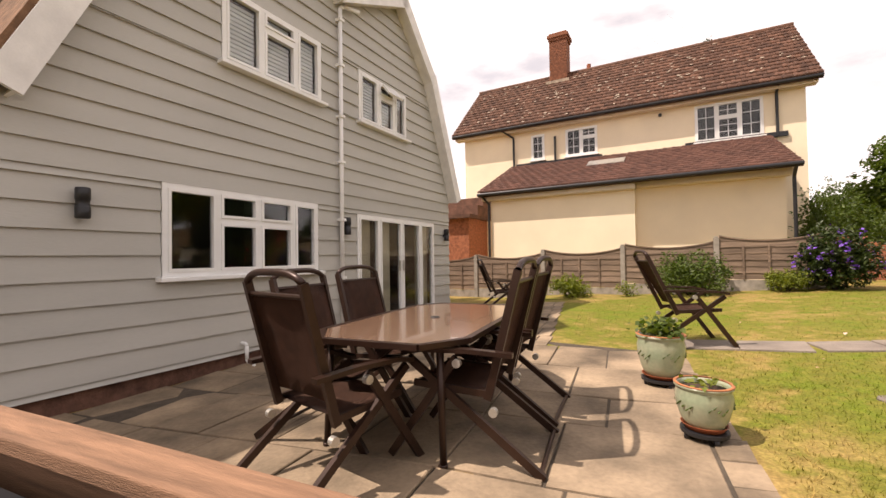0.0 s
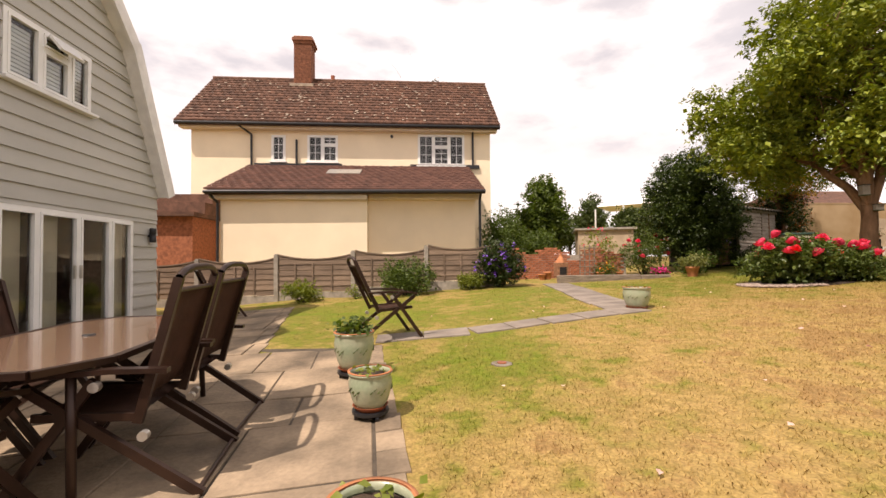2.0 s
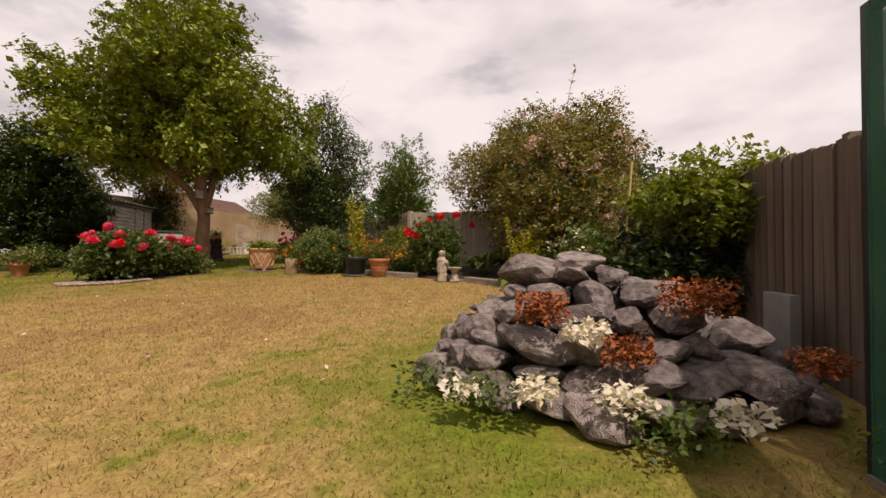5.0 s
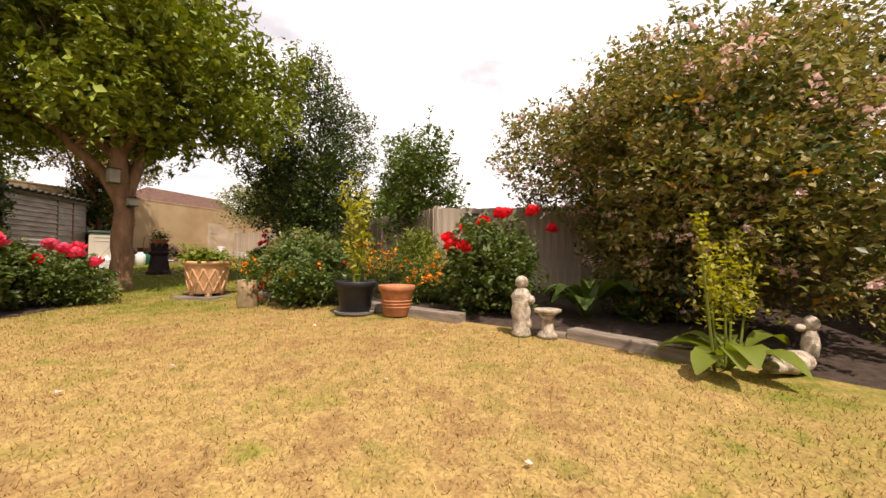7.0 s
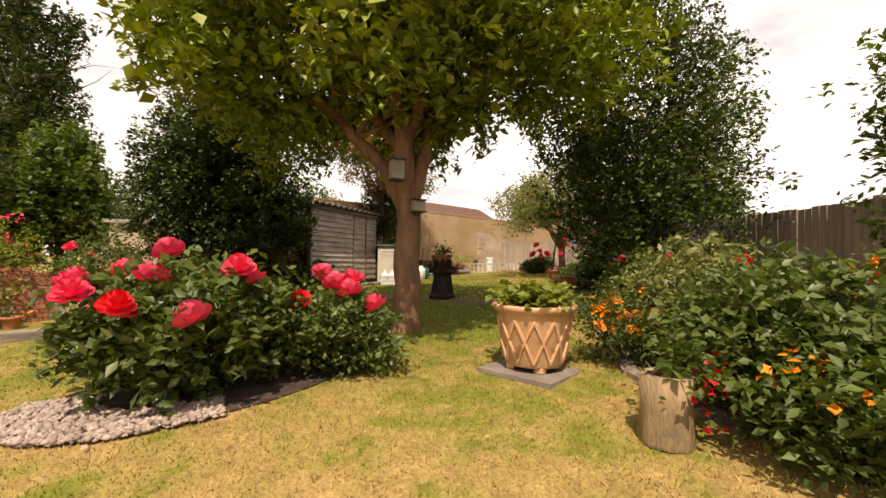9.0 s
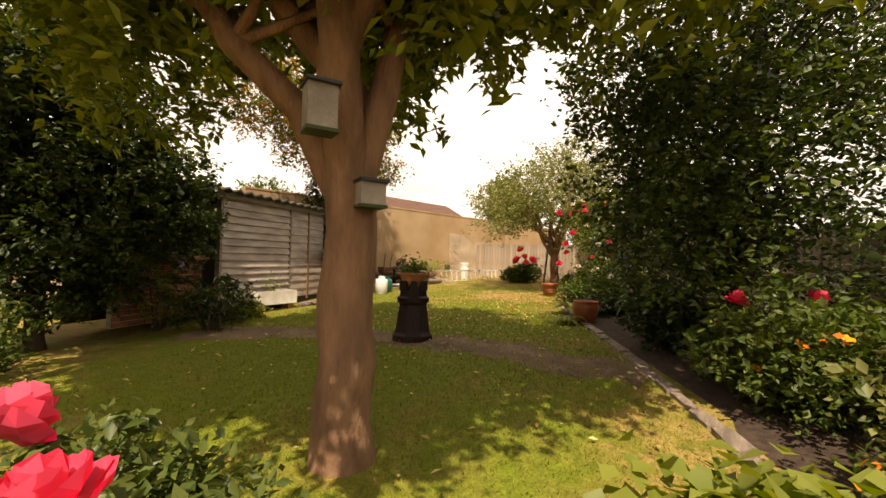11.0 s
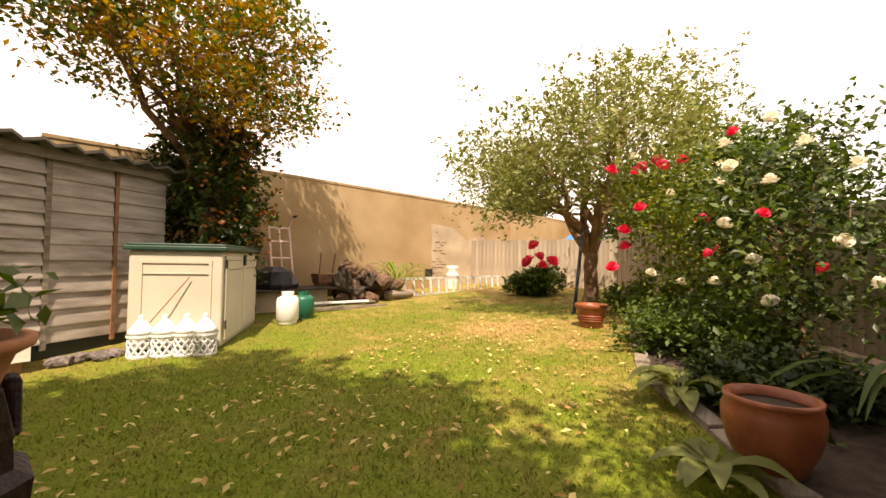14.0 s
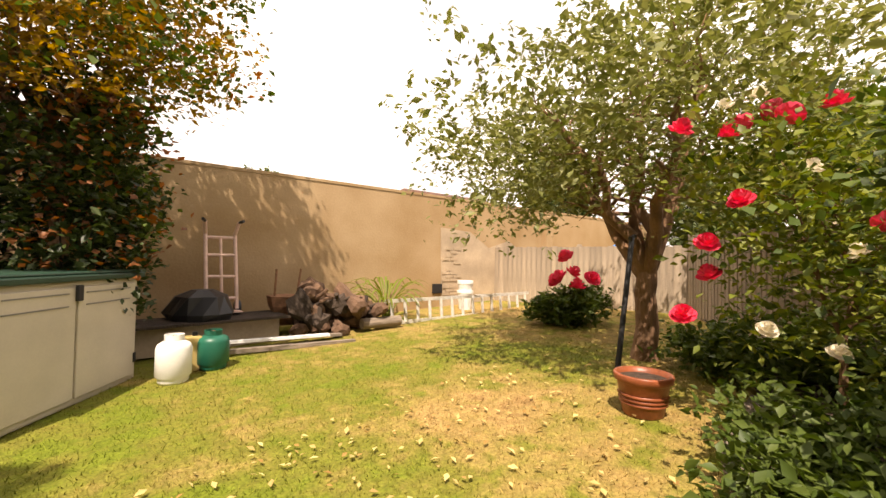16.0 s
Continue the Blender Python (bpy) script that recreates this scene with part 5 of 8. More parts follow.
def glazed_pot(at, r, h, label, plant, group="glazed pots", stand=True):
    t = thing("plant_pot", at, label, "pot", group)
    z = 0.0
    if stand:
        part("trolley", lathe([(r * 0.8, 0.035), (r * 0.82, 0.04), (r * 0.82, 0.06), (r * 0.7, 0.062)], 24), "black", t, "black wheeled pot stand")
        for k in range(4):
            a = k * math.pi / 2 + 0.4
            part("castor", rods([(r * 0.7 * math.cos(a) - 0.012, r * 0.7 * math.sin(a), 0.018), (r * 0.7 * math.cos(a) + 0.012, r * 0.7 * math.sin(a), 0.018)], 0.018, 10), "black", t)
        z = 0.062
    part("saucer", lathe([(r * 0.62, z), (r * 0.78, z + 0.03), (r * 0.80, z + 0.035), (r * 0.76, z + 0.036), (r * 0.60, z + 0.012)], 28), "terracotta_deep", t, "terracotta saucer")
    z += 0.014
    prof = [(r * 0.60, z), (r * 0.66, z + 0.01), (r * 0.82, z + h * 0.25), (r * 0.95, z + h * 0.55), (r * 0.98, z + h * 0.75), (r * 0.93, z + h * 0.88), (r * 0.94, z + h * 0.93), (r * 1.0, z + h * 0.96), (r * 1.0, z + h), (r * 0.90, z + h), (r * 0.86, z + h * 0.93), (r * 0.86, z + h * 0.88)]
    part("pot", lathe(prof, 36, cap=False), "glaze", t, smooth=True)
    part("rim", lathe([(r * 0.9, z + h + 0.001), (r * 1.005, z + h + 0.001), (r * 1.01, z + h + 0.008), (r * 0.9, z + h + 0.008)], 36, cap=False), "terracotta", t, smooth=True)
    bm = bmesh.new()
    for k in range(5):
        a = k * 2 * math.pi / 5
        for j in range(5):
            aa, zz = a + 0.16 * (j - 2), z + h * (0.52 + 0.07 * math.sin(j * 1.6))
            rr = r * 0.945 + 0.004
            p0 = (rr * math.cos(aa), rr * math.sin(aa), zz)
            p1 = (rr * math.cos(aa + 0.12), rr * math.sin(aa + 0.12), zz + h * 0.06)
            rod(bm, p0, p1, 0.006, 0.002, 5)
    part("motif", bm, "lf_mid", t, "painted green leaf motif")
    part("soil", lathe([(0.001, z + h * 0.87), (r * 0.85, z + h * 0.86)], 24, cap=False), "soil", t)
    rng = np.random.default_rng(int(r * 1000))
    ph, pn, psz, pm = plant
    if pn:
        pts = rng.normal(size=(pn, 3)) * np.array([r * 0.42, r * 0.42, ph * 0.25]) + np.array([0, 0, z + h + ph * 0.3])
        part("plant", leaf_mesh("plant", pts, psz, rng, 0.75, 1.0), pm, t)
    return t


glazed_pot(on(0.30, 4.25, 0.018), 0.205, 0.37, "sage green glazed pot with a leafy succulent on a saucer", (0.16, 300, 0.06, "lf_mid"))
glazed_pot(on(0.46, 3.14, 0.018), 0.17, 0.27, "sage green glazed pot with leaf motif on a wheeled stand", (0.05, 30, 0.05, "lf_light"))
glazed_pot(on(0.46, 1.40, 0.018), 0.17, 0.26, "sage green glazed pot of dry soil beside the lawn", (0.03, 20, 0.05, "lf_light"))
glazed_pot(on(4.92, 6.27, 0.0), 0.225, 0.34, "ribbed green glazed pot standing on the lawn path", (0.03, 30, 0.04, "lf_gold"), stand=False)


def manhole():
    m = thing("drain_cover", on(1.82, 4.10, 0.0), "small red drain cap set in concrete in the lawn", "drain cover")
    part("surround", lathe([(0.12, -0.02), (0.12, 0.004), (0.11, 0.008), (0.02, 0.008)], 8, 0.2), "path", m)
    part("cap", lathe([(0.05, 0.008), (0.05, 0.018), (0.042, 0.021), (0.001, 0.022)], 20, cap=False), "terracotta_deep", m)


manhole()


# ---- plants ----
def shrub(name, at, label, r, h, leafmat, leaf, n, seed, flowers=None, category="shrub", aspect=0.55, lobes=6, group=""):
    """A bushy plant: stems and clumped leaves in lobes, with flower heads if it has any."""
    rng = np.random.default_rng(seed)
    t = thing(name, at, label, category, group)
    blobs = [(0, 0, h * 0.5, r * 0.75, r * 0.75, h * 0.5)]
    for k in range(lobes):
        a = k * 2 * math.pi / lobes + rng.uniform(-0.4, 0.4)
        d = r * rng.uniform(0.4, 0.62)
        blobs.append((d * math.cos(a), d * math.sin(a), h * rng.uniform(0.3, 0.68), r * rng.uniform(0.32, 0.5), r * rng.uniform(0.32, 0.5), h * rng.uniform(0.25, 0.38)))
    bm = bmesh.new()
    for b in blobs:
        rod(bm, (b[0] * 0.15, b[1] * 0.15, -0.02), (b[0], b[1], b[2]), 0.012 + 0.008 * r, 0.005, 6)
    part("stem", bm, "bark_dark", t)
    pts, ax = spray_points(blobs, n // 9, 14, 0.17 + 0.10 * r, rng, 0.55, 0.35)
    pts[:, 2] = np.clip(pts[:, 2], 0.03, h * 1.12)
    part("foliage", leaf_mesh("foliage", pts, leaf, rng, aspect, 0.5, 0.4, 0.0, ax), leafmat, t)
    if flowers:
        for nm, mt, count, per, size, spread, zmin in flowers:
            c = crown_points(blobs, count * 3, 1, 0.02, rng, 0.95)
            c = c[c[:, 2] > h * zmin][:count]
            q = np.repeat(c, per, 0) + rng.normal(size=(len(c) * per, 3)) * spread
            part(nm, leaf_mesh(nm, q, size, rng, 0.8, 0.8), mt, t)["kind"] = "stuff"
    return t


def rose_mesh(mt):
    """A full rose: rings of cupped petals round a bud."""
    bm = bmesh.new()
    rng = random.Random(2)
    heart = bm.verts.new((0, 0, 0))
    for ring, (n, r, z, tilt) in enumerate(((3, 0.010, 0.030, 80), (5, 0.022, 0.024, 66), (6, 0.034, 0.014, 45), (7, 0.044, 0.004, 22))):
        for k in range(n):
            a = 2 * math.pi * k / n + ring * 0.6 + rng.uniform(-0.1, 0.1)
            m = pose(0, 0, z, 0, 0, math.degrees(a)) @ Matrix.Translation((r * 0.45, 0, 0)) @ pose(0, 0, 0, 0, -tilt, 0)
            w, l = 0.020 + 0.004 * ring, 0.034
            vs = [bm.verts.new(m @ Vector(p)) for p in ((0, -w * 0.4, 0), (0, w * 0.4, 0), (l * 0.6, w, 0.006), (l, w * 0.5, 0.0), (l, -w * 0.5, 0.0), (l * 0.6, -w, 0.006), (l * 0.5, 0, -0.008))]
            for f in ((0, 1, 6), (1, 2, 6), (2, 3, 6), (3, 4, 6), (4, 5, 6), (5, 0, 6)):
                bm.faces.new([vs[i] for i in f])
            bm.faces.new((heart, vs[1], vs[0]))
    me = mesh_of(bm, "bloom")
    me.materials.append(M[mt])
    return me


ROSE = {k: rose_mesh(k) for k in ("fl_red", "fl_pink", "fl_white", "fl_pale")}


def blooms(t, places, kind, size, seed=0, name="bloom"):
    rng = random.Random(seed)
    for x, y, z in places:
        o = new(name, ROSE[kind])
        o.parent = t
        o.matrix_basis = pose(x, y, z, rng.uniform(-45, 45), rng.uniform(-45, 45), rng.uniform(0, 360)) @ Matrix.Diagonal((size, size, size, 1))


def scatter(n, r, h0, h1, seed):
    rng = random.Random(seed)
    out = []
    for _ in range(n):
        a, d = rng.uniform(0, 6.28), r * math.sqrt(rng.uniform(0.05, 1))
        out.append((d * math.cos(a), d * math.sin(a), rng.uniform(h0, h1) * (1 - 0.35 * (d / r) ** 2)))
    return out


# trees
tree("maple_tree", on(12.08, 7.76), "broad green maple with a thick bare trunk on the lawn",
     [(-0.1, 0.3, 5.2, 1.9, 1.9, 1.7), (-1.4, 0.9, 4.2, 1.3, 1.3, 1.2), (1.1, -0.5, 4.0, 1.2, 1.3, 1.1), (0.3, 1.8, 4.3, 1.3, 1.3, 1.3), (-0.6, -1.4, 4.2, 1.3, 1.2, 1.1), (-1.6, -0.7, 5.6, 1.0, 1.0, 1.0), (1.0, 1.3, 5.9, 1.1, 1.1, 1.0), (0.1, -0.2, 6.6, 1.1, 1.1, 0.8), (-1.8, 1.8, 3.5, 0.9, 0.9, 0.7), (1.0, -1.7, 3.3, 1.0, 1.0, 0.7), (-0.9, 1.2, 6.5, 0.8, 0.8, 0.7), (1.4, -0.1, 5.4, 0.9, 0.9, 0.8), (-2.3, 0.1, 4.6, 0.8, 0.8, 0.7), (-2.0, 2.2, 4.4, 0.8, 0.8, 0.8), (1.6, -1.7, 4.4, 0.9, 0.9, 0.8), (0.1, -0.1, 3.0, 1.0, 1.0, 0.6), (-0.4, 2.3, 3.0, 1.0, 1.0, 0.7), (-1.0, 1.2, 2.9, 0.9, 0.9, 0.6), (0.4, -0.7, 2.95, 0.9, 0.9, 0.5), (1.0, 0.9, 2.9, 0.8, 0.8, 0.5), (-1.3, -0.9, 3.1, 0.9, 0.9, 0.6), (-2.2, 0.9, 3.0, 0.8, 0.8, 0.6)],
     "lf_maple", 0.12, 1500, 38, 0.18, 0.168, "bark", 11, fork=0.30, aspect=0.40, droop=0.55, shell=0.58, dense=0.5, lift=-0.15)
# lighter outer leaves paint sunlit sprigs into this crown's colour
tree("holly_tree", on(11.47, 12.75), "dense round dark evergreen tree beside the shed",
     [(0, 0, 2.8, 1.25, 1.2, 1.3), (-0.5, 0.2, 2.1, 0.95, 0.95, 1.2), (0.6, -0.3, 2.0, 0.95, 0.95, 1.2), (0.1, -0.3, 3.2, 0.9, 0.9, 0.75), (0, 0, 1.3, 1.0, 1.0, 1.0), (1.2, -0.4, 1.9, 0.7, 0.7, 0.8)], "lf_dark", 0.08, 1500, 30, 0.12, 0.10, "bark_dark", 12, fork=0.3, shell=0.75, dense=0.6, extra=[("sunlit_leaves", "lf_mid", 260, 14, 0.075, 0.13)])
# the extra paler leaf set puts sun on the dark crown by colour
tree("hazel_tree", on(15.55, 5.95), "tall dense dark green tree at the border fence",
     [(0, 0, 2.6, 1.35, 1.35, 1.7), (0.1, -0.1, 3.7, 1.1, 1.1, 1.2), (-0.6, 0.4, 1.9, 1.0, 1.0, 1.2), (0.7, 0.4, 2.1, 0.9, 0.9, 1.3), (-0.2, -0.6, 1.7, 1.1, 1.1, 1.2), (0.05, 0, 4.7, 0.65, 0.65, 0.8), (0.0, 0.0, 5.3, 0.3, 0.3, 0.5), (0.5, 0.7, 1.2, 0.7, 0.6, 0.9), (0.6, -0.7, 3.4, 0.8, 0.8, 0.9), (-0.7, 0.9, 2.7, 0.75, 0.7, 0.6), (-1.0, 0.1, 2.6, 0.6, 0.6, 0.8), (0.1, 1.1, 3.3, 0.7, 0.6, 0.5)], "lf_dark", 0.072, 1300, 26, 0.17, 0.09, "bark_dark", 13, fork=0.2, shell=0.6, dense=0.12, lift=0.45, extra=[("sunlit_leaves", "lf_mid", 850, 12, 0.07, 0.12)])
ASH = tree("young_ash_tree", on(13.95, 2.82), "slim light green young tree behind the border",
     [(0, 0, 2.0, 0.75, 0.75, 0.9), (0.15, 0.3, 2.5, 0.5, 0.5, 0.5), (-0.35, -0.3, 2.4, 0.5, 0.5, 0.6), (0.1, -0.5, 1.5, 0.5, 0.5, 0.6), (-0.1, 0.4, 1.5, 0.5, 0.5, 0.6)], "lf_mid", 0.085, 330, 18, 0.14, 0.04, "bark", 14, lift=0.8, dense=0.3)
VIBURNUM = tree("viburnum_bush", on(11.3, -1.35), "huge bronze-green flowering shrub with pale pink heads",
     [(0, 0, 2.1, 1.7, 1.5, 1.25), (-1.1, 0.1, 1.6, 1.15, 1.0, 1.1), (1.2, 0.2, 1.6, 1.0, 1.1, 1.1), (0.3, 0.4, 2.75, 1.0, 0.95, 0.75), (-0.6, -0.6, 2.4, 1.0, 0.9, 0.9), (0, 0.3, 0.9, 1.45, 1.0, 0.9), (-1.5, -0.4, 1.1, 0.8, 0.8, 0.8), (0.9, -0.5, 2.5, 0.7, 0.7, 0.7), (0.2, 1.0, 2.1, 1.0, 0.8, 0.9), (1.1, 1.7, 2.3, 0.75, 0.75, 0.8)], "lf_pink", 0.07, 2600, 28, 0.15, 0.07, "bark_dark", 15, shell=0.66, dense=0.3, lift=0.25, extra=[("blossom", "fl_pale", 380, 18, 0.055, 0.05), ("dark_leaves", "lf_dark", 260, 16, 0.07, 0.12), ("rust_leaves", "lf_gold", 120, 10, 0.07, 0.10)], category="shrub")
tree("amelanchier_tree", (16.9, 13.95, gz(17, 14)), "small tree with yellow and rust tinted leaves against the wall",
     [(-0.4, -0.2, 4.0, 1.6, 1.4, 0.5), (-1.6, -0.3, 3.7, 1.1, 1.0, 0.4), (0.8, 0.0, 4.1, 0.9, 0.9, 0.5), (0.0, 0.3, 4.9, 1.3, 1.1, 0.5), (-0.9, -0.5, 3.2, 1.0, 0.9, 0.35), (-2.5, -0.3, 4.2, 0.9, 0.9, 0.4), (0.1, -0.7, 2.9, 0.8, 0.6, 0.4), (0.8, -0.4, 3.2, 0.7, 0.6, 0.4), (-1.3, 0.0, 4.9, 1.2, 1.0, 0.4), (0.6, -0.2, 5.6, 0.9, 0.9, 0.4)], "lf_gold", 0.075, 900, 22, 0.17, 0.085, "bark", 16, fork=0.45, shell=0.4, dense=0.0, lift=0.0, extra=[("green_leaves", "lf_mid", 640, 14, 0.075, 0.16), ("orange_leaves", "lf_rust", 60, 10, 0.075, 0.14)])
shrub("ivy_clump", (17.0, 14.15, gz(17, 14)), "dark ivy and rust-leaved creeper round the small tree", 0.95, 3.5, "lf_dark", 0.085, 6800, 17, [("rust_leaves", "lf_rust", 210, 8, 0.075, 0.10, 0.3), ("green_leaves", "lf_mid", 160, 8, 0.075, 0.10, 0.4)])
APPLE = tree("apple_tree", on(21.6, 10.35), "spreading old apple tree with grey-green leaves",
     [(0, 0, 2.7, 2.0, 1.9, 1.2), (-1.4, 0.6, 2.3, 1.3, 1.3, 0.9), (1.2, -0.7, 2.6, 1.4, 1.4, 1.0), (0.4, -0.6, 3.5, 1.4, 1.3, 0.7), (-0.5, 1.3, 2.2, 1.1, 1.1, 0.8), (-1.3, -0.9, 2.5, 1.1, 1.1, 0.9), (1.0, 0.6, 3.3, 1.0, 1.0, 0.7), (0.3, 1.9, 2.5, 0.9, 0.9, 0.7)], "lf_apple", 0.08, 1000, 22, 0.19, 0.12, "bark", 18, fork=0.34, shell=0.4, dense=0.05, lift=0.5)

def shoots(t, tops, length, leafmat, leaf, seed):
    """Long bent shoots standing out of a crown, each with leaves in pairs along it."""
    rng = random.Random(seed)
    for x, y, z in tops:
        a = math.atan2(y, x) + rng.uniform(-0.7, 0.7)
        L = length * rng.uniform(0.6, 1.25)
        out, rise = rng.uniform(0.25, 0.75), rng.uniform(0.6, 1.0)
        pts = [Vector((x, y, z)) + Vector((math.cos(a) * out * f * f, math.sin(a) * out * f * f, rise * f - 0.3 * f * f)) * L for f in [i / 6 for i in range(7)]]
        bm = bmesh.new()
        sweep(bm, pts, [0.007, 0.006, 0.006, 0.005, 0.004, 0.003, 0.002], 5)
        for i in range(1, 7):
            for k in range(4):
                p = pts[i - 1].lerp(pts[i], rng.random())
                d = Vector((rng.uniform(-1, 1), rng.uniform(-1, 1), rng.uniform(-0.3, 0.7))).normalized()
                w = d.cross(Vector((0, 0, 1))).normalized() * leaf * 0.28
                q = [bm.verts.new(v) for v in (p, p + d * leaf * 0.5 + w, p + d * leaf, p + d * leaf * 0.5 - w)]
                bm.faces.new(q)
        part("shoot", bm, leafmat, t)


shoots(VIBURNUM, [(0.2, 0.3, 3.3), (-0.2, 0.1, 3.2), (0.6, 0.4, 3.3), (-0.7, -0.2, 3.0), (-1.0, 0.2, 2.5), (-1.5, 0.1, 2.0), (1.0, 0.4, 3.0), (-1.3, 0.5, 2.3), (0.1, 0.9, 2.9), (1.3, 1.8, 2.9), (0.4, -0.3, 3.2), (-0.5, 0.4, 3.1)], 0.9, "lf_apple", 0.085, 41)
shoots(APPLE, [(-1.2, 0.6, 3.0), (-0.6, 0.2, 3.6), (0.2, -0.4, 4.0), (0.6, -0.6, 4.1), (-1.6, -0.6, 3.0), (1.0, 0.2, 3.9), (-0.4, 1.4, 2.9), (0.0, 0.3, 3.8), (-1.0, -0.8, 3.2), (1.4, -0.8, 3.5)], 0.8, "lf_apple", 0.085, 42)
shoots(ASH, [(0.0, 0.0, 2.7), (0.2, 0.4, 2.8), (-0.4, -0.3, 2.8), (0.3, -0.4, 2.2), (-0.2, 0.5, 2.2), (0.4, 0.1, 2.5)], 0.8, "lf_mid", 0.09, 43)
# far trees and houses
far = (("far_tree", 10.0, 21.5, 5.2, 1.5), ("far_tree", 19.5, 33, 5.6, 1.6), ("far_tree", 13.5, 34, 4.6, 3.4), ("far_tree", 7.5, 24.5, 2.7, 2.0), ("far_tree", 20, 38, 4.6, 3.2), ("far_tree", 15.5, 21.5, 3.2, 1.6), ("far_tree", 26, 33, 6, 3.5), ("far_tree", 33, 12, 4.6, 2.6), ("far_tree", 30.5, 16.5, 5.4, 1.7), ("far_tree", 45, 11, 13.2, 4.2), ("far_tree", 24, -6.0, 5.0, 2.6), ("far_tree", 6, -9, 3.6, 2.6), ("far_tree", 31, 8.0, 5.2, 2.4))
for i, (nm, x, y, h, r) in enumerate(far):
    tree(nm, on(x, y), "green garden tree in the distance", [(0, 0, h * 0.6, r * 0.8, r * 0.8, h * 0.36), (r * 0.45, 0.3, h * 0.45, r * 0.55, r * 0.6, h * 0.3), (-r * 0.5, -0.2, h * 0.42, r * 0.55, r * 0.5, h * 0.28), (0.2, r * 0.3, h * 0.78, r * 0.45, r * 0.45, h * 0.2)], "lf_far" if i % 3 else "lf_mid", 0.2, 420, 20, 0.24, 0.13, "bark_dark", 30 + i, group="distant trees")
for x, y, h, r in ((11.4, 56.0, 26.0, 4.6), (8.6, 60.0, 27.0, 4.0)):
    tree("conifer_tree", (x, y, 0.5), "tall dark conifer far behind the tiled roof", [(0, 0, h * 0.30, r, r, h * 0.22), (0.3, 0, h * 0.50, r * 0.8, r * 0.8, h * 0.2), (-0.2, 0.2, h * 0.70, r * 0.55, r * 0.55, h * 0.17), (r * 0.4, 0, h * 0.86, r * 0.3, r * 0.3, h * 0.09), (-r * 0.3, 0, h * 0.88, r * 0.28, r * 0.28, h * 0.1)], "lf_dark", 0.42, 900, 16, 0.5, 0.35, "bark_dark", 50, group="tall conifers")


# ---- north border ----
def brick_wall():
    w = thing("brick_wall", (0, 0, 0), "low crumbling red brick garden wall", "wall", kind="structure")
    a, b = Vector((4.75, 13.85)), Vector((9.4, 13.2))
    d = b - a
    ang = math.degrees(math.atan2(d.y, d.x))
    z0 = gz(7, 13.4) - 0.05
    m = pose(a.x, a.y, z0, 0, 0, ang)
    L = d.length
    part("core", boxes(((0.01, 0.012, 0), (L - 0.01, 0.2, 0.86))), "mortar", w).matrix_world = m
    me = mesh_of(boxes(((0, 0, 0), (0.213, 0.10, 0.064)), bevel=0.004), "brick")
    me.materials.append(M["brick"])
    rng = random.Random(9)
    for r in range(15):
        for k in range(21):
            x = k * 0.225 - (0.112 if r % 2 else 0)
            if x < -0.01 or x > L - 0.2:
                continue
            top = 13 + 1.6 * math.sin(k * 0.9) + (2 if k < 4 else 0)
            if r > top - (3 if 11 < k < 14 else 0):
                continue
            o = new("brick", me)
            o.parent = w
            o.matrix_world = m @ pose(x, rng.uniform(-0.004, 0.004), 0.0 + r * 0.075, 0, 0, rng.uniform(-0.8, 0.8))


brick_wall()


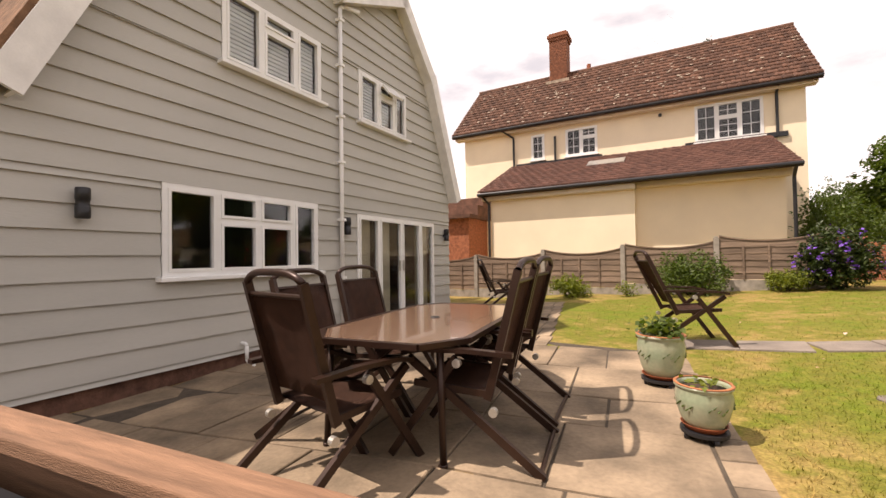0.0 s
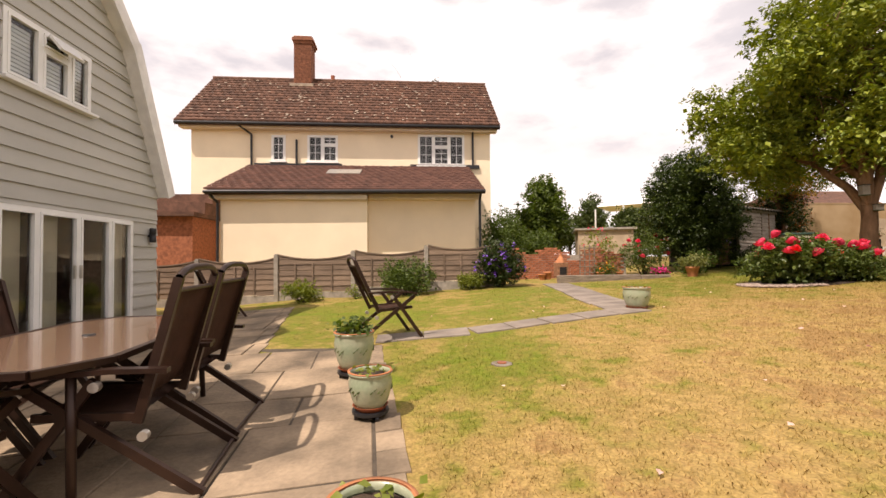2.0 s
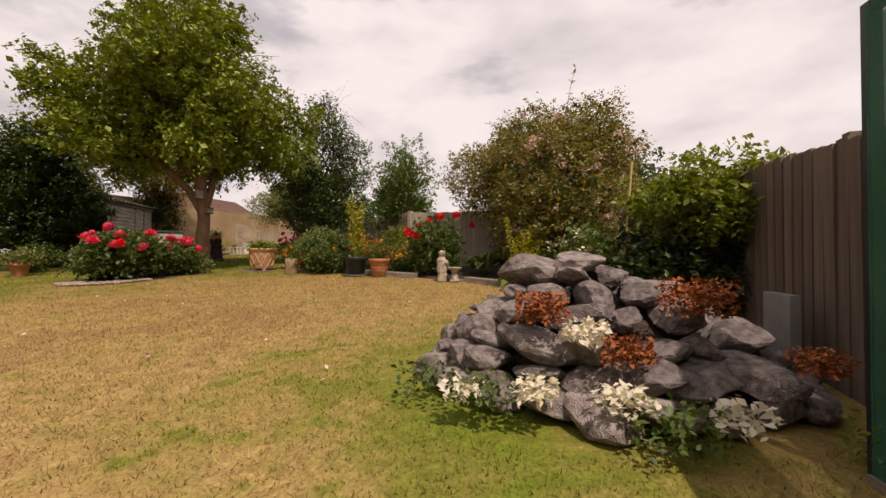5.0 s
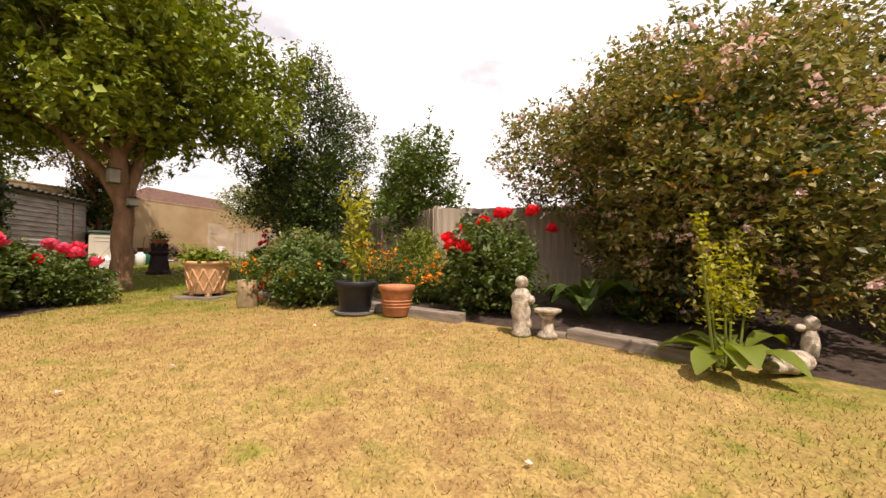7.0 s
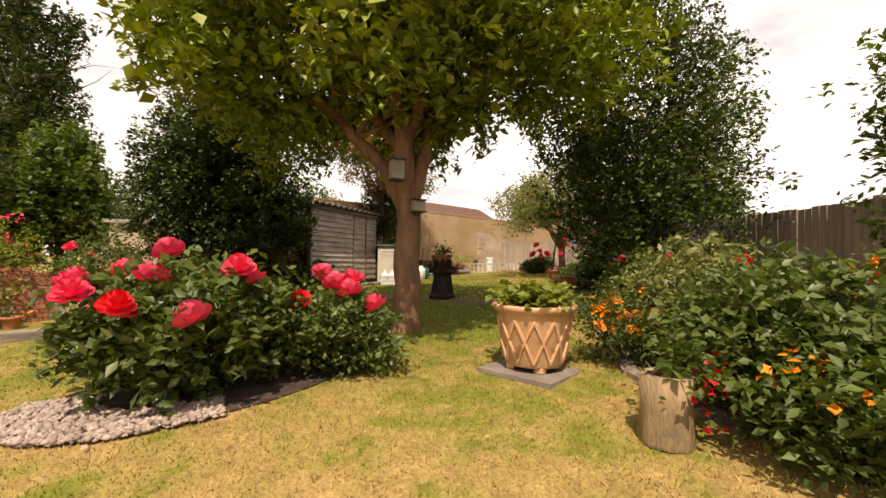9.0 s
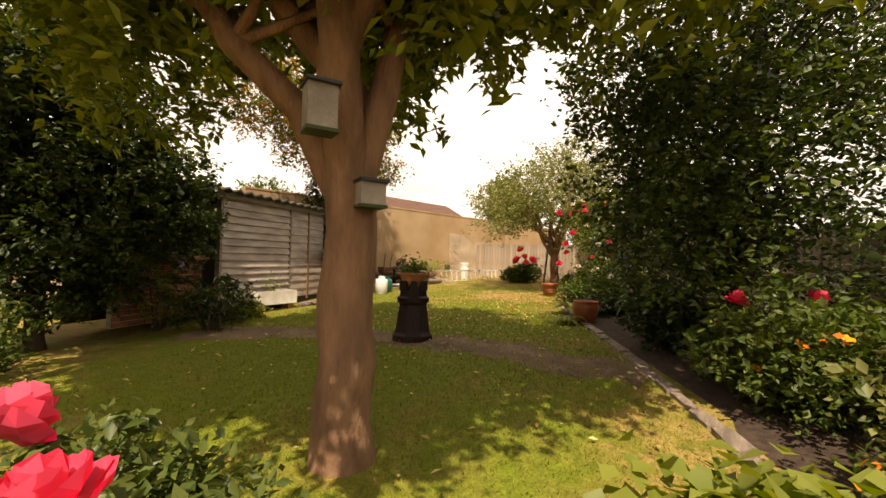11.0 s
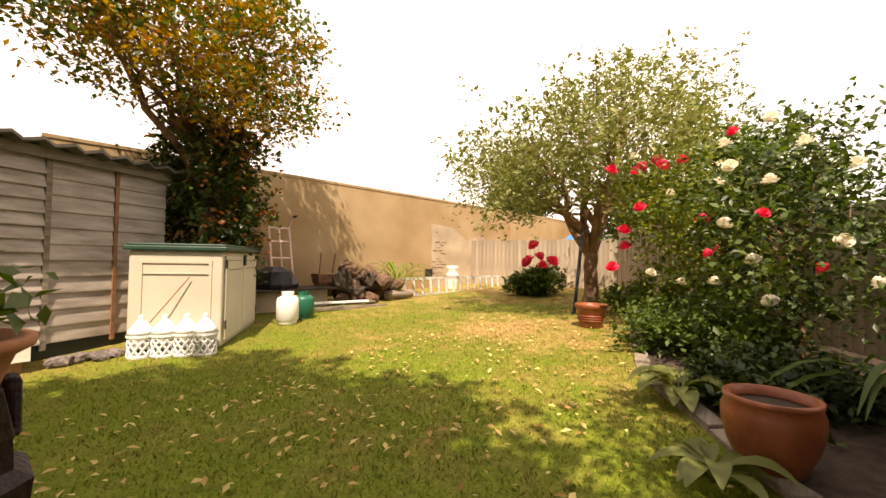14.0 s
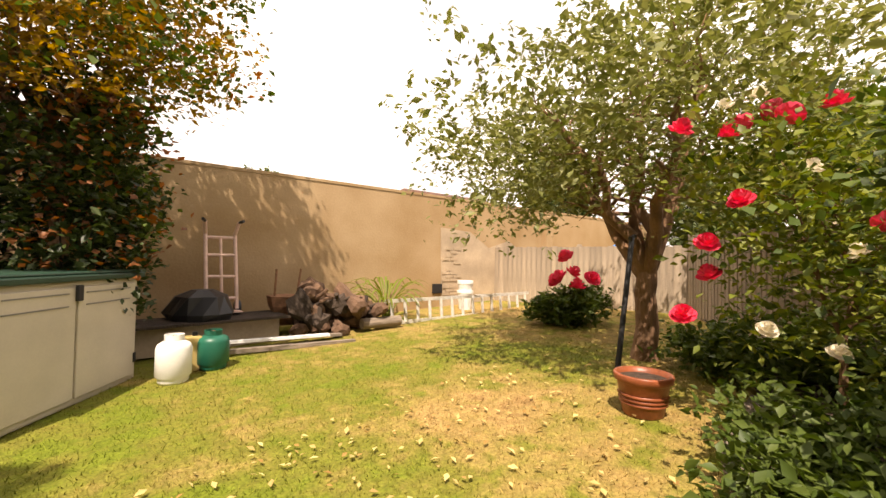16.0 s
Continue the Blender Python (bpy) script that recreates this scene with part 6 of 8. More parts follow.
def border_things():
    s = thing("timber_sleeper", on(6.0, 11.5), "weathered grey railway sleeper edging the lawn", "sleeper", "sleepers", rz=-2.5)
    part("beam", boxes(((0, -0.11, -0.03), (2.6, 0.11, 0.22)), bevel=0.015), "sleeper", s)
    part("beam", boxes(((2.63, -0.10, -0.03), (3.6, 0.11, 0.20)), bevel=0.015), "sleeper", s)
    b = thing("garden_stove", on(6.85, 13.05), "dark iron garden stove against the brick wall", "stove")
    part("body", boxes(((-0.2, -0.16, 0.06), (0.2, 0.16, 0.55)), bevel=0.02), "rust", b)
    part("hood", lathe([(0.2, 0.55), (0.13, 0.68), (0.06, 0.76), (0.05, 0.85)], 4), "terracotta", b)
    part("door", boxes(((-0.12, -0.175, 0.14), (0.12, -0.162, 0.4))), "black", b)
    t = thing("trellis", on(7.75, 12.95), "weathered wooden garden trellis", "trellis", rz=-5)
    for k in range(4):
        part("slat", boxes(((-0.26 + k * 0.17, -0.012, 0.02), (-0.225 + k * 0.17, 0.012, 1.12))), "sleeper", t)
    for k in range(5):
        part("rail", boxes(((-0.28, -0.03, 0.16 + k * 0.21), (0.31, -0.012, 0.195 + k * 0.21))), "sleeper", t)
    for x, y, r, h in ((6.35, 13.0, 0.14, 0.26), (6.1, 12.9, 0.12, 0.2), (8.1, 12.7, 0.13, 0.2), (10.0, 10.85, 0.18, 0.3), (8.75, 12.6, 0.11, 0.18)):
        p = thing("flower_pot", on(x, y), "small terracotta flower pot in the border", "pot", "small terracotta pots")
        part("pot", lathe([(r * 0.7, 0), (r * 0.95, h * 0.78), (r * 1.05, h * 0.8), (r * 1.07, h), (r * 0.92, h), (r * 0.88, h * 0.8)], 24, cap=False), "terracotta", p, smooth=True)
        part("soil", lathe([(0.001, h * 0.86), (r * 0.9, h * 0.85)], 20, cap=False), "soil", p)
    shrub("spiraea_bush", on(1.45, 11.3), "rounded mid-green shrub below the fence", 0.85, 0.95, "lf_mid", 0.065, 4200, 61)
    shrub("hebe_bush", on(3.25, 11.25), "small yellow-green shrub at the lawn edge", 0.42, 0.45, "lf_light", 0.05, 1800, 62)
    shrub("clematis_bush", on(4.1, 11.25), "dark green climber covered in violet flowers", 0.75, 1.3, "lf_dark", 0.075, 5200, 63, [("flowers", "fl_purple", 42, 8, 0.075, 0.035, 0.25)])
    shrub("broom_bush", on(-1.25, 11.2), "spiky light green plant by the fence", 0.55, 0.55, "lf_light", 0.11, 1400, 64, aspect=0.18)
    shrub("border_weeds", on(0.1, 11.5), "thin green weeds at the fence foot", 0.3, 0.35, "lf_light", 0.05, 300, 65)
    t = shrub("climbing_rose", on(9.9, 13.0), "climbing rose with red and pink blooms over the bricks", 0.9, 1.6, "lf_rose", 0.065, 3800, 66)
    blooms(t, scatter(14, 0.9, 0.8, 1.7, 5), "fl_pink", 1.7, 5)
    shrub("petunia_clump", on(9.75, 11.9), "bright magenta petunias in the border", 0.3, 0.26, "lf_mid", 0.05, 500, 67, [("flowers", "fl_magenta", 60, 5, 0.06, 0.03, 0.35)])
    shrub("silver_plant", on(10.0, 10.85, 0.28), "pale spreading plant in a terracotta pot", 0.4, 0.35, "lf_apple", 0.06, 900, 68)
    shrub("fuchsia_bush", on(10.8, 11.6), "leafy green border shrub beside the evergreen", 0.6, 0.7, "lf_mid", 0.06, 2200, 69)
    shrub("lavender_clump", on(8.4, 12.9), "low mixed flowers in the brick border", 0.5, 0.45, "lf_mid", 0.05, 1500, 70, [("flowers", "fl_orange", 12, 5, 0.05, 0.03, 0.4)])
    shrub("rambling_rose", on(8.6, 13.6), "straggling rose over the old brick wall", 0.7, 1.7, "lf_light", 0.06, 1600, 71, [("flowers", "fl_pink", 9, 8, 0.06, 0.04, 0.5)])
    shrub("bamboo_clump", on(14.3, 16.2), "tall dark bush behind the shed", 1.3, 3.0, "lf_dark", 0.1, 4200, 72)
    shrub("hedge_bush", on(5.7, 15.6), "green hedge behind the brick wall", 1.2, 2.7, "lf_mid", 0.09, 5200, 73)
    shrub("hedge_bush", on(7.3, 16.4), "green hedge behind the brick wall", 1.1, 1.9, "lf_mid", 0.09, 5600, 74)
    # pale outbuilding and canopy next door
    g = thing("outbuilding", (10.9, 19.4, 0.3), "pale block outbuilding beyond the garden", "outbuilding", kind="structure", rz=-25)
    part("wall", boxes(((0, 0, 0), (2.6, 3, 2.35))), "pale_patch", g)
    part("roof", boxes(((-0.15, -0.15, 2.35), (2.75, 3.15, 2.45))), "concrete", g)
    c = thing("canopy", (18.5, 26.1, 1.0), "white pitched garden canopy", "canopy")
    part("roof", lathe([(2.6, 3.75), (2.5, 3.85), (0.05, 4.85)], 4), "white", c)
    for sx in (-1, 1):
        for sy in (-1, 1):
            part("leg", boxes(((sx * 1.7 - 0.04, sy * 1.7 - 0.04, 0), (sx * 1.7 + 0.04, sy * 1.7 + 0.04, 3.8))), "white", c)
    r = thing("far_house", (34.1, 27.3, 1.3), "distant house roof beyond the wall", "house", kind="structure", rz=-5)
    part("wall", boxes(((-4, -3, -1.0), (4, 3, 3.2))), "brick", r)
    bm = bmesh.new()
    q = [bm.verts.new(p) for p in ((-4.5, -3.5, 3.2), (4.5, -3.5, 3.2), (4.5, 3.5, 3.2), (-4.5, 3.5, 3.2), (-2.2, 0, 5.1), (4.5, 0, 5.1))]
    for f in ((0, 1, 5, 4), (2, 3, 4, 5), (3, 0, 4), (1, 2, 5), (3, 2, 1, 0)):
        bm.faces.new([q[k] for k in f])
    part("roof", bm, "tile", r)


border_things()


# ---- rose bed and lawn pots ----
def pebble_bed():
    p = tagged(new("pebble_bed"), "oval bed of pale pebbles under the roses", "gravel bed", kind="structure")
    rng = np.random.default_rng(21)
    n = 2200
    a, d = rng.uniform(2.6, 4.5, n), np.sqrt(rng.uniform(0.35, 1, n))
    x, y = 9.85 + 1.35 * d * np.cos(a), 7.62 + 0.86 * d * np.sin(a)
    s = rng.uniform(0.012, 0.03, n)
    V, F = [], []
    octa = np.array([(1, 0, 0), (0, 1, 0), (-1, 0, 0), (0, -1, 0), (0, 0, 0.7), (0, 0, -0.7)])
    fo = np.array([(0, 1, 4), (1, 2, 4), (2, 3, 4), (3, 0, 4), (1, 0, 5), (2, 1, 5), (3, 2, 5), (0, 3, 5)])
    for i in range(n):
        r = rng.uniform(0, 3)
        c, sn = math.cos(r), math.sin(r)
        o = octa * np.array([s[i] * 1.3, s[i], s[i]])
        V.append(np.stack([o[:, 0] * c - o[:, 1] * sn + x[i], o[:, 0] * sn + o[:, 1] * c + y[i], o[:, 2] + gz(x[i], y[i]) + 0.02 + rng.uniform(0, 0.02)], 1))
        F.append(fo + 6 * i)
    o = part("pebbles", raw_mesh("pebbles", np.concatenate(V), np.concatenate(F)), "pebble", p)
    o["kind"] = "stuff"
    bm = bmesh.new()
    ring = [bm.verts.new((9.9 + 1.3 * math.cos(t), 7.62 + 0.82 * math.sin(t), gz(9.9 + 1.3 * math.cos(t), 7.7) + 0.012)) for t in [k * 0.2618 for k in range(24)]]
    bm.faces.new(ring)
    part("bed_soil", bm, "soil", p)


pebble_bed()
t = shrub("rose_bush", on(9.55, 7.52), "full rose bush laden with large red blooms", 0.92, 1.0, "lf_rose", 0.088, 6200, 81)
blooms(t, scatter(16, 0.8, 0.85, 1.15, 3), "fl_pink", 2.3, 3)
blooms(t, scatter(8, 0.9, 0.6, 1.05, 4), "fl_red", 2.0, 4)
t = shrub("rose_bush", on(10.62, 7.22), "lower rose bush with glossy leaves and crimson blooms", 0.75, 0.74, "lf_rose", 0.06, 6200, 82)
blooms(t, scatter(6, 0.6, 0.7, 0.9, 6), "fl_pink", 2.2, 6)


def lattice_pot():
    p = thing("planter", on(11.65, 5.69), "large pale terracotta planter with basket-weave relief", "pot")
    r, h = 0.335, 0.54
    part("base_slab", boxes(((-0.34, -0.34, -0.02), (0.34, 0.34, 0.015))), "path", p)
    for k in range(4):
        a = k * math.pi / 2 + 0.8
        part("foot", boxes(((r * 0.55 * math.cos(a) - 0.04, r * 0.55 * math.sin(a) - 0.04, 0.015), (r * 0.55 * math.cos(a) + 0.04, r * 0.55 * math.sin(a) + 0.04, 0.07)), bevel=0.01), "terracotta_pale", p)
    part("pot", lathe([(r * 0.68, 0.06), (r * 0.72, 0.08), (r * 0.92, h - 0.06), (r * 0.93, h - 0.05), (r * 1.02, h - 0.03), (r * 1.06, h), (r * 1.05, h + 0.02), (r * 0.92, h + 0.02), (r * 0.85, h - 0.1)], 40, cap=False), "terracotta_pale", p, smooth=True)
    bm = bmesh.new()
    for k in range(12):
        for sgn in (-1, 1):
            a0 = k * 2 * math.pi / 12
            prev = None
            for j in range(5):
                z = 0.10 + (h - 0.2) * j / 4
                rr = r * (0.725 + 0.195 * (z - 0.08) / (h - 0.14)) + 0.006
                a = a0 + sgn * j * 0.131
                q = (rr * math.cos(a), rr * math.sin(a), z)
                if prev:
                    rod(bm, prev, q, 0.013, 0.013, 5)
                prev = q
    part("weave", bm, "terracotta_pale", p)
    part("soil", lathe([(0.001, h - 0.06), (r * 0.9, h - 0.07)], 24, cap=False), "soil", p)
    rng = np.random.default_rng(5)
    pts = rng.normal(size=(900, 3)) * np.array([0.15, 0.15, 0.05]) + np.array([0, 0, h + 0.08])
    part("plant", leaf_mesh("plant", pts, 0.075, rng, 0.8, 1.2), "lf_light", p)


lattice_pot()


def ringed_pot(at, r, h, material, label, rings=2, name="flower_pot"):
    p = thing(name, at, label, "pot")
    part("pot", lathe([(r * 0.68, 0), (r * 0.72, 0.01), (r * 0.92, h * 0.78), (r * 0.95, h * 0.80), (r * 1.03, h * 0.83), (r * 1.06, h * 0.97), (r * 1.03, h), (r * 0.93, h), (r * 0.88, h * 0.82)], 36, cap=False), material, p, smooth=True)
    for k in range(rings):
        z = h * (0.30 + 0.10 * k)
        rr = r * (0.72 + 0.2 * z / (h * 0.78))
        part("ring", lathe([(rr, z - 0.012), (rr + 0.012, z), (rr, z + 0.012)], 36, cap=False), material, p, smooth=True)
    part("soil", lathe([(0.001, h * 0.88), (r * 0.92, h * 0.87)], 24, cap=False), "soil", p)
    return p


# ---- south border ----
EDGE = [(8.5, -1.7), (9.32, -0.52), (9.94, 0.38), (10.4, 1.5), (11.0, 2.9), (11.3, 4.2), (11.95, 5.05), (13.7, 6.05), (15.1, 6.85), (17.0, 8.05), (18.2, 8.8), (19.7, 9.25), (21.0, 9.3), (24.4, 10.4)]
FENCE_LINE = [(8.9, -2.8), (13.1, -3.1), (13.1, 0.0), (13.1, 1.2), (13.1, 2.2), (13.6, 2.7), (14.4, 3.2), (15.2, 3.8), (16.3, 4.6), (18.2, 5.9), (19.5, 6.9), (21.0, 8.0), (22.5, 9.0), (24.9, 10.7)]


def soil_bed():
    bm = bmesh.new()
    rows = []
    for (x0, y0), (x1, y1) in zip(EDGE, FENCE_LINE):
        rows.append([bm.verts.new((x0 + (x1 - x0) * k / 4, y0 + (y1 - y0) * k / 4, gz(x0 + (x1 - x0) * k / 4, 0) + (0.03 if k else -0.01))) for k in range(5)])
    for p, q in zip(rows, rows[1:]):
        for k in range(4):
            bm.faces.new((p[k], p[k + 1], q[k + 1], q[k]))
    bmesh.ops.recalc_face_normals(bm, faces=bm.faces)
    tagged(part("border_soil", bm, "soil"), "dark soil of the planted border", "flower bed", kind="structure")
    for (a, b), w, h in (((EDGE[3], EDGE[4]), 0.2, 0.11), ((EDGE[1], EDGE[2]), 0.2, 0.10), ((EDGE[2], (10.12, 0.9)), 0.12, 0.05)):
        d = Vector((b[0] - a[0], b[1] - a[1]))
        s = thing("timber_sleeper", on(*a), "weathered timber sleeper edging the flower bed", "sleeper", "sleepers", rz=math.degrees(math.atan2(d.y, d.x)))
        part("beam", boxes(((0, -w, -0.06), (d.length, 0.0, h)), bevel=0.012), "sleeper", s).rotation_euler.y = -math.asin(0.066 * d.x / d.length)
    # brick and stone edging further on
    e = thing("bed_edging", (0, 0, 0), "row of flat edging stones along the border", "edging", kind="structure")
    rng = random.Random(3)
    for (x0, y0), (x1, y1) in zip(EDGE[5:12], EDGE[6:13]):
        d = Vector((x1 - x0, y1 - y0))
        n = round(d.length / 0.33)
        for i in range(n):
            a, b = Vector((x0, y0)) + d * (i / n + 0.01), Vector((x0, y0)) + d * ((i + 1) / n - 0.01)
            s = Vector((d.y, -d.x)).normalized() * 0.11
            k = lambda: Vector((rng.uniform(-0.02, 0.02), rng.uniform(-0.02, 0.02)))
            part("stone", quad_slab([tuple(v) for v in (a + k(), a + s + k(), b + s + k(), b + k())], 0.03 + rng.uniform(-0.015, 0.015), 0.08), "sleeper", e)


soil_bed()
shrub("border_shrub", on(11.75, 4.02), "dense green shrub with small crimson flowers", 0.8, 0.95, "lf_rose", 0.07, 6200, 91, [("flowers", "fl_red", 16, 6, 0.05, 0.03, 0.2)])
shrub("border_shrub", on(12.9, 4.75), "grey-green leafy border shrub", 0.8, 1.05, "lf_apple", 0.06, 4600, 92)
for i, (x, y, r, h) in enumerate(((12.0, 2.75, 0.55, 0.72), (12.1, 1.9, 0.5, 0.7), (12.3, 5.1, 0.5, 0.62), (12.7, 3.4, 0.6, 0.9), (11.6, 2.1, 0.4, 0.55))):
    shrub("marigold_clump", on(x, y), "loose clump of orange daisy-like flowers", r, h, "lf_light" if i % 2 else "lf_mid", 0.05, 2200, 100 + i, [("flowers", "fl_orange", 60, 6, 0.045, 0.018, 0.5)], "flowers", 0.35, group="orange flower clumps")
shrub("border_shrub", on(14.2, 5.3), "tangled green perennials with orange flowers", 0.7, 0.8, "lf_mid", 0.06, 3200, 111, [("flowers", "fl_orange", 30, 6, 0.05, 0.02, 0.4)])
shrub("foxglove_clump", on(12.75, 2.5), "upright light green leafy perennials", 0.5, 1.15, "lf_light", 0.11, 1500, 112, aspect=0.2)
t = shrub("rose_bush", on(11.05, 1.15), "tall rose bush with large scarlet blooms at the fence", 0.72, 1.15, "lf_rose", 0.07, 5600, 113)
blooms(t, [(-0.42, 0.45, 0.82), (-0.36, 0.52, 0.90), (-0.25, 0.42, 0.86), (-0.5, 0.3, 0.80), (0.1, -0.1, 1.25), (-0.1, -0.5, 1.25), (0.3, -0.75, 1.05), (-0.1, 0.1, 1.12), (0.2, 0.4, 1.05), (-0.3, -0.2, 1.2)], "fl_red", 1.9, 7)
ringed_pot(on(10.70, 2.29, 0.01), 0.215, 0.37, "terracotta", "orange terracotta pot standing on the sleeper", 3)
shrub("border_shrub", on(11.15, 3.75), "bushy green perennials at the lawn edge by the black pot", 0.5, 0.62, "lf_mid", 0.055, 2600, 118, [("flowers", "fl_orange", 16, 6, 0.045, 0.02, 0.5)])
bp = ringed_pot(on(10.77, 2.85, 0.01), 0.25, 0.40, "black_plastic", "round black plastic pot with a tall yellow-green plant", 0)
part("saucer", lathe([(0.2, -0.005), (0.25, 0.0), (0.26, 0.03), (0.24, 0.03), (0.2, 0.01)], 28), "grey_board", bp)
rng_b = np.random.default_rng(77)
bm_b = bmesh.new()
leafp = []
for k in range(9):
    a, l = k * 0.7, 0.9 + 0.12 * (k % 5)
    tip = Vector((0.13 * math.cos(a), 0.13 * math.sin(a), 0.38 + l))
    rod(bm_b, (0.04 * math.cos(a), 0.04 * math.sin(a), 0.36), tip, 0.008, 0.003, 6)
    for j in range(60):
        f = rng_b.uniform(0.25, 1.0)
        leafp.append(np.array([0.04 * math.cos(a), 0.04 * math.sin(a), 0.36]) * (1 - f) + np.array(tip) * f + rng_b.normal(size=3) * 0.05)
part("stem", bm_b, "lf_light", bp)
part("foliage", leaf_mesh("foliage", np.array(leafp), 0.09, rng_b, 0.35, 0.6), "lf_yellow", bp)


def log_planter(at):
    p = thing("log_planter", at, "hollow log planter with crimson flowers", "planter")
    part("log", lathe([(0.135, 0), (0.14, 0.02), (0.13, 0.2), (0.135, 0.36), (0.11, 0.37), (0.10, 0.32)], 18, 0.12, cap=False), "log_pale", p, smooth=True)
    part("soil", lathe([(0.001, 0.36), (0.11, 0.355)], 14, cap=False), "soil", p)
    rng = np.random.default_rng(6)
    part("plant", leaf_mesh("plant", rng.normal(size=(260, 3)) * 0.10 + np.array([0.05, -0.08, 0.44]), 0.06, rng, 0.6), "lf_mid", p)
    part("flowers", leaf_mesh("flowers", rng.normal(size=(70, 3)) * np.array([0.08, 0.08, 0.09]) + np.array([0.12, -0.16, 0.30]), 0.05, rng, 0.8), "fl_red", p)


log_planter(on(10.98, 4.5))


def cherub(at, rz):
    """Cast-stone garden figure of a standing child beside a pedestal bowl, one plain mesh."""
    bm = lathe([(0.09, 0), (0.10, 0.02), (0.085, 0.08), (0.075, 0.14), (0.095, 0.24), (0.085, 0.32), (0.10, 0.40), (0.06, 0.46), (0.04, 0.475)], 14, 0.25)
    for c, r in (((0, 0, 0.53), 0.068), ((0.07, -0.06, 0.36), 0.05), ((-0.09, -0.02, 0.36), 0.045), ((0.12, -0.1, 0.30), 0.035), ((0.05, -0.04, 0.1), 0.06), ((-0.05, -0.03, 0.12), 0.06)):
        bmesh.ops.create_icosphere(bm, subdivisions=2, radius=r, matrix=Matrix.Translation(c))
    o = part("garden_statue", bm, "stone_statue", smooth=True)
    o.matrix_world = pose(*at, 0, 0, rz)
    tagged(o, "weathered cast-stone cherub figure on the bed edge", "statue")


cherub(on(10.0, 0.80, 0.0), 60)
b = thing("bird_bath", on(9.97, 0.55, 0.0), "small cast-stone pedestal bowl", "bird bath")
part("pedestal", lathe([(0.10, 0), (0.10, 0.03), (0.06, 0.08), (0.055, 0.18), (0.08, 0.22)], 16), "stone_statue", b, smooth=True)
part("bowl", lathe([(0.07, 0.22), (0.125, 0.25), (0.135, 0.275), (0.12, 0.28), (0.05, 0.25)], 20), "stone_statue", b, smooth=True)
bm = bmesh.new()
for c, r, s in (((0, 0, 0.09), 0.11, (2.0, 0.9, 0.8)), ((0.2, 0.0, 0.2), 0.075, (0.8, 0.8, 1.8)), ((0.21, 0, 0.36), 0.055, (1, 1, 1.1)), ((0.12, 0.02, 0.33), 0.03, (1.6, 1, 1)), ((-0.18, 0, 0.07), 0.07, (1.8, 0.9, 0.7))):
    bmesh.ops.create_icosphere(bm, subdivisions=2, radius=r, matrix=Matrix.Translation(c) @ Matrix.Diagonal((*s, 1)))
o = part("garden_statue", bm, "stone_statue", smooth=True)
o.matrix_world = pose(*on(9.2, -1.12), 0, 0, -60)
tagged(o, "pale reclining cast-stone figure on the lawn edge", "statue")


def broad_leaves(name, at, label, n, size, height, material, seed, spread=0.25, aspect=0.55, category="plant", droop=0.35):
    """Large leaves on arching stalks, each one a curved blade."""
    t = thing(name, at, label, category)
    rng = random.Random(seed)
    for k in range(n):
        a = k * 2.4 + rng.uniform(-0.3, 0.3)
        L = size * rng.uniform(0.75, 1.2)
        h = height * rng.uniform(0.6, 1.1)
        bm = bmesh.new()
        d, s = Vector((math.cos(a), math.sin(a), 0)), Vector((-math.sin(a), math.cos(a), 0))
        p0 = d * spread * rng.uniform(0.2, 0.8) + Vector((0, 0, h * 0.55))
        rows = []
        for j in range(6):
            f = j / 5
            w = L * aspect * 0.5 * math.sin(math.pi * min(0.98, 0.06 + f * 0.92)) ** 0.8
            c = p0 + d * L * f + Vector((0, 0, h * 0.45 * math.sin(f * 2.0) - droop * L * f * f))
            rows.append([bm.verts.new(c - s * w + Vector((0, 0, w * 0.3))), bm.verts.new(c), bm.verts.new(c + s * w + Vector((0, 0, w * 0.3)))])
        for p, q in zip(rows, rows[1:]):
            for i in range(2):
                bm.faces.new((p[i], p[i + 1], q[i + 1], q[i]))
        rod(bm, (0, 0, -0.02), p0, 0.008, 0.005, 5)
        part("leaf", bm, material, t, smooth=True)
    return t


broad_leaves("rhubarb_plant", on(10.85, 0.05), "broad-leaved green plant behind the statue", 16, 0.42, 0.5, "lf_mid", 31)
shrub("montbretia_clump", on(10.9, -0.55), "low plants with vivid orange flowers", 0.45, 0.5, "lf_mid", 0.07, 1500, 121, [("flowers", "fl_orange", 14, 8, 0.05, 0.03, 0.5)], "flowers", 0.3)
t = broad_leaves("mullein_plant", on(9.25, -0.70), "tall yellowing mullein with broad basal leaves", 14, 0.36, 0.28, "lf_light", 32)
rng_m = np.random.default_rng(33)
for x, y, h in ((0.0, 0.0, 0.95), (0.13, -0.12, 1.05), (-0.22, 0.28, 1.15), (0.22, -0.3, 0.85), (0.05, 0.1, 0.75)):
    bmm = bmesh.new()
    rod(bmm, (x * 0.4, y * 0.4, 0), (x, y, h), 0.012, 0.006, 6)
    part("stalk", bmm, "lf_light", t)
    f = rng_m.uniform(0.45, 1.0, 220)[:, None]
    part("flower_spike", leaf_mesh("flower_spike", np.array([x, y, h]) * f + rng_m.normal(size=(220, 3)) * np.array([0.045, 0.045, 0.02]) * (1.6 if h < 1 else 0.6), 0.045, rng_m, 0.6), "lf_yellow", t)["kind"] = "stuff"
pl = thing("wall_plaque", (13.075, 1.62, 2.03), "small dark framed picture hung on the fence", "plaque", rz=-88.7)
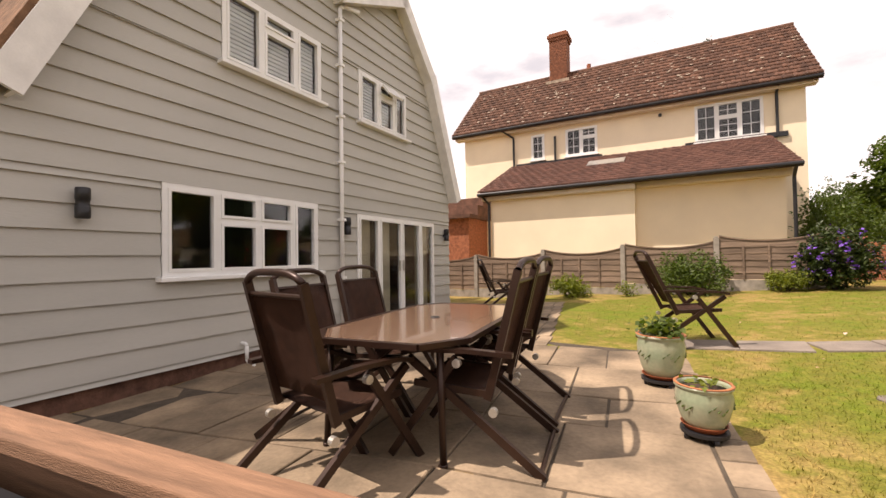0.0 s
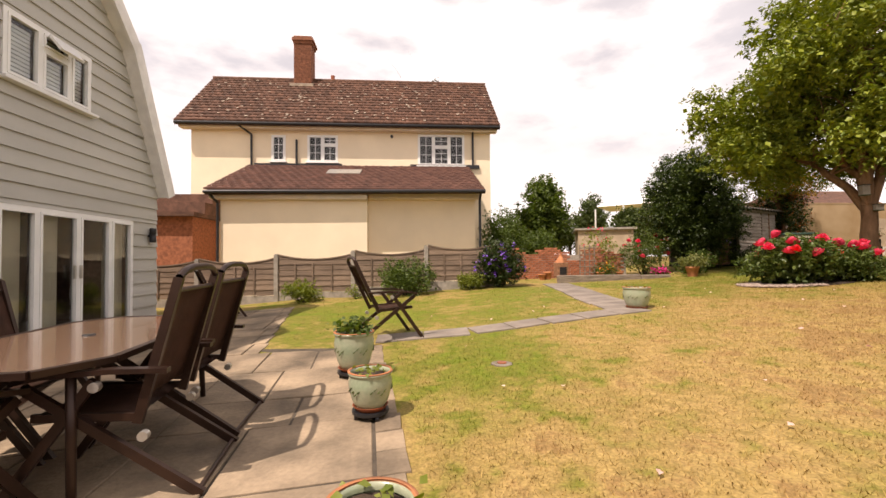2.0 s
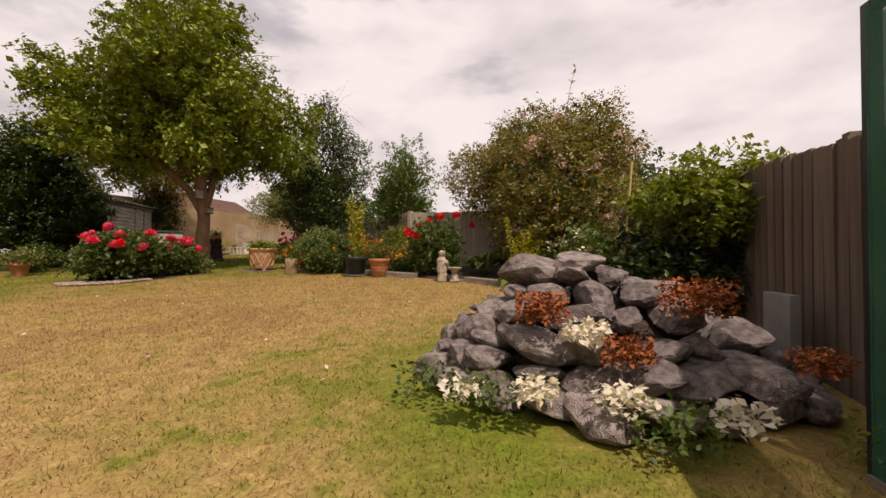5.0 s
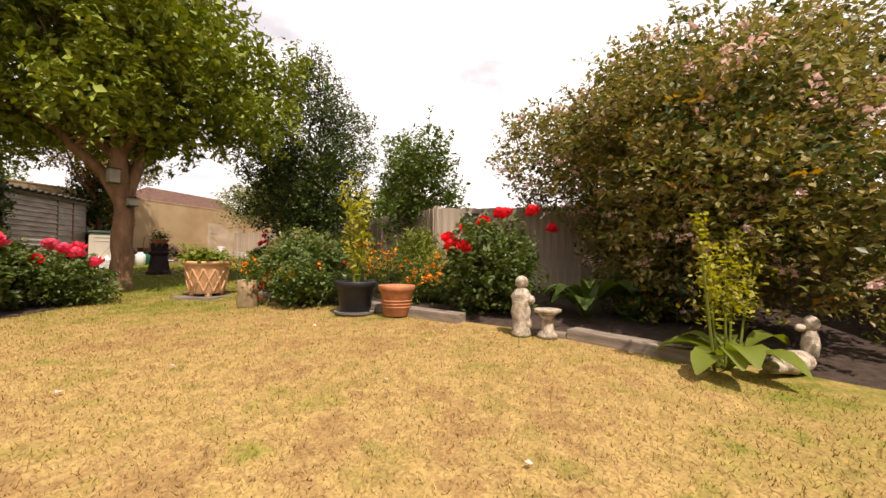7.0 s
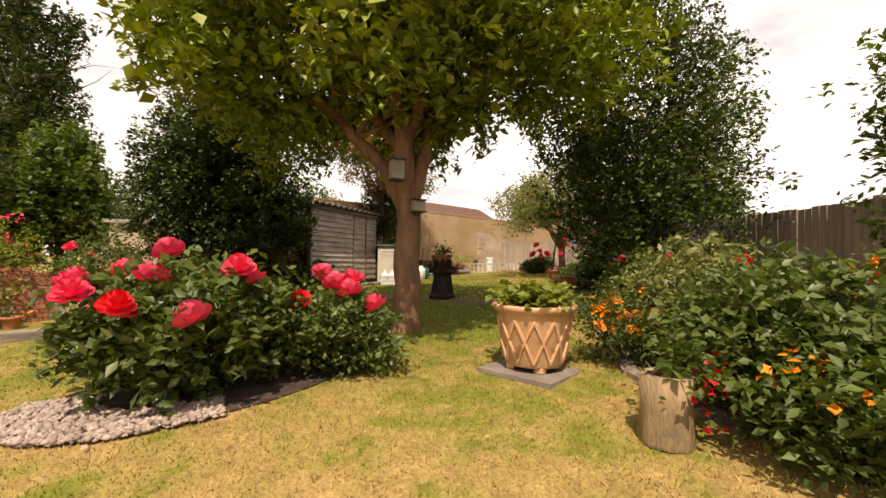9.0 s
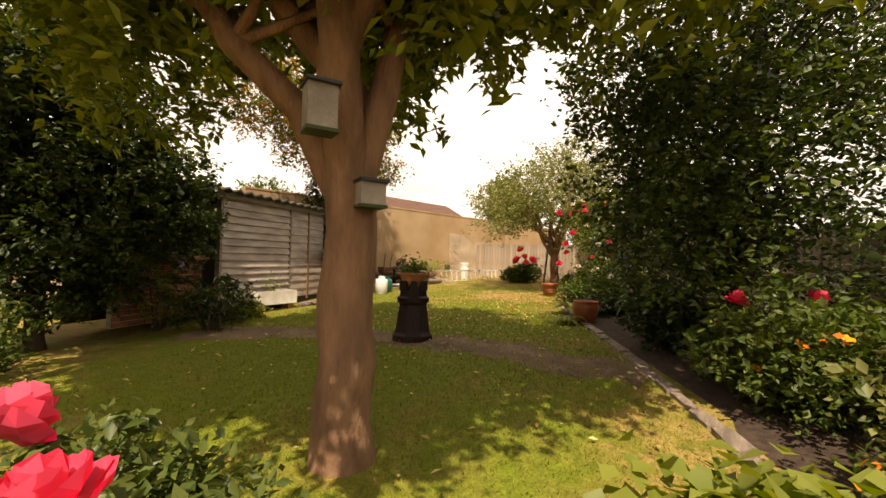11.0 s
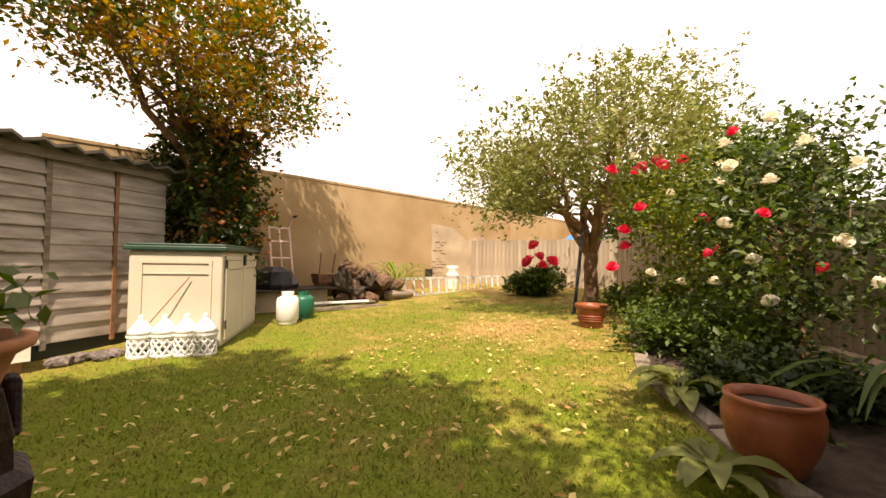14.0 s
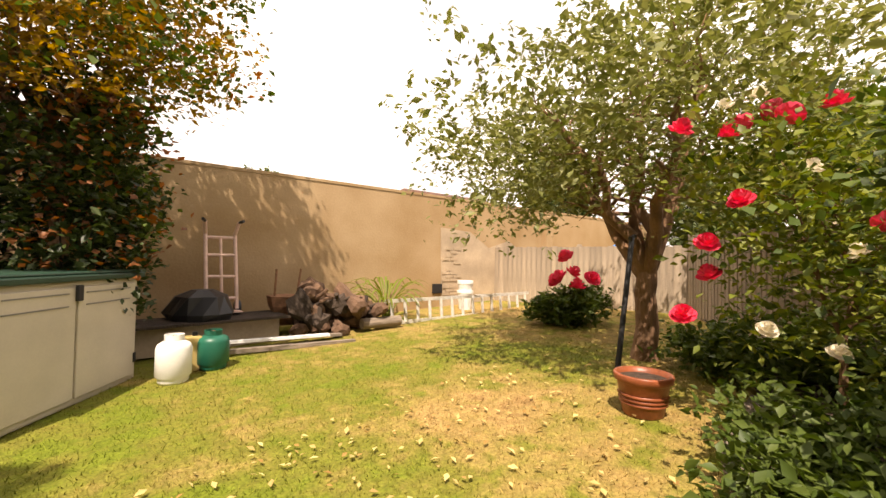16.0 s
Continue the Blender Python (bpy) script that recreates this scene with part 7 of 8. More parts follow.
part("frame", boxes(((-0.16, -0.02, -0.19), (0.16, 0.0, -0.16)), ((-0.16, -0.02, 0.16), (0.16, 0.0, 0.19)), ((-0.16, -0.02, -0.16), (-0.13, 0.0, 0.16)), ((0.13, -0.02, -0.16), (0.16, 0.0, 0.16))), "black", pl)
part("panel", boxes(((-0.13, -0.012, -0.16), (0.13, 0.0, 0.16))), "picture", pl)


# ---- rockery ----
def rock_mesh(seed, flat):
    """A broken boulder: a ball cut by flat faces, then roughened."""
    bm = bmesh.new()
    bmesh.ops.create_icosphere(bm, subdivisions=3, radius=1.0)
    rng = random.Random(seed * 7 + 1)
    cuts = []
    for _ in range(11):
        n = Vector((rng.gauss(0, 1), rng.gauss(0, 1), rng.gauss(0, 0.8))).normalized()
        cuts.append((n, rng.uniform(0.55, 0.86)))
    for v in bm.verts:
        p = v.co.copy()
        for n, d in cuts:
            k = p.dot(n) - d
            if k > 0:
                p -= n * k
        q = p * 1.6 + Vector((seed * 3.7, seed * 1.9, 0))
        p *= 1.12 + 0.16 * noise.noise(q) + 0.09 * noise.noise(q * 3.1) + 0.045 * noise.noise(q * 8)
        v.co = Vector((p.x, p.y, p.z * flat))
    me = mesh_of(bm, "rock")
    me.materials.append(M["rock"])
    return me


def rockery():
    r = thing("rockery", (5.3, -1.22, gz(5.3, -1.2)), "heaped grey stone rockery with moss and white alpine flowers", "rockery")
    meshes = [rock_mesh(k, f) for k, f in enumerate((0.6, 0.45, 0.75, 0.5, 0.62, 0.4))]
    rng = random.Random(12)
    rx, ry, H = 0.84, 1.12, 0.62
    bm = bmesh.new()
    bmesh.ops.create_icosphere(bm, subdivisions=3, radius=1.0)
    for v in bm.verts:
        up = max(v.co.z, -0.1)
        v.co = Vector((v.co.x * rx * 0.86 * (1 - 0.35 * max(up, 0)), v.co.y * ry * 0.88 * (1 - 0.35 * max(up, 0)) + 0.22 * max(up, 0), up * H * 0.9))
    part("core", bm, "soil", r)
    levels = ((0.0, 25, 1.0), (0.13, 22, 0.9), (0.26, 18, 0.76), (0.39, 13, 0.58), (0.51, 9, 0.40), (0.62, 5, 0.22), (0.70, 2, 0.07))
    for z, n, k in levels:
        for i in range(n):
            a = i * 2 * math.pi / n + z * 5 + rng.uniform(-0.1, 0.1)
            s = rng.uniform(0.10, 0.19)
            o = new("rock", meshes[rng.randrange(6)])
            o.parent = r
            o.matrix_basis = pose(rx * k * math.cos(a), ry * k * math.sin(a) + 0.3 * z, z + s * 0.28, rng.uniform(-14, 14), rng.uniform(-14, 14), rng.uniform(0, 360)) @ Matrix.Diagonal((s * rng.uniform(1.0, 1.5), s, s * 1.1, 1))
    g = np.random.default_rng(3)
    for x, y, z, w, nm, mt, n, sz in ((-0.72, 0.45, 0.52, 0.16, "moss", "moss_red", 700, 0.03), (-0.62, -0.35, 0.58, 0.2, "moss", "moss_red", 900, 0.03), (-0.86, 0.05, 0.33, 0.14, "moss", "moss_red", 500, 0.03), (-0.9, -0.75, 0.32, 0.12, "moss", "moss_red", 400, 0.03), (-0.85, 0.25, 0.42, 0.12, "flowers", "fl_white", 130, 0.045), (-0.98, 0.5, 0.16, 0.13, "flowers", "fl_white", 130, 0.045), (-1.0, 0.1, 0.14, 0.15, "flowers", "fl_white", 150, 0.045), (-1.08, -0.35, 0.12, 0.14, "flowers", "fl_white", 110, 0.045), (-0.95, 0.85, 0.12, 0.13, "flowers", "fl_white", 90, 0.045), (-1.1, -0.1, 0.06, 0.22, "alpine_leaves", "lf_mid", 300, 0.04), (-0.9, 0.75, 0.1, 0.2, "alpine_leaves", "lf_mid", 200, 0.04), (-1.1, -0.9, 0.06, 0.2, "alpine_leaves", "lf_light", 220, 0.04), (-0.7, 1.1, 0.1, 0.2, "alpine_leaves", "lf_mid", 160, 0.04)):
        pts = np.clip(g.normal(size=(n, 3)), -1.6, 1.6) * np.array([w * 0.42, w * 0.5, w * 0.28]) + np.array([x, y, z])
        part(nm, leaf_mesh(nm, pts, sz, g, 0.6, 0.6), mt, r)["kind"] = "stuff"


rockery()
shrub("hop_climber", (6.7, -2.5, gz(6.9, -2) + 0.75), "bright green climber spilling over the fence top", 0.75, 0.95, "lf_light", 0.07, 4800, 131)
shrub("cotoneaster_bush", on(6.8, -2.35), "dark leafy growth below the climber", 0.75, 1.0, "lf_dark", 0.075, 3000, 132)
broad_leaves("iris_clump", on(6.5, -1.5), "clump of long arching green leaves behind the rocks", 26, 0.55, 0.5, "lf_light", 34, 0.15, 0.1, "plant", 0.5)
shrub("phlox_clump", on(7.2, -1.4), "pale flowering perennials behind the rockery", 0.5, 1.0, "lf_mid", 0.07, 1800, 133, [("flowers", "fl_white", 18, 6, 0.045, 0.03, 0.5)])
cane = thing("bamboo_cane", on(7.0, -1.7), "leaning bamboo support cane", "cane")
part("cane", rods([(0, 0, -0.05), (0.25, -0.2, 1.75)], 0.012, 8), "lf_litter", cane)


def net_cage():
    c = thing("fruit_cage", (0, 0, 0), "green netted garden cage with dark frame", "fruit cage")
    x0, x1, y0, y1, z0, z1 = 2.3, 4.15, -2.34, -2.0, gz(3.2, -2), 2.13
    for i, (x, y) in enumerate(((x0, y0), (x1, y0), (x0, y1), (x1, y1))):
        part("upright", boxes(((x - 0.022, y - 0.022, z0 - 0.05), (x + 0.022, y + 0.022, z1))), "black", c)
    part("top_rail", boxes(((x0, y1 - 0.02, z1 - 0.04), (x1, y1 + 0.02, z1)), ((x0, y0 - 0.02, z1 - 0.04), (x1, y0 + 0.02, z1))), "black", c)
    part("net", boxes(((x0 + 0.02, y1 + 0.022, z0 + 0.1), (x1 - 0.01, y1 + 0.028, z1 - 0.02)), ((x1 + 0.022, y0 + 0.02, z0 + 0.1), (x1 + 0.028, y1 - 0.02, z1 - 0.02)), ((x0 + 0.02, y0, z1 + 0.002), (x1, y1, z1 + 0.008))), "net", c, "green shade netting")
    part("base_rail", boxes(((x0, y1 + 0.0, z0), (x1, y1 + 0.04, z0 + 0.1))), "sleeper", c)


net_cage()
b = thing("paving_slab", on(5.35, -2.33), "grey slab leaning against the fence", "slab", rz=-3)
part("slab", boxes(((-0.16, -0.03, -0.02), (0.16, 0.03, 0.55)), bevel=0.006), "grey_board", b)
p = thing("plastic_pipe", on(5.2, -2.12, 0.06), "white plastic pipe lying on the gravel", "pipe")
part("pipe", rods([(-0.5, 0, 0), (0.5, -0.12, 0.05)], 0.04, 14), "upvc", p, smooth=True)


# ---- back garden ----
def chimney_pot():
    c = thing("chimney_pot", on(14.5, 9.35), "old dark salt-glazed chimney pot used as a planter stand", "chimney pot", rz=20)
    part("body", lathe([(0.27, 0), (0.27, 0.07), (0.245, 0.10), (0.235, 0.13), (0.185, 0.45), (0.19, 0.47), (0.215, 0.49), (0.22, 0.54), (0.185, 0.565), (0.18, 0.66), (0.155, 0.66), (0.15, 0.5)], 8, cap=False), "chim_pot", c)
    for k in range(8):
        a = (k + 0.5) * math.pi / 4
        bm = bmesh.new()
        box(bm, (-0.066, -0.016, 0), (0.066, 0.016, 0.13), None, 0.012)
        for v in bm.verts:
            if v.co.z > 0.1:
                v.co.x *= 0.5
        o = part("crown_tooth", bm, "chim_pot", c)
        o.matrix_basis = pose(0.166 * math.cos(a), 0.166 * math.sin(a), 0.63, 0, 0, math.degrees(a) + 90)
    p = thing("flower_pot", (14.5, 9.35, gz(14.5, 9.35) + 0.60), "flared terracotta pot resting in the chimney pot", "pot")
    part("pot", lathe([(0.105, 0), (0.11, 0.01), (0.155, 0.17), (0.172, 0.215), (0.205, 0.235), (0.208, 0.255), (0.18, 0.258), (0.165, 0.2)], 36, cap=False), "terracotta", p, smooth=True)
    part("soil", lathe([(0.001, 0.225), (0.168, 0.22)], 24, cap=False), "soil", p)
    rng = np.random.default_rng(4)
    pts = rng.normal(size=(260, 3)) * np.array([0.09, 0.09, 0.07]) + np.array([0, 0, 0.32])
    part("plant", leaf_mesh("plant", pts, 0.06, rng, 0.6), "lf_mid", p)


chimney_pot()


def storage_box():
    b = thing("storage_box", on(16.5, 12.46), "cream plastic garden storage box with dark green lid", "storage box", rz=51)
    L, D, H = 1.57, 0.87, 1.02
    # long side runs along x, the short end faces the lawn
    part("body", boxes(((0.0, 0.0, 0.02), (L, D, H)), bevel=0.02), "box_cream", b)
    part("lid", boxes(((-0.04, -0.05, H), (L + 0.04, D + 0.04, H + 0.05)), ((-0.02, -0.03, H + 0.05), (L + 0.02, D + 0.02, H + 0.075)), bevel=0.012), "box_lid", b, "dark green weathered lid")
    for x0, x1 in ((0.07, L / 2 - 0.012), (L / 2 + 0.012, L - 0.07)):
        d = part("door", boxes(((x0, -0.022, 0.08), (x1, 0.0, H - 0.05)), bevel=0.006), "box_cream", b)
        part("inset", boxes(((x0 + 0.08, -0.028, H - 0.2), (x1 - 0.08, -0.022, H - 0.19)), ((x0 + 0.08, -0.028, H - 0.1), (x1 - 0.08, -0.022, H - 0.09))), "grey_board", d)
        for z in (0.2, H - 0.18):
            hx = x0 - 0.02 if x0 < 0.3 else x1 - 0.005
            part("hinge", boxes(((hx, -0.032, z), (hx + 0.03, -0.02, z + 0.09))), "black", d)
    part("latch", boxes(((L / 2 - 0.03, -0.05, H - 0.16), (L / 2 + 0.03, -0.022, H - 0.03)), bevel=0.008), "black", b)
    part("end_panel", boxes(((-0.012, 0.1, 0.12), (0.0, 0.13, H - 0.1)), ((-0.012, D - 0.13, 0.12), (0.0, D - 0.1, H - 0.1)), ((-0.012, 0.13, H - 0.13), (0.0, D - 0.13, H - 0.1)), ((-0.012, 0.13, H - 0.24), (0.0, D - 0.13, H - 0.23))), "box_cream", b)
    part("stick", rods([(-0.03, 0.3, 0.75), (-0.10, 0.62, 0.30)], 0.006, 6), "rust", b)


storage_box()


def lantern(at, rz):
    """White pierced metal lantern with a domed cap."""
    l = thing("garden_lantern", at, "white pierced metal garden lantern", "lantern", "white lanterns", rz)
    part("base", lathe([(0.11, 0), (0.115, 0.02), (0.10, 0.03)], 16), "white", l)
    for k in range(10):
        a, b2 = k * 0.628, (k + 1) * 0.628
        for za, zb in ((0.03, 0.13), (0.13, 0.03), (0.13, 0.2), (0.2, 0.13)):
            part("strut", rod(bmesh.new(), (0.105 * math.cos(a), 0.105 * math.sin(a), za), (0.105 * math.cos(b2), 0.105 * math.sin(b2), zb), 0.011, 0.011, 5), "white", l)
    part("collar", lathe([(0.112, 0.19), (0.12, 0.20), (0.12, 0.225), (0.11, 0.23)], 16), "white", l)
    part("cap", lathe([(0.12, 0.225), (0.10, 0.27), (0.055, 0.33), (0.03, 0.36), (0.02, 0.37), (0.03, 0.385), (0.012, 0.41)], 16), "white", l, smooth=True)


for x, y in ((15.88, 12.75), (16.04, 12.62), (16.19, 12.50), (16.31, 12.37)):
    lantern(on(x, y), 30)


def sink():
    s = thing("trough_sink", on(14.72, 13.05), "old white ceramic sink used as a trough on bricks", "trough", rz=4)
    bm = boxes(((-0.4, -0.2, 0.12), (0.4, 0.2, 0.14)), ((-0.4, -0.2, 0.14), (0.4, -0.165, 0.36)), ((-0.4, 0.165, 0.14), (0.4, 0.2, 0.36)), ((-0.4, -0.165, 0.14), (-0.365, 0.165, 0.36)), ((0.365, -0.165, 0.14), (0.4, 0.165, 0.36)))
    part("basin", bm, "ceramic", s)
    for x in (-0.3, 0.3):
        part("brick", boxes(((x - 0.06, -0.15, 0.0), (x + 0.06, 0.15, 0.12))), "rust", s)
    part("soil", boxes(((-0.364, -0.164, 0.15), (0.364, 0.164, 0.31))), "soil", s)
    rng = np.random.default_rng(2)
    part("plant", leaf_mesh("plant", rng.normal(size=(160, 3)) * np.array([0.12, 0.07, 0.12]) + np.array([0, 0, 0.42]), 0.06, rng, 0.4), "lf_light", s)


sink()
shrub("tulip_leaves", on(13.9, 12.6), "fresh green leafy plants by the shed", 0.4, 0.4, "lf_light", 0.12, 420, 141, aspect=0.25)
shrub("michaelmas_daisy", on(12.75, 12.75), "loose pale green plant with lilac flowers beside the lean-to", 0.4, 1.25, "lf_light", 0.06, 900, 143, [("flowers", "fl_lilac", 16, 8, 0.06, 0.035, 0.7)], "flowers")
shrub("lily_clump", on(13.2, 12.1), "tall dark strappy leaves in front of the lean-to", 0.6, 0.8, "lf_dark", 0.16, 700, 142, aspect=0.12)
rk = thing("edging_rock", on(15.45, 12.95), "pale rough stones lying beside the box", "stone")
for k in range(4):
    o = part("stone", rock_mesh(20 + k, 0.5), "rock", rk)
    o.matrix_basis = pose(-0.12 + 0.14 * k, 0.05 * (k % 2), 0.04, 0, 0, k * 50) @ Matrix.Diagonal((0.12, 0.09, 0.09, 1))


def gas(at, r, h, material, label):
    g = thing("gas_bottle", at, label, "gas bottle")
    part("cylinder", lathe([(r * 0.8, 0), (r * 0.85, 0.02), (r * 0.86, 0.05), (r, 0.07), (r, h * 0.8), (r * 0.9, h * 0.9), (r * 0.6, h * 0.97), (r * 0.3, h)], 28), material, g, smooth=True)
    part("collar", lathe([(r * 0.55, h * 0.95), (r * 0.55, h * 1.12), (r * 0.5, h * 1.12), (r * 0.5, h * 0.95)], 20, cap=False), material, g)
    part("valve", rods([(0, 0, h * 0.98), (0, 0, h * 1.1)], 0.02, 10), "rust", g)


gas(on(17.72, 13.22), 0.15, 0.40, "white", "white gas bottle standing on the grass")
gas(on(18.12, 13.45), 0.155, 0.36, "gas_green", "green gas bottle standing on the grass")
j = thing("jerrycan", on(17.92, 13.5), "yellowed plastic container behind the gas bottles", "container")
part("body", boxes(((-0.1, -0.07, 0), (0.1, 0.07, 0.36)), bevel=0.02), "lf_litter", j)
part("cap", rods([(0.04, 0, 0.36), (0.04, 0, 0.4)], 0.025, 10), "black", j)


def sack_truck():
    s = thing("sack_truck", (18.62, 14.98, gz(18.7, 15) + 0.42), "pale tubular sack truck leaning on the wall", "sack truck", rz=A54)
    for x in (-0.19, 0.19):
        part("upright", rods([(x, -0.12, 0), (x * 1.0, 0.12, 1.05), (x * 1.15, 0.0, 1.22)], 0.026, 8), "sack_pink", s)
        part("grip", rods([(x * 1.15, 0.0, 1.22), (x * 1.35, -0.08, 1.24)], 0.022, 8), "black", s)
        part("wheel", rods([(x * 1.15 - 0.03, -0.02, 0.0), (x * 1.15 + 0.03, -0.02, 0.0)], 0.11, 18), "black", s)
    for z in (0.15, 0.45, 0.75, 1.0):
        part("crossbar", rods([(-0.19, -0.12 + 0.23 * z, z), (0.19, -0.12 + 0.23 * z, z)], 0.022, 8), "sack_pink", s)
    part("strut", rods([(0, -0.1, 0.1), (0, 0.11, 1.0)], 0.02, 8), "sack_pink", s)
    part("toe_plate", boxes(((-0.22, -0.34, -0.03), (0.22, -0.1, -0.015))), "sack_pink", s)


def junk():
    b = thing("brick_stack", (18.3, 14.6, gz(18.3, 14.6)), "low stack of old boards and blocks by the wall", "stack")
    part("block", boxes(((-0.8, -0.25, 0), (0.9, 0.45, 0.34))), "pale_patch", b)
    part("board", boxes(((-0.85, -0.4, 0.34), (1.0, 0.35, 0.37))), "bark_dark", b)
    part("tarpaulin", lathe([(0.36, 0.37), (0.4, 0.45), (0.3, 0.66), (0.12, 0.74)], 14, 0.3), "black", b)
    w = thing("wheelbarrow", on(19.5, 14.75), "rusty upturned wheelbarrow against the wall", "wheelbarrow", rz=20)
    part("tray", lathe([(0.14, 0.12), (0.3, 0.4), (0.33, 0.55), (0.31, 0.55)], 6), "rust", w)
    for x in (-0.2, 0.2):
        part("handle", rods([(x, 0.1, 0.2), (x * 1.2, 0.0, 0.95)], 0.016, 8), "rust", w)
    part("wheel", rods([(-0.04, -0.3, 0.16), (0.04, -0.3, 0.16)], 0.16, 18), "black", w)
    p = thing("timber_plank", on(18.95, 13.95, 0.1), "pale planks lying on the ground by the wall", "plank", rz=-14)
    part("plank", boxes(((-0.8, -0.12, 0.0), (0.7, -0.02, 0.03))), "white", p)
    part("plank", boxes(((-0.6, 0.0, -0.03), (0.9, 0.12, 0.0))), "sleeper", p)
    part("plank", boxes(((-0.9, -0.28, -0.09), (1.0, -0.2, -0.04))), "sleeper", p)
    # heap of split logs and roots
    h = thing("log_pile", on(20.0, 14.2), "heap of gnarled split logs and stumps", "log pile")
    h.scale = (1.12, 1.15, 1.1)
    rng = random.Random(6)
    for k in range(15):
        bm = lathe([(0.06, -0.22), (0.095, -0.2), (0.075, 0.0), (0.10, 0.18), (0.05, 0.22)], 8, 0.8)
        o = part("log", bm, "log", h)
        lvl = k // 6
        o.matrix_basis = pose(-0.45 + (k % 6) * 0.2 + 0.08 * lvl, rng.uniform(-0.2, 0.2), 0.12 + lvl * 0.17, rng.uniform(60, 120), rng.uniform(-25, 25), rng.uniform(-70, 70)) @ Matrix.Diagonal((1, 1, rng.uniform(0.8, 1.5), 1))
    for k in range(5):
        bm = lathe([(0.02, -0.30), (0.13, -0.26), (0.16, -0.1), (0.11, 0.05), (0.14, 0.2), (0.05, 0.27)], 9, 0.9)
        for v in bm.verts:
            v.co += v.co.normalized() * 0.09 * noise.noise(v.co * 9 + Vector((k * 3.0, 0, 0)))
        o = part("stump", bm, "log" if k % 2 else "bark_dark", h)
        o.matrix_basis = pose(-0.4 + 0.2 * k, rng.uniform(-0.1, 0.1), (0.30, 0.46, 0.36, 0.34, 0.2)[k], rng.uniform(30, 150), rng.uniform(-50, 50), 70 * k)
    for k in range(14):
        x, a = rng.uniform(-0.4, 0.5), rng.uniform(0, 6.28)
        z = rng.uniform(0.2, 0.5)
        l1 = rng.uniform(0.15, 0.32)
        part("root", rods([(x, -0.05, z), (x + l1 * 0.5 * math.cos(a), -0.16, z + 0.06), (x + l1 * math.cos(a), -0.2, z + l1 * 0.5 * math.sin(a))], rng.uniform(0.016, 0.034), 6), "bark_dark" if k % 3 else "log", h)
    l = thing("fence_post", on(20.55, 13.85, 0.06), "short round post lying before the ladder", "post")
    part("post", rods([(-0.3, 0.05, 0.05), (0.35, -0.03, 0.06)], 0.08, 14), "sleeper", l)
    # ladder on its side along the wall foot
    a = thing("ladder", on(20.75, 13.98), "aluminium ladder lying on its edge along the wall", "ladder", rz=-4.5)
    for z in (0.05, 0.40):
        part("rail", boxes(((0, -0.015 + 0.1 * z, z - 0.028), (3.6, 0.015 + 0.1 * z, z + 0.028))), "alu", a)
    for k in range(14):
        part("rung", rods([(0.13 + k * 0.257, 0.0, 0.05), (0.13 + k * 0.257, 0.04, 0.40)], 0.028, 8), "alu", a)
    t = thing("plastic_tub", on(23.0, 14.35), "stacked white plastic tubs by the wall", "tub")
    part("tub", lathe([(0.12, 0), (0.16, 0.32), (0.17, 0.33), (0.17, 0.38), (0.15, 0.38)], 20), "upvc", t)
    part("tub", lathe([(0.13, 0.38), (0.155, 0.5), (0.165, 0.52), (0.165, 0.58), (0.02, 0.585)], 20), "upvc", t)
    f = thing("garden_fork", on(20.85, 10.35), "dark iron prop leaning into the apple tree", "prop")
    part("shaft", rods([(0, 0, 0), (0.35, 0.0, 1.35)], 0.028, 8), "black", f)
    part("handle", rods([(0.30, 0.0, 1.33), (0.42, 0.0, 1.36)], 0.022, 8), "black", f)
    s = thing("tarpaulin", (25.9, 12.2, 2.0), "blue plastic sheet beyond the end fence", "tarpaulin")
    part("sheet", lathe([(0.5, 0), (0.48, 0.5), (0.2, 0.75)], 8, 0.4), "blue_tarp", s)
    part("stand", boxes(((-0.4, -0.4, -0.7), (0.4, 0.4, 0.0))), "sleeper", s)


sack_truck()
junk()
broad_leaves("iris_clump", on(21.1, 14.45), "sheaf of long upright iris leaves at the wall", 46, 0.6, 0.75, "lf_light", 51, 0.3, 0.08, "plant", 0.3)
t = shrub("peony_bush", on(22.9, 11.95), "low dark peony bush with scarlet blooms", 0.7, 0.62, "lf_mid", 0.13, 1900, 151, aspect=0.35)
blooms(t, [(-0.35, 0.05, 0.68), (-0.2, -0.1, 0.8), (-0.1, 0.1, 0.74), (-0.3, -0.25, 0.6), (-0.15, 0.0, 1.05), (0.05, -0.3, 0.72)], "fl_pink", 2.6, 8)
ringed_pot(on(20.0, 9.80), 0.195, 0.30, "terracotta_deep", "glazed red-brown pot at the lawn edge", 3)
cp = thing("flower_pot", on(17.02, 7.95), "round bulging orange clay pot on the border edging", "pot")
part("pot", lathe([(0.11, 0), (0.125, 0.01), (0.175, 0.12), (0.20, 0.22), (0.20, 0.28), (0.185, 0.315), (0.192, 0.325), (0.192, 0.345), (0.168, 0.345), (0.16, 0.30)], 36, cap=False), "terracotta_deep", cp, smooth=True)
part("soil", lathe([(0.001, 0.30), (0.165, 0.295)], 24, cap=False), "soil", cp)
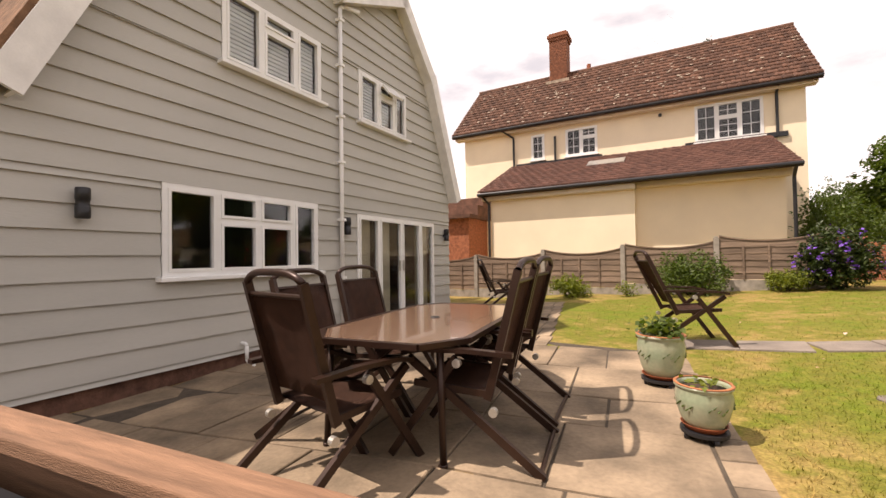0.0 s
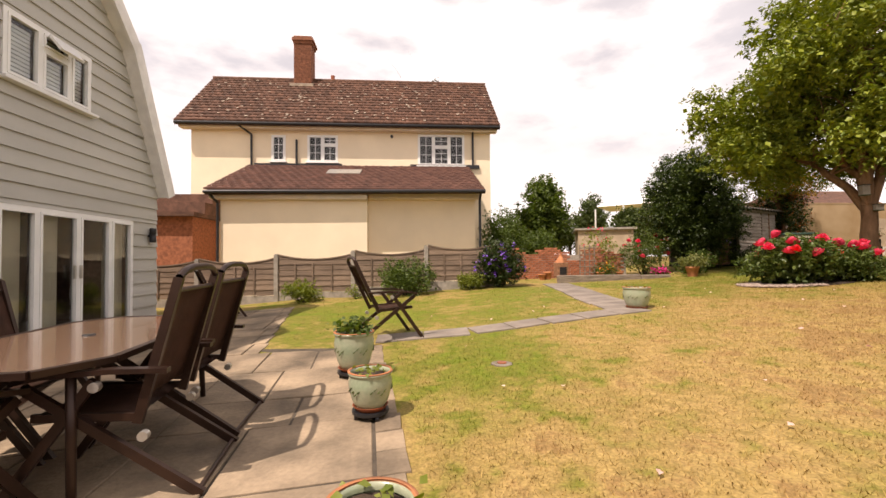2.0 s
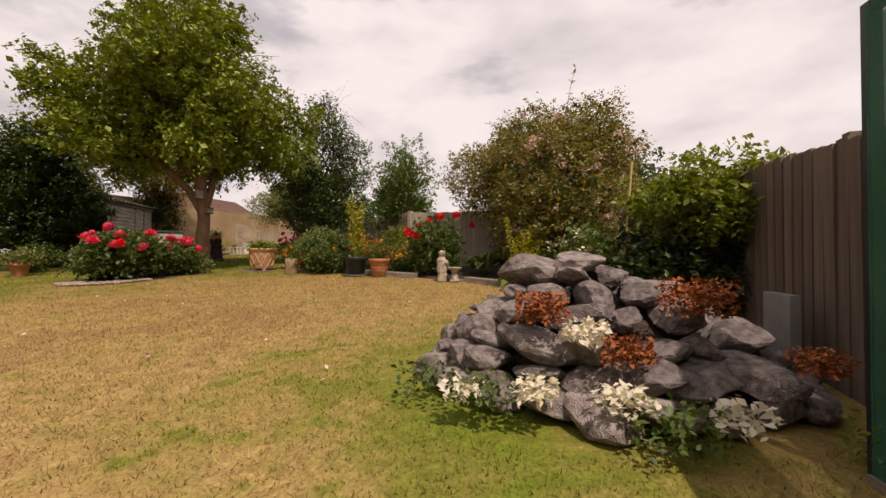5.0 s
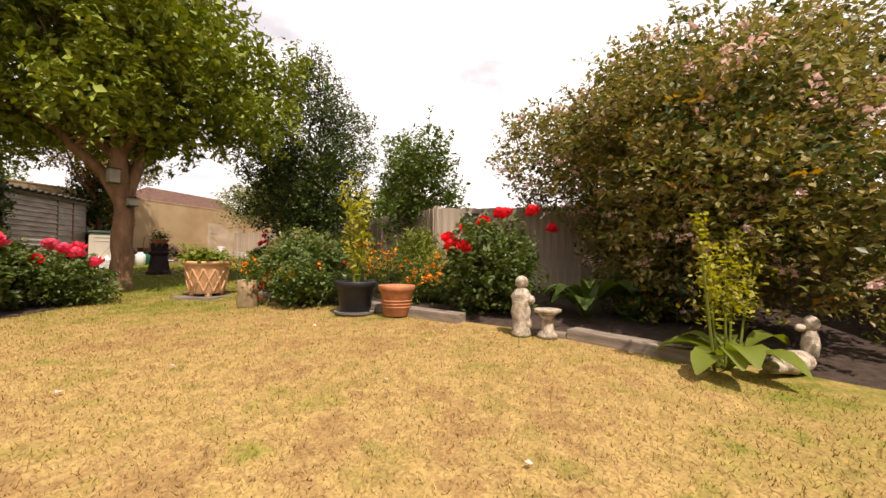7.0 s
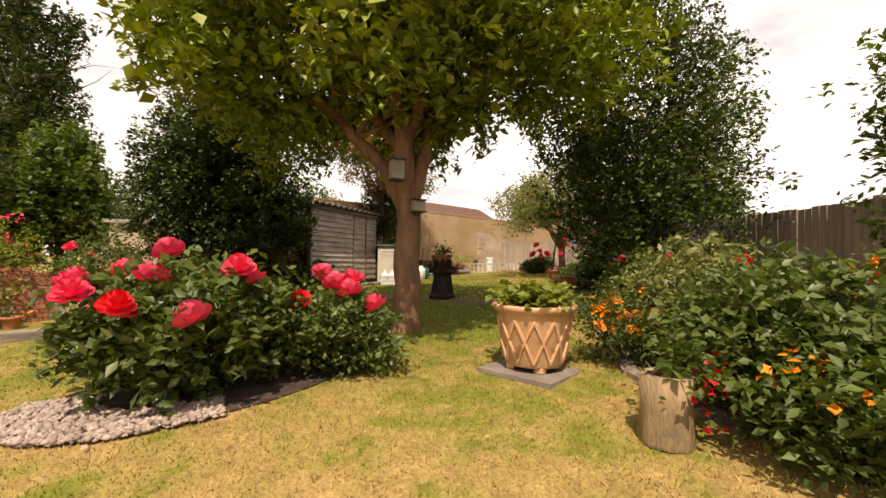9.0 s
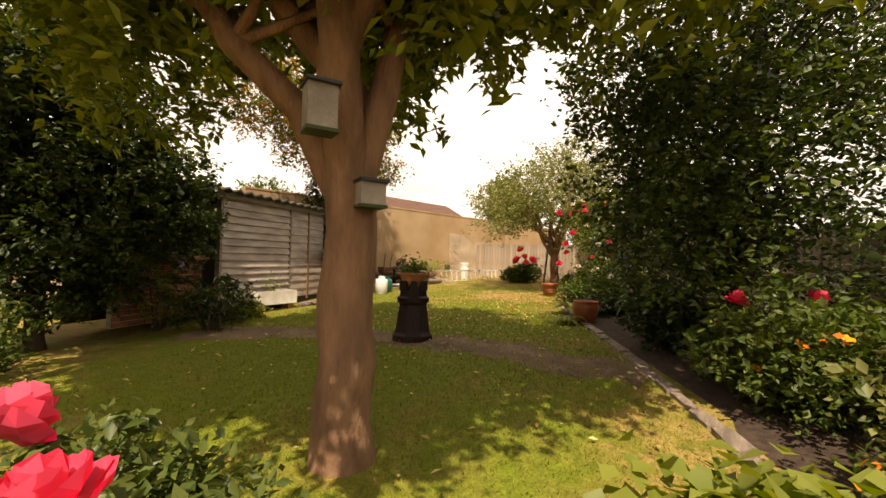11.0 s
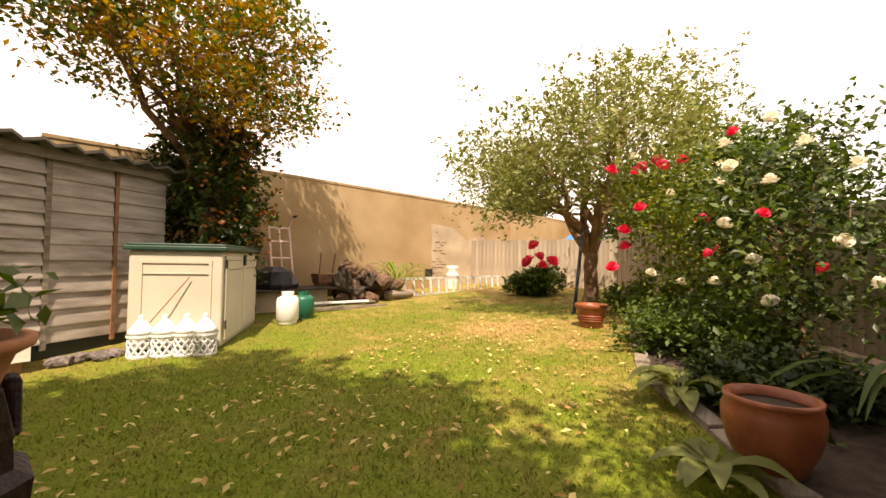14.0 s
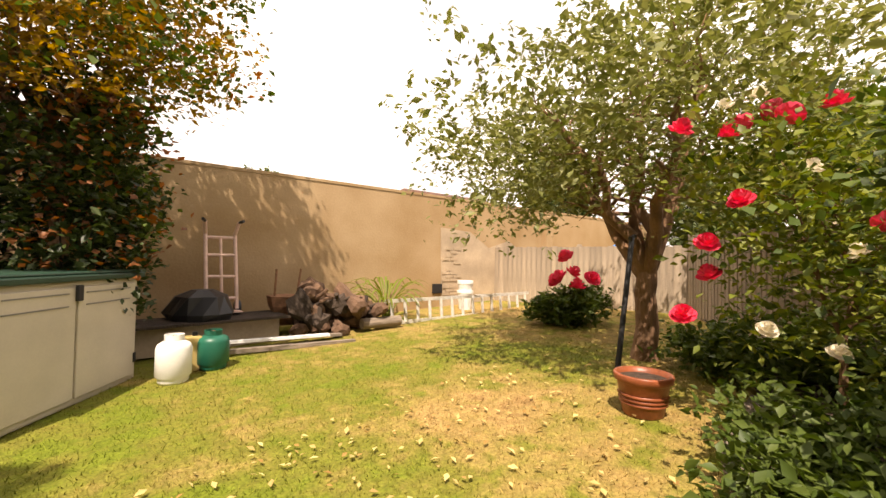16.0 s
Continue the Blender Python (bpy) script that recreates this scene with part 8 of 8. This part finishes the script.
t = tree("climbing_rose", on(20.6, 8.75), "tall rambling rose bush with crimson and cream blooms",
         [(0, 0, 1.3, 0.8, 0.8, 0.9), (-0.4, 0.3, 1.6, 0.6, 0.6, 0.6), (0.5, -0.3, 1.2, 0.7, 0.7, 0.8), (-0.2, -0.4, 0.8, 0.7, 0.7, 0.6), (0.2, 0.2, 2.0, 0.5, 0.5, 0.4)], "lf_light", 0.065, 420, 14, 0.17, 0.025, "bark", 152, category="shrub", stem_name="stem", shell=0.3, dense=0.25, extra=[("dark_leaves", "lf_mid", 160, 12, 0.065, 0.15)])
blooms(t, [(-0.7, 0.5, 1.9), (-0.55, 0.45, 2.0), (-0.4, 0.3, 2.1), (-0.75, 0.2, 1.95), (-0.6, 0.0, 2.0), (-0.85, 0.4, 1.45), (-0.8, 0.6, 1.2), (-0.7, 0.6, 1.0), (-0.75, -0.2, 1.3), (-0.6, -0.3, 0.95), (-1.0, 0.7, 1.9), (-0.9, 0.7, 0.75)], "fl_pink", 1.5, 9)
blooms(t, [(-0.5, 0.55, 2.15), (-0.3, 0.4, 2.25), (-0.75, -0.35, 1.7), (-0.85, 0.1, 1.6), (-0.8, 0.3, 0.7), (-0.7, 0.0, 0.6), (-0.2, -0.3, 2.0), (-0.7, -0.1, 1.15)], "fl_white", 1.15, 19)
t2 = tree("white_rose_bush", on(19.1, 7.75), "tall rose bush with cream blooms beside the fence",
          [(0, 0, 1.2, 0.7, 0.7, 0.9), (0.2, -0.2, 1.7, 0.5, 0.5, 0.6), (-0.3, 0.2, 0.9, 0.6, 0.6, 0.6), (0.0, 0.4, 1.5, 0.5, 0.5, 0.5)], "lf_dark", 0.062, 270, 14, 0.17, 0.025, "bark", 153, category="shrub", stem_name="stem", shell=0.3, dense=0.2, extra=[("young_leaves", "lf_mid", 190, 12, 0.06, 0.16)])
blooms(t2, [(-0.6, 0.2, 1.5), (-0.5, 0.5, 1.2), (-0.6, 0.3, 0.9), (-0.3, 0.5, 1.9), (-0.55, -0.2, 1.05), (-0.2, 0.6, 0.7), (-0.65, 0.0, 1.75), (-0.45, -0.3, 1.6), (-0.6, 0.45, 1.65), (-0.2, 0.2, 2.1), (-0.7, 0.2, 0.6), (-0.5, -0.4, 0.75)], "fl_white", 1.15, 10)
blooms(t2, [(-0.68, 0.25, 1.25), (-0.62, -0.1, 0.85), (-0.3, 0.45, 2.0), (-0.5, 0.6, 0.95)], "fl_pink", 1.0, 20)
shrub("border_shrub", on(19.4, 8.5), "low leafy ground cover at the border edge", 0.9, 0.5, "lf_mid", 0.07, 3600, 154)
shrub("border_shrub", on(18.0, 7.9), "low dark leaves under the roses", 0.6, 0.35, "lf_dark", 0.07, 1800, 155)
shrub("border_shrub", on(21.6, 9.3), "shaded green plants under the apple tree", 0.9, 0.6, "lf_mid", 0.08, 2600, 156)
shrub("border_shrub", on(16.0, 6.4), "dark undergrowth below the hazel", 0.7, 0.7, "lf_dark", 0.08, 2600, 157)
for x, y, r, h in ((15.1, 5.85, 0.5, 0.55), (15.9, 6.4, 0.45, 0.45), (16.65, 6.85, 0.45, 0.4)):
    shrub("border_shrub", on(x, y), "dark low undergrowth behind the edging stones", r, h, "lf_dark", 0.075, 1700, int(x * 10), group="undergrowth")
shrub("border_shrub", on(17.3, 6.9), "dark undergrowth beside the bird bath", 0.6, 0.5, "lf_dark", 0.08, 1800, 158)
t = shrub("rose_bush", on(14.45, 5.75), "pale-leaved rose with a single crimson bloom in the border", 0.55, 0.95, "lf_rose", 0.07, 2400, 159, [("flowers", "fl_orange", 10, 6, 0.05, 0.02, 0.2)])
blooms(t, [(0.02, 0.18, 0.76), (0.3, -0.3, 0.8)], "fl_pink", 1.7, 12)
broad_leaves("fern_clump", on(17.9, 7.35), "arching green day-lily leaves by the bird bath", 30, 0.6, 0.5, "lf_mid", 52, 0.12, 0.08, "plant", 0.55)
broad_leaves("hosta_plant", on(17.75, 8.45), "broad grey-green hosta leaves at the border edge", 16, 0.3, 0.22, "lf_apple", 53, 0.12, 0.5)
broad_leaves("foxglove_plant", on(16.75, 8.15), "pale leafy rosette beside the clay pot", 12, 0.22, 0.15, "lf_apple", 54, 0.08, 0.45)
b = thing("bird_bath", on(18.05, 6.95), "stone bird bath on a slim pedestal", "bird bath")
part("pedestal", lathe([(0.15, 0), (0.15, 0.04), (0.09, 0.1), (0.07, 0.3), (0.08, 0.58), (0.12, 0.62)], 18), "stone_statue", b, smooth=True)
part("bowl", lathe([(0.1, 0.62), (0.15, 0.66), (0.16, 0.69), (0.145, 0.69), (0.05, 0.65)], 24), "stone_statue", b, smooth=True)
for (x, y, z), w, h in (((11.72, 7.58, 2.64), 0.15, 0.22), ((12.05, 7.55, 2.29), 0.145, 0.125)):
    n = thing("nest_box", (x, y, z), "small grey wooden nest box fixed to the maple trunk", "nest box", "nest boxes", rz=-22)
    part("body", boxes(((-w / 2, -0.06, 0), (w / 2, 0.07, h))), "concrete", n)
    part("roof", boxes(((-w / 2 - 0.012, -0.09, h), (w / 2 + 0.012, 0.08, h + 0.016))), "black", n)
    part("base", boxes(((-w / 2 - 0.008, -0.07, -0.018), (w / 2 + 0.008, 0.07, 0.0))), "lf_dark", n)


def dirt_strip():
    """Bare trodden earth crossing the grass by the chimney pot."""
    pts = [(13.0, 12.2), (13.9, 10.9), (14.45, 9.5), (14.7, 8.3), (14.75, 6.6)]
    bm = bmesh.new()
    prev = None
    for i in range(41):
        f = i / 40 * (len(pts) - 1)
        k = min(int(f), len(pts) - 2)
        p = Vector(pts[k]).lerp(Vector(pts[k + 1]), f - k)
        d = (Vector(pts[k + 1]) - Vector(pts[k])).normalized()
        s = Vector((d.y, -d.x))
        w0, w1 = 0.38 + 0.26 * noise.noise((i * 0.45, 0.3, 0)), 0.38 + 0.26 * noise.noise((i * 0.45, 5.3, 0))
        row = [bm.verts.new((q.x, q.y, gz(q.x, q.y) + h)) for q, h in ((p - s * w0, 0.002), (p, 0.012), (p + s * w1, 0.002))]
        if prev:
            for a in range(2):
                bm.faces.new((prev[a], prev[a + 1], row[a + 1], row[a]))
        prev = row
    bmesh.ops.recalc_face_normals(bm, faces=bm.faces)
    tagged(part("dirt_track", bm, "dirt"), "strip of bare trodden earth across the lawn", "path", kind="structure")


dirt_strip()


# ---- grass and litter ----
def inside_lawn(x, y):
    ok = (x > 0.78) | ((x > -0.8) & (y > 6.3))
    ok &= y < 11.3
    for (x0, y0), (x1, y1) in zip(EDGE, EDGE[1:]):
        sel = (x >= x0) & (x < x1)
        ok &= ~(sel & (y < y0 + (y1 - y0) * (x - x0) / (x1 - x0) + 0.02))
    ok &= ~((x < EDGE[0][0]) & (y < -2.3))
    ok &= ((x - 9.9) / 1.3) ** 2 + ((y - 7.62) / 0.82) ** 2 > 1
    ok &= ((x - 5.15) / 1.0) ** 2 + ((y + 1.1) / 1.4) ** 2 > 1
    ok &= ~((np.abs(y - 5.98) < 0.26) & (x > 0.5) & (x < 5.1))
    ok &= ~((np.abs(x - (4.75 + (y - 6.3) * 0.2)) < 0.38) & (y > 6.2))
    return ok


def grass():
    g = np.random.default_rng(99)
    n = 900000
    x, y = g.uniform(-0.8, 24.3, n), g.uniform(-2.3, 14.6, n)
    ok = inside_lawn(x, y) | ((x > 13.0) & (y > 11.2) & (y < 14.0) & (x < 24.3))
    ok &= ~((x > 13.2) & (x < 17.5) & (y > 12.6 + 0.38 * (x - 13.6)))
    # thinner away from the walk
    path = np.array([(r[1], r[2]) for r in PATH])
    d = np.min(np.hypot(x[:, None] - path[None, ::2, 0], y[:, None] - path[None, ::2, 1]), 1)
    ok &= g.uniform(0, 1, n) < np.clip(1.25 - d / 6.0, 0.10, 1.0)
    x, y = x[ok], y[ok]
    n = len(x)
    z = 0.066 * np.clip(x, 0, 14) + 0.038 * np.clip(x - 14, 0, 11) + 0.022 * np.clip(y - 3, 0, 10) * np.clip((9.0 - x) / 5.0, 0, 1) * np.clip((x + 3.5) / 2.5, 0, 1)
    a, h = g.uniform(0, 6.283, n), g.uniform(0.010, 0.034, n)
    w = g.uniform(0.0022, 0.0055, n)
    lx, ly = g.normal(size=n) * h * 0.7, g.normal(size=n) * h * 0.7
    v = np.stack([np.stack([x - w * np.cos(a), y - w * np.sin(a), z - 0.004], 1), np.stack([x + w * np.cos(a), y + w * np.sin(a), z - 0.004], 1), np.stack([x + lx, y + ly, z + h], 1)], 1).reshape(-1, 3)
    o = part("grass", raw_mesh("grass", v, np.arange(3 * n).reshape(-1, 3)), "blades")
    tagged(o, "short dry grass of the lawn", "grass", kind="stuff")
    # fallen leaves under the trees
    n = 2000
    x, y = g.normal(17.0, 2.8, n), g.normal(10.2, 1.9, n)
    ok = inside_lawn(x, y)
    x, y = x[ok], y[ok]
    pts = np.stack([x, y, 0.066 * np.clip(x, 0, 14) + 0.038 * np.clip(x - 14, 0, 11) + 0.03], 1)
    o = part("fallen_leaves", leaf_mesh("fallen_leaves", pts, 0.052, g, 0.5, 3.0), "lf_litter")
    tagged(o, "scattered pale fallen leaves on the grass", "leaves", kind="stuff")
    n = 60
    x, y = g.uniform(1.5, 10, n), g.uniform(0, 8, n)
    ok = inside_lawn(x, y)
    o = part("fallen_petals", leaf_mesh("fallen_petals", np.stack([x[ok], y[ok], [gz(p, q) + 0.03 for p, q in zip(x[ok], y[ok])]], 1), 0.05, g, 0.7, 3.0), "fl_pale")
    tagged(o, "a few pale petals lying on the lawn", "petals", kind="stuff")


grass()
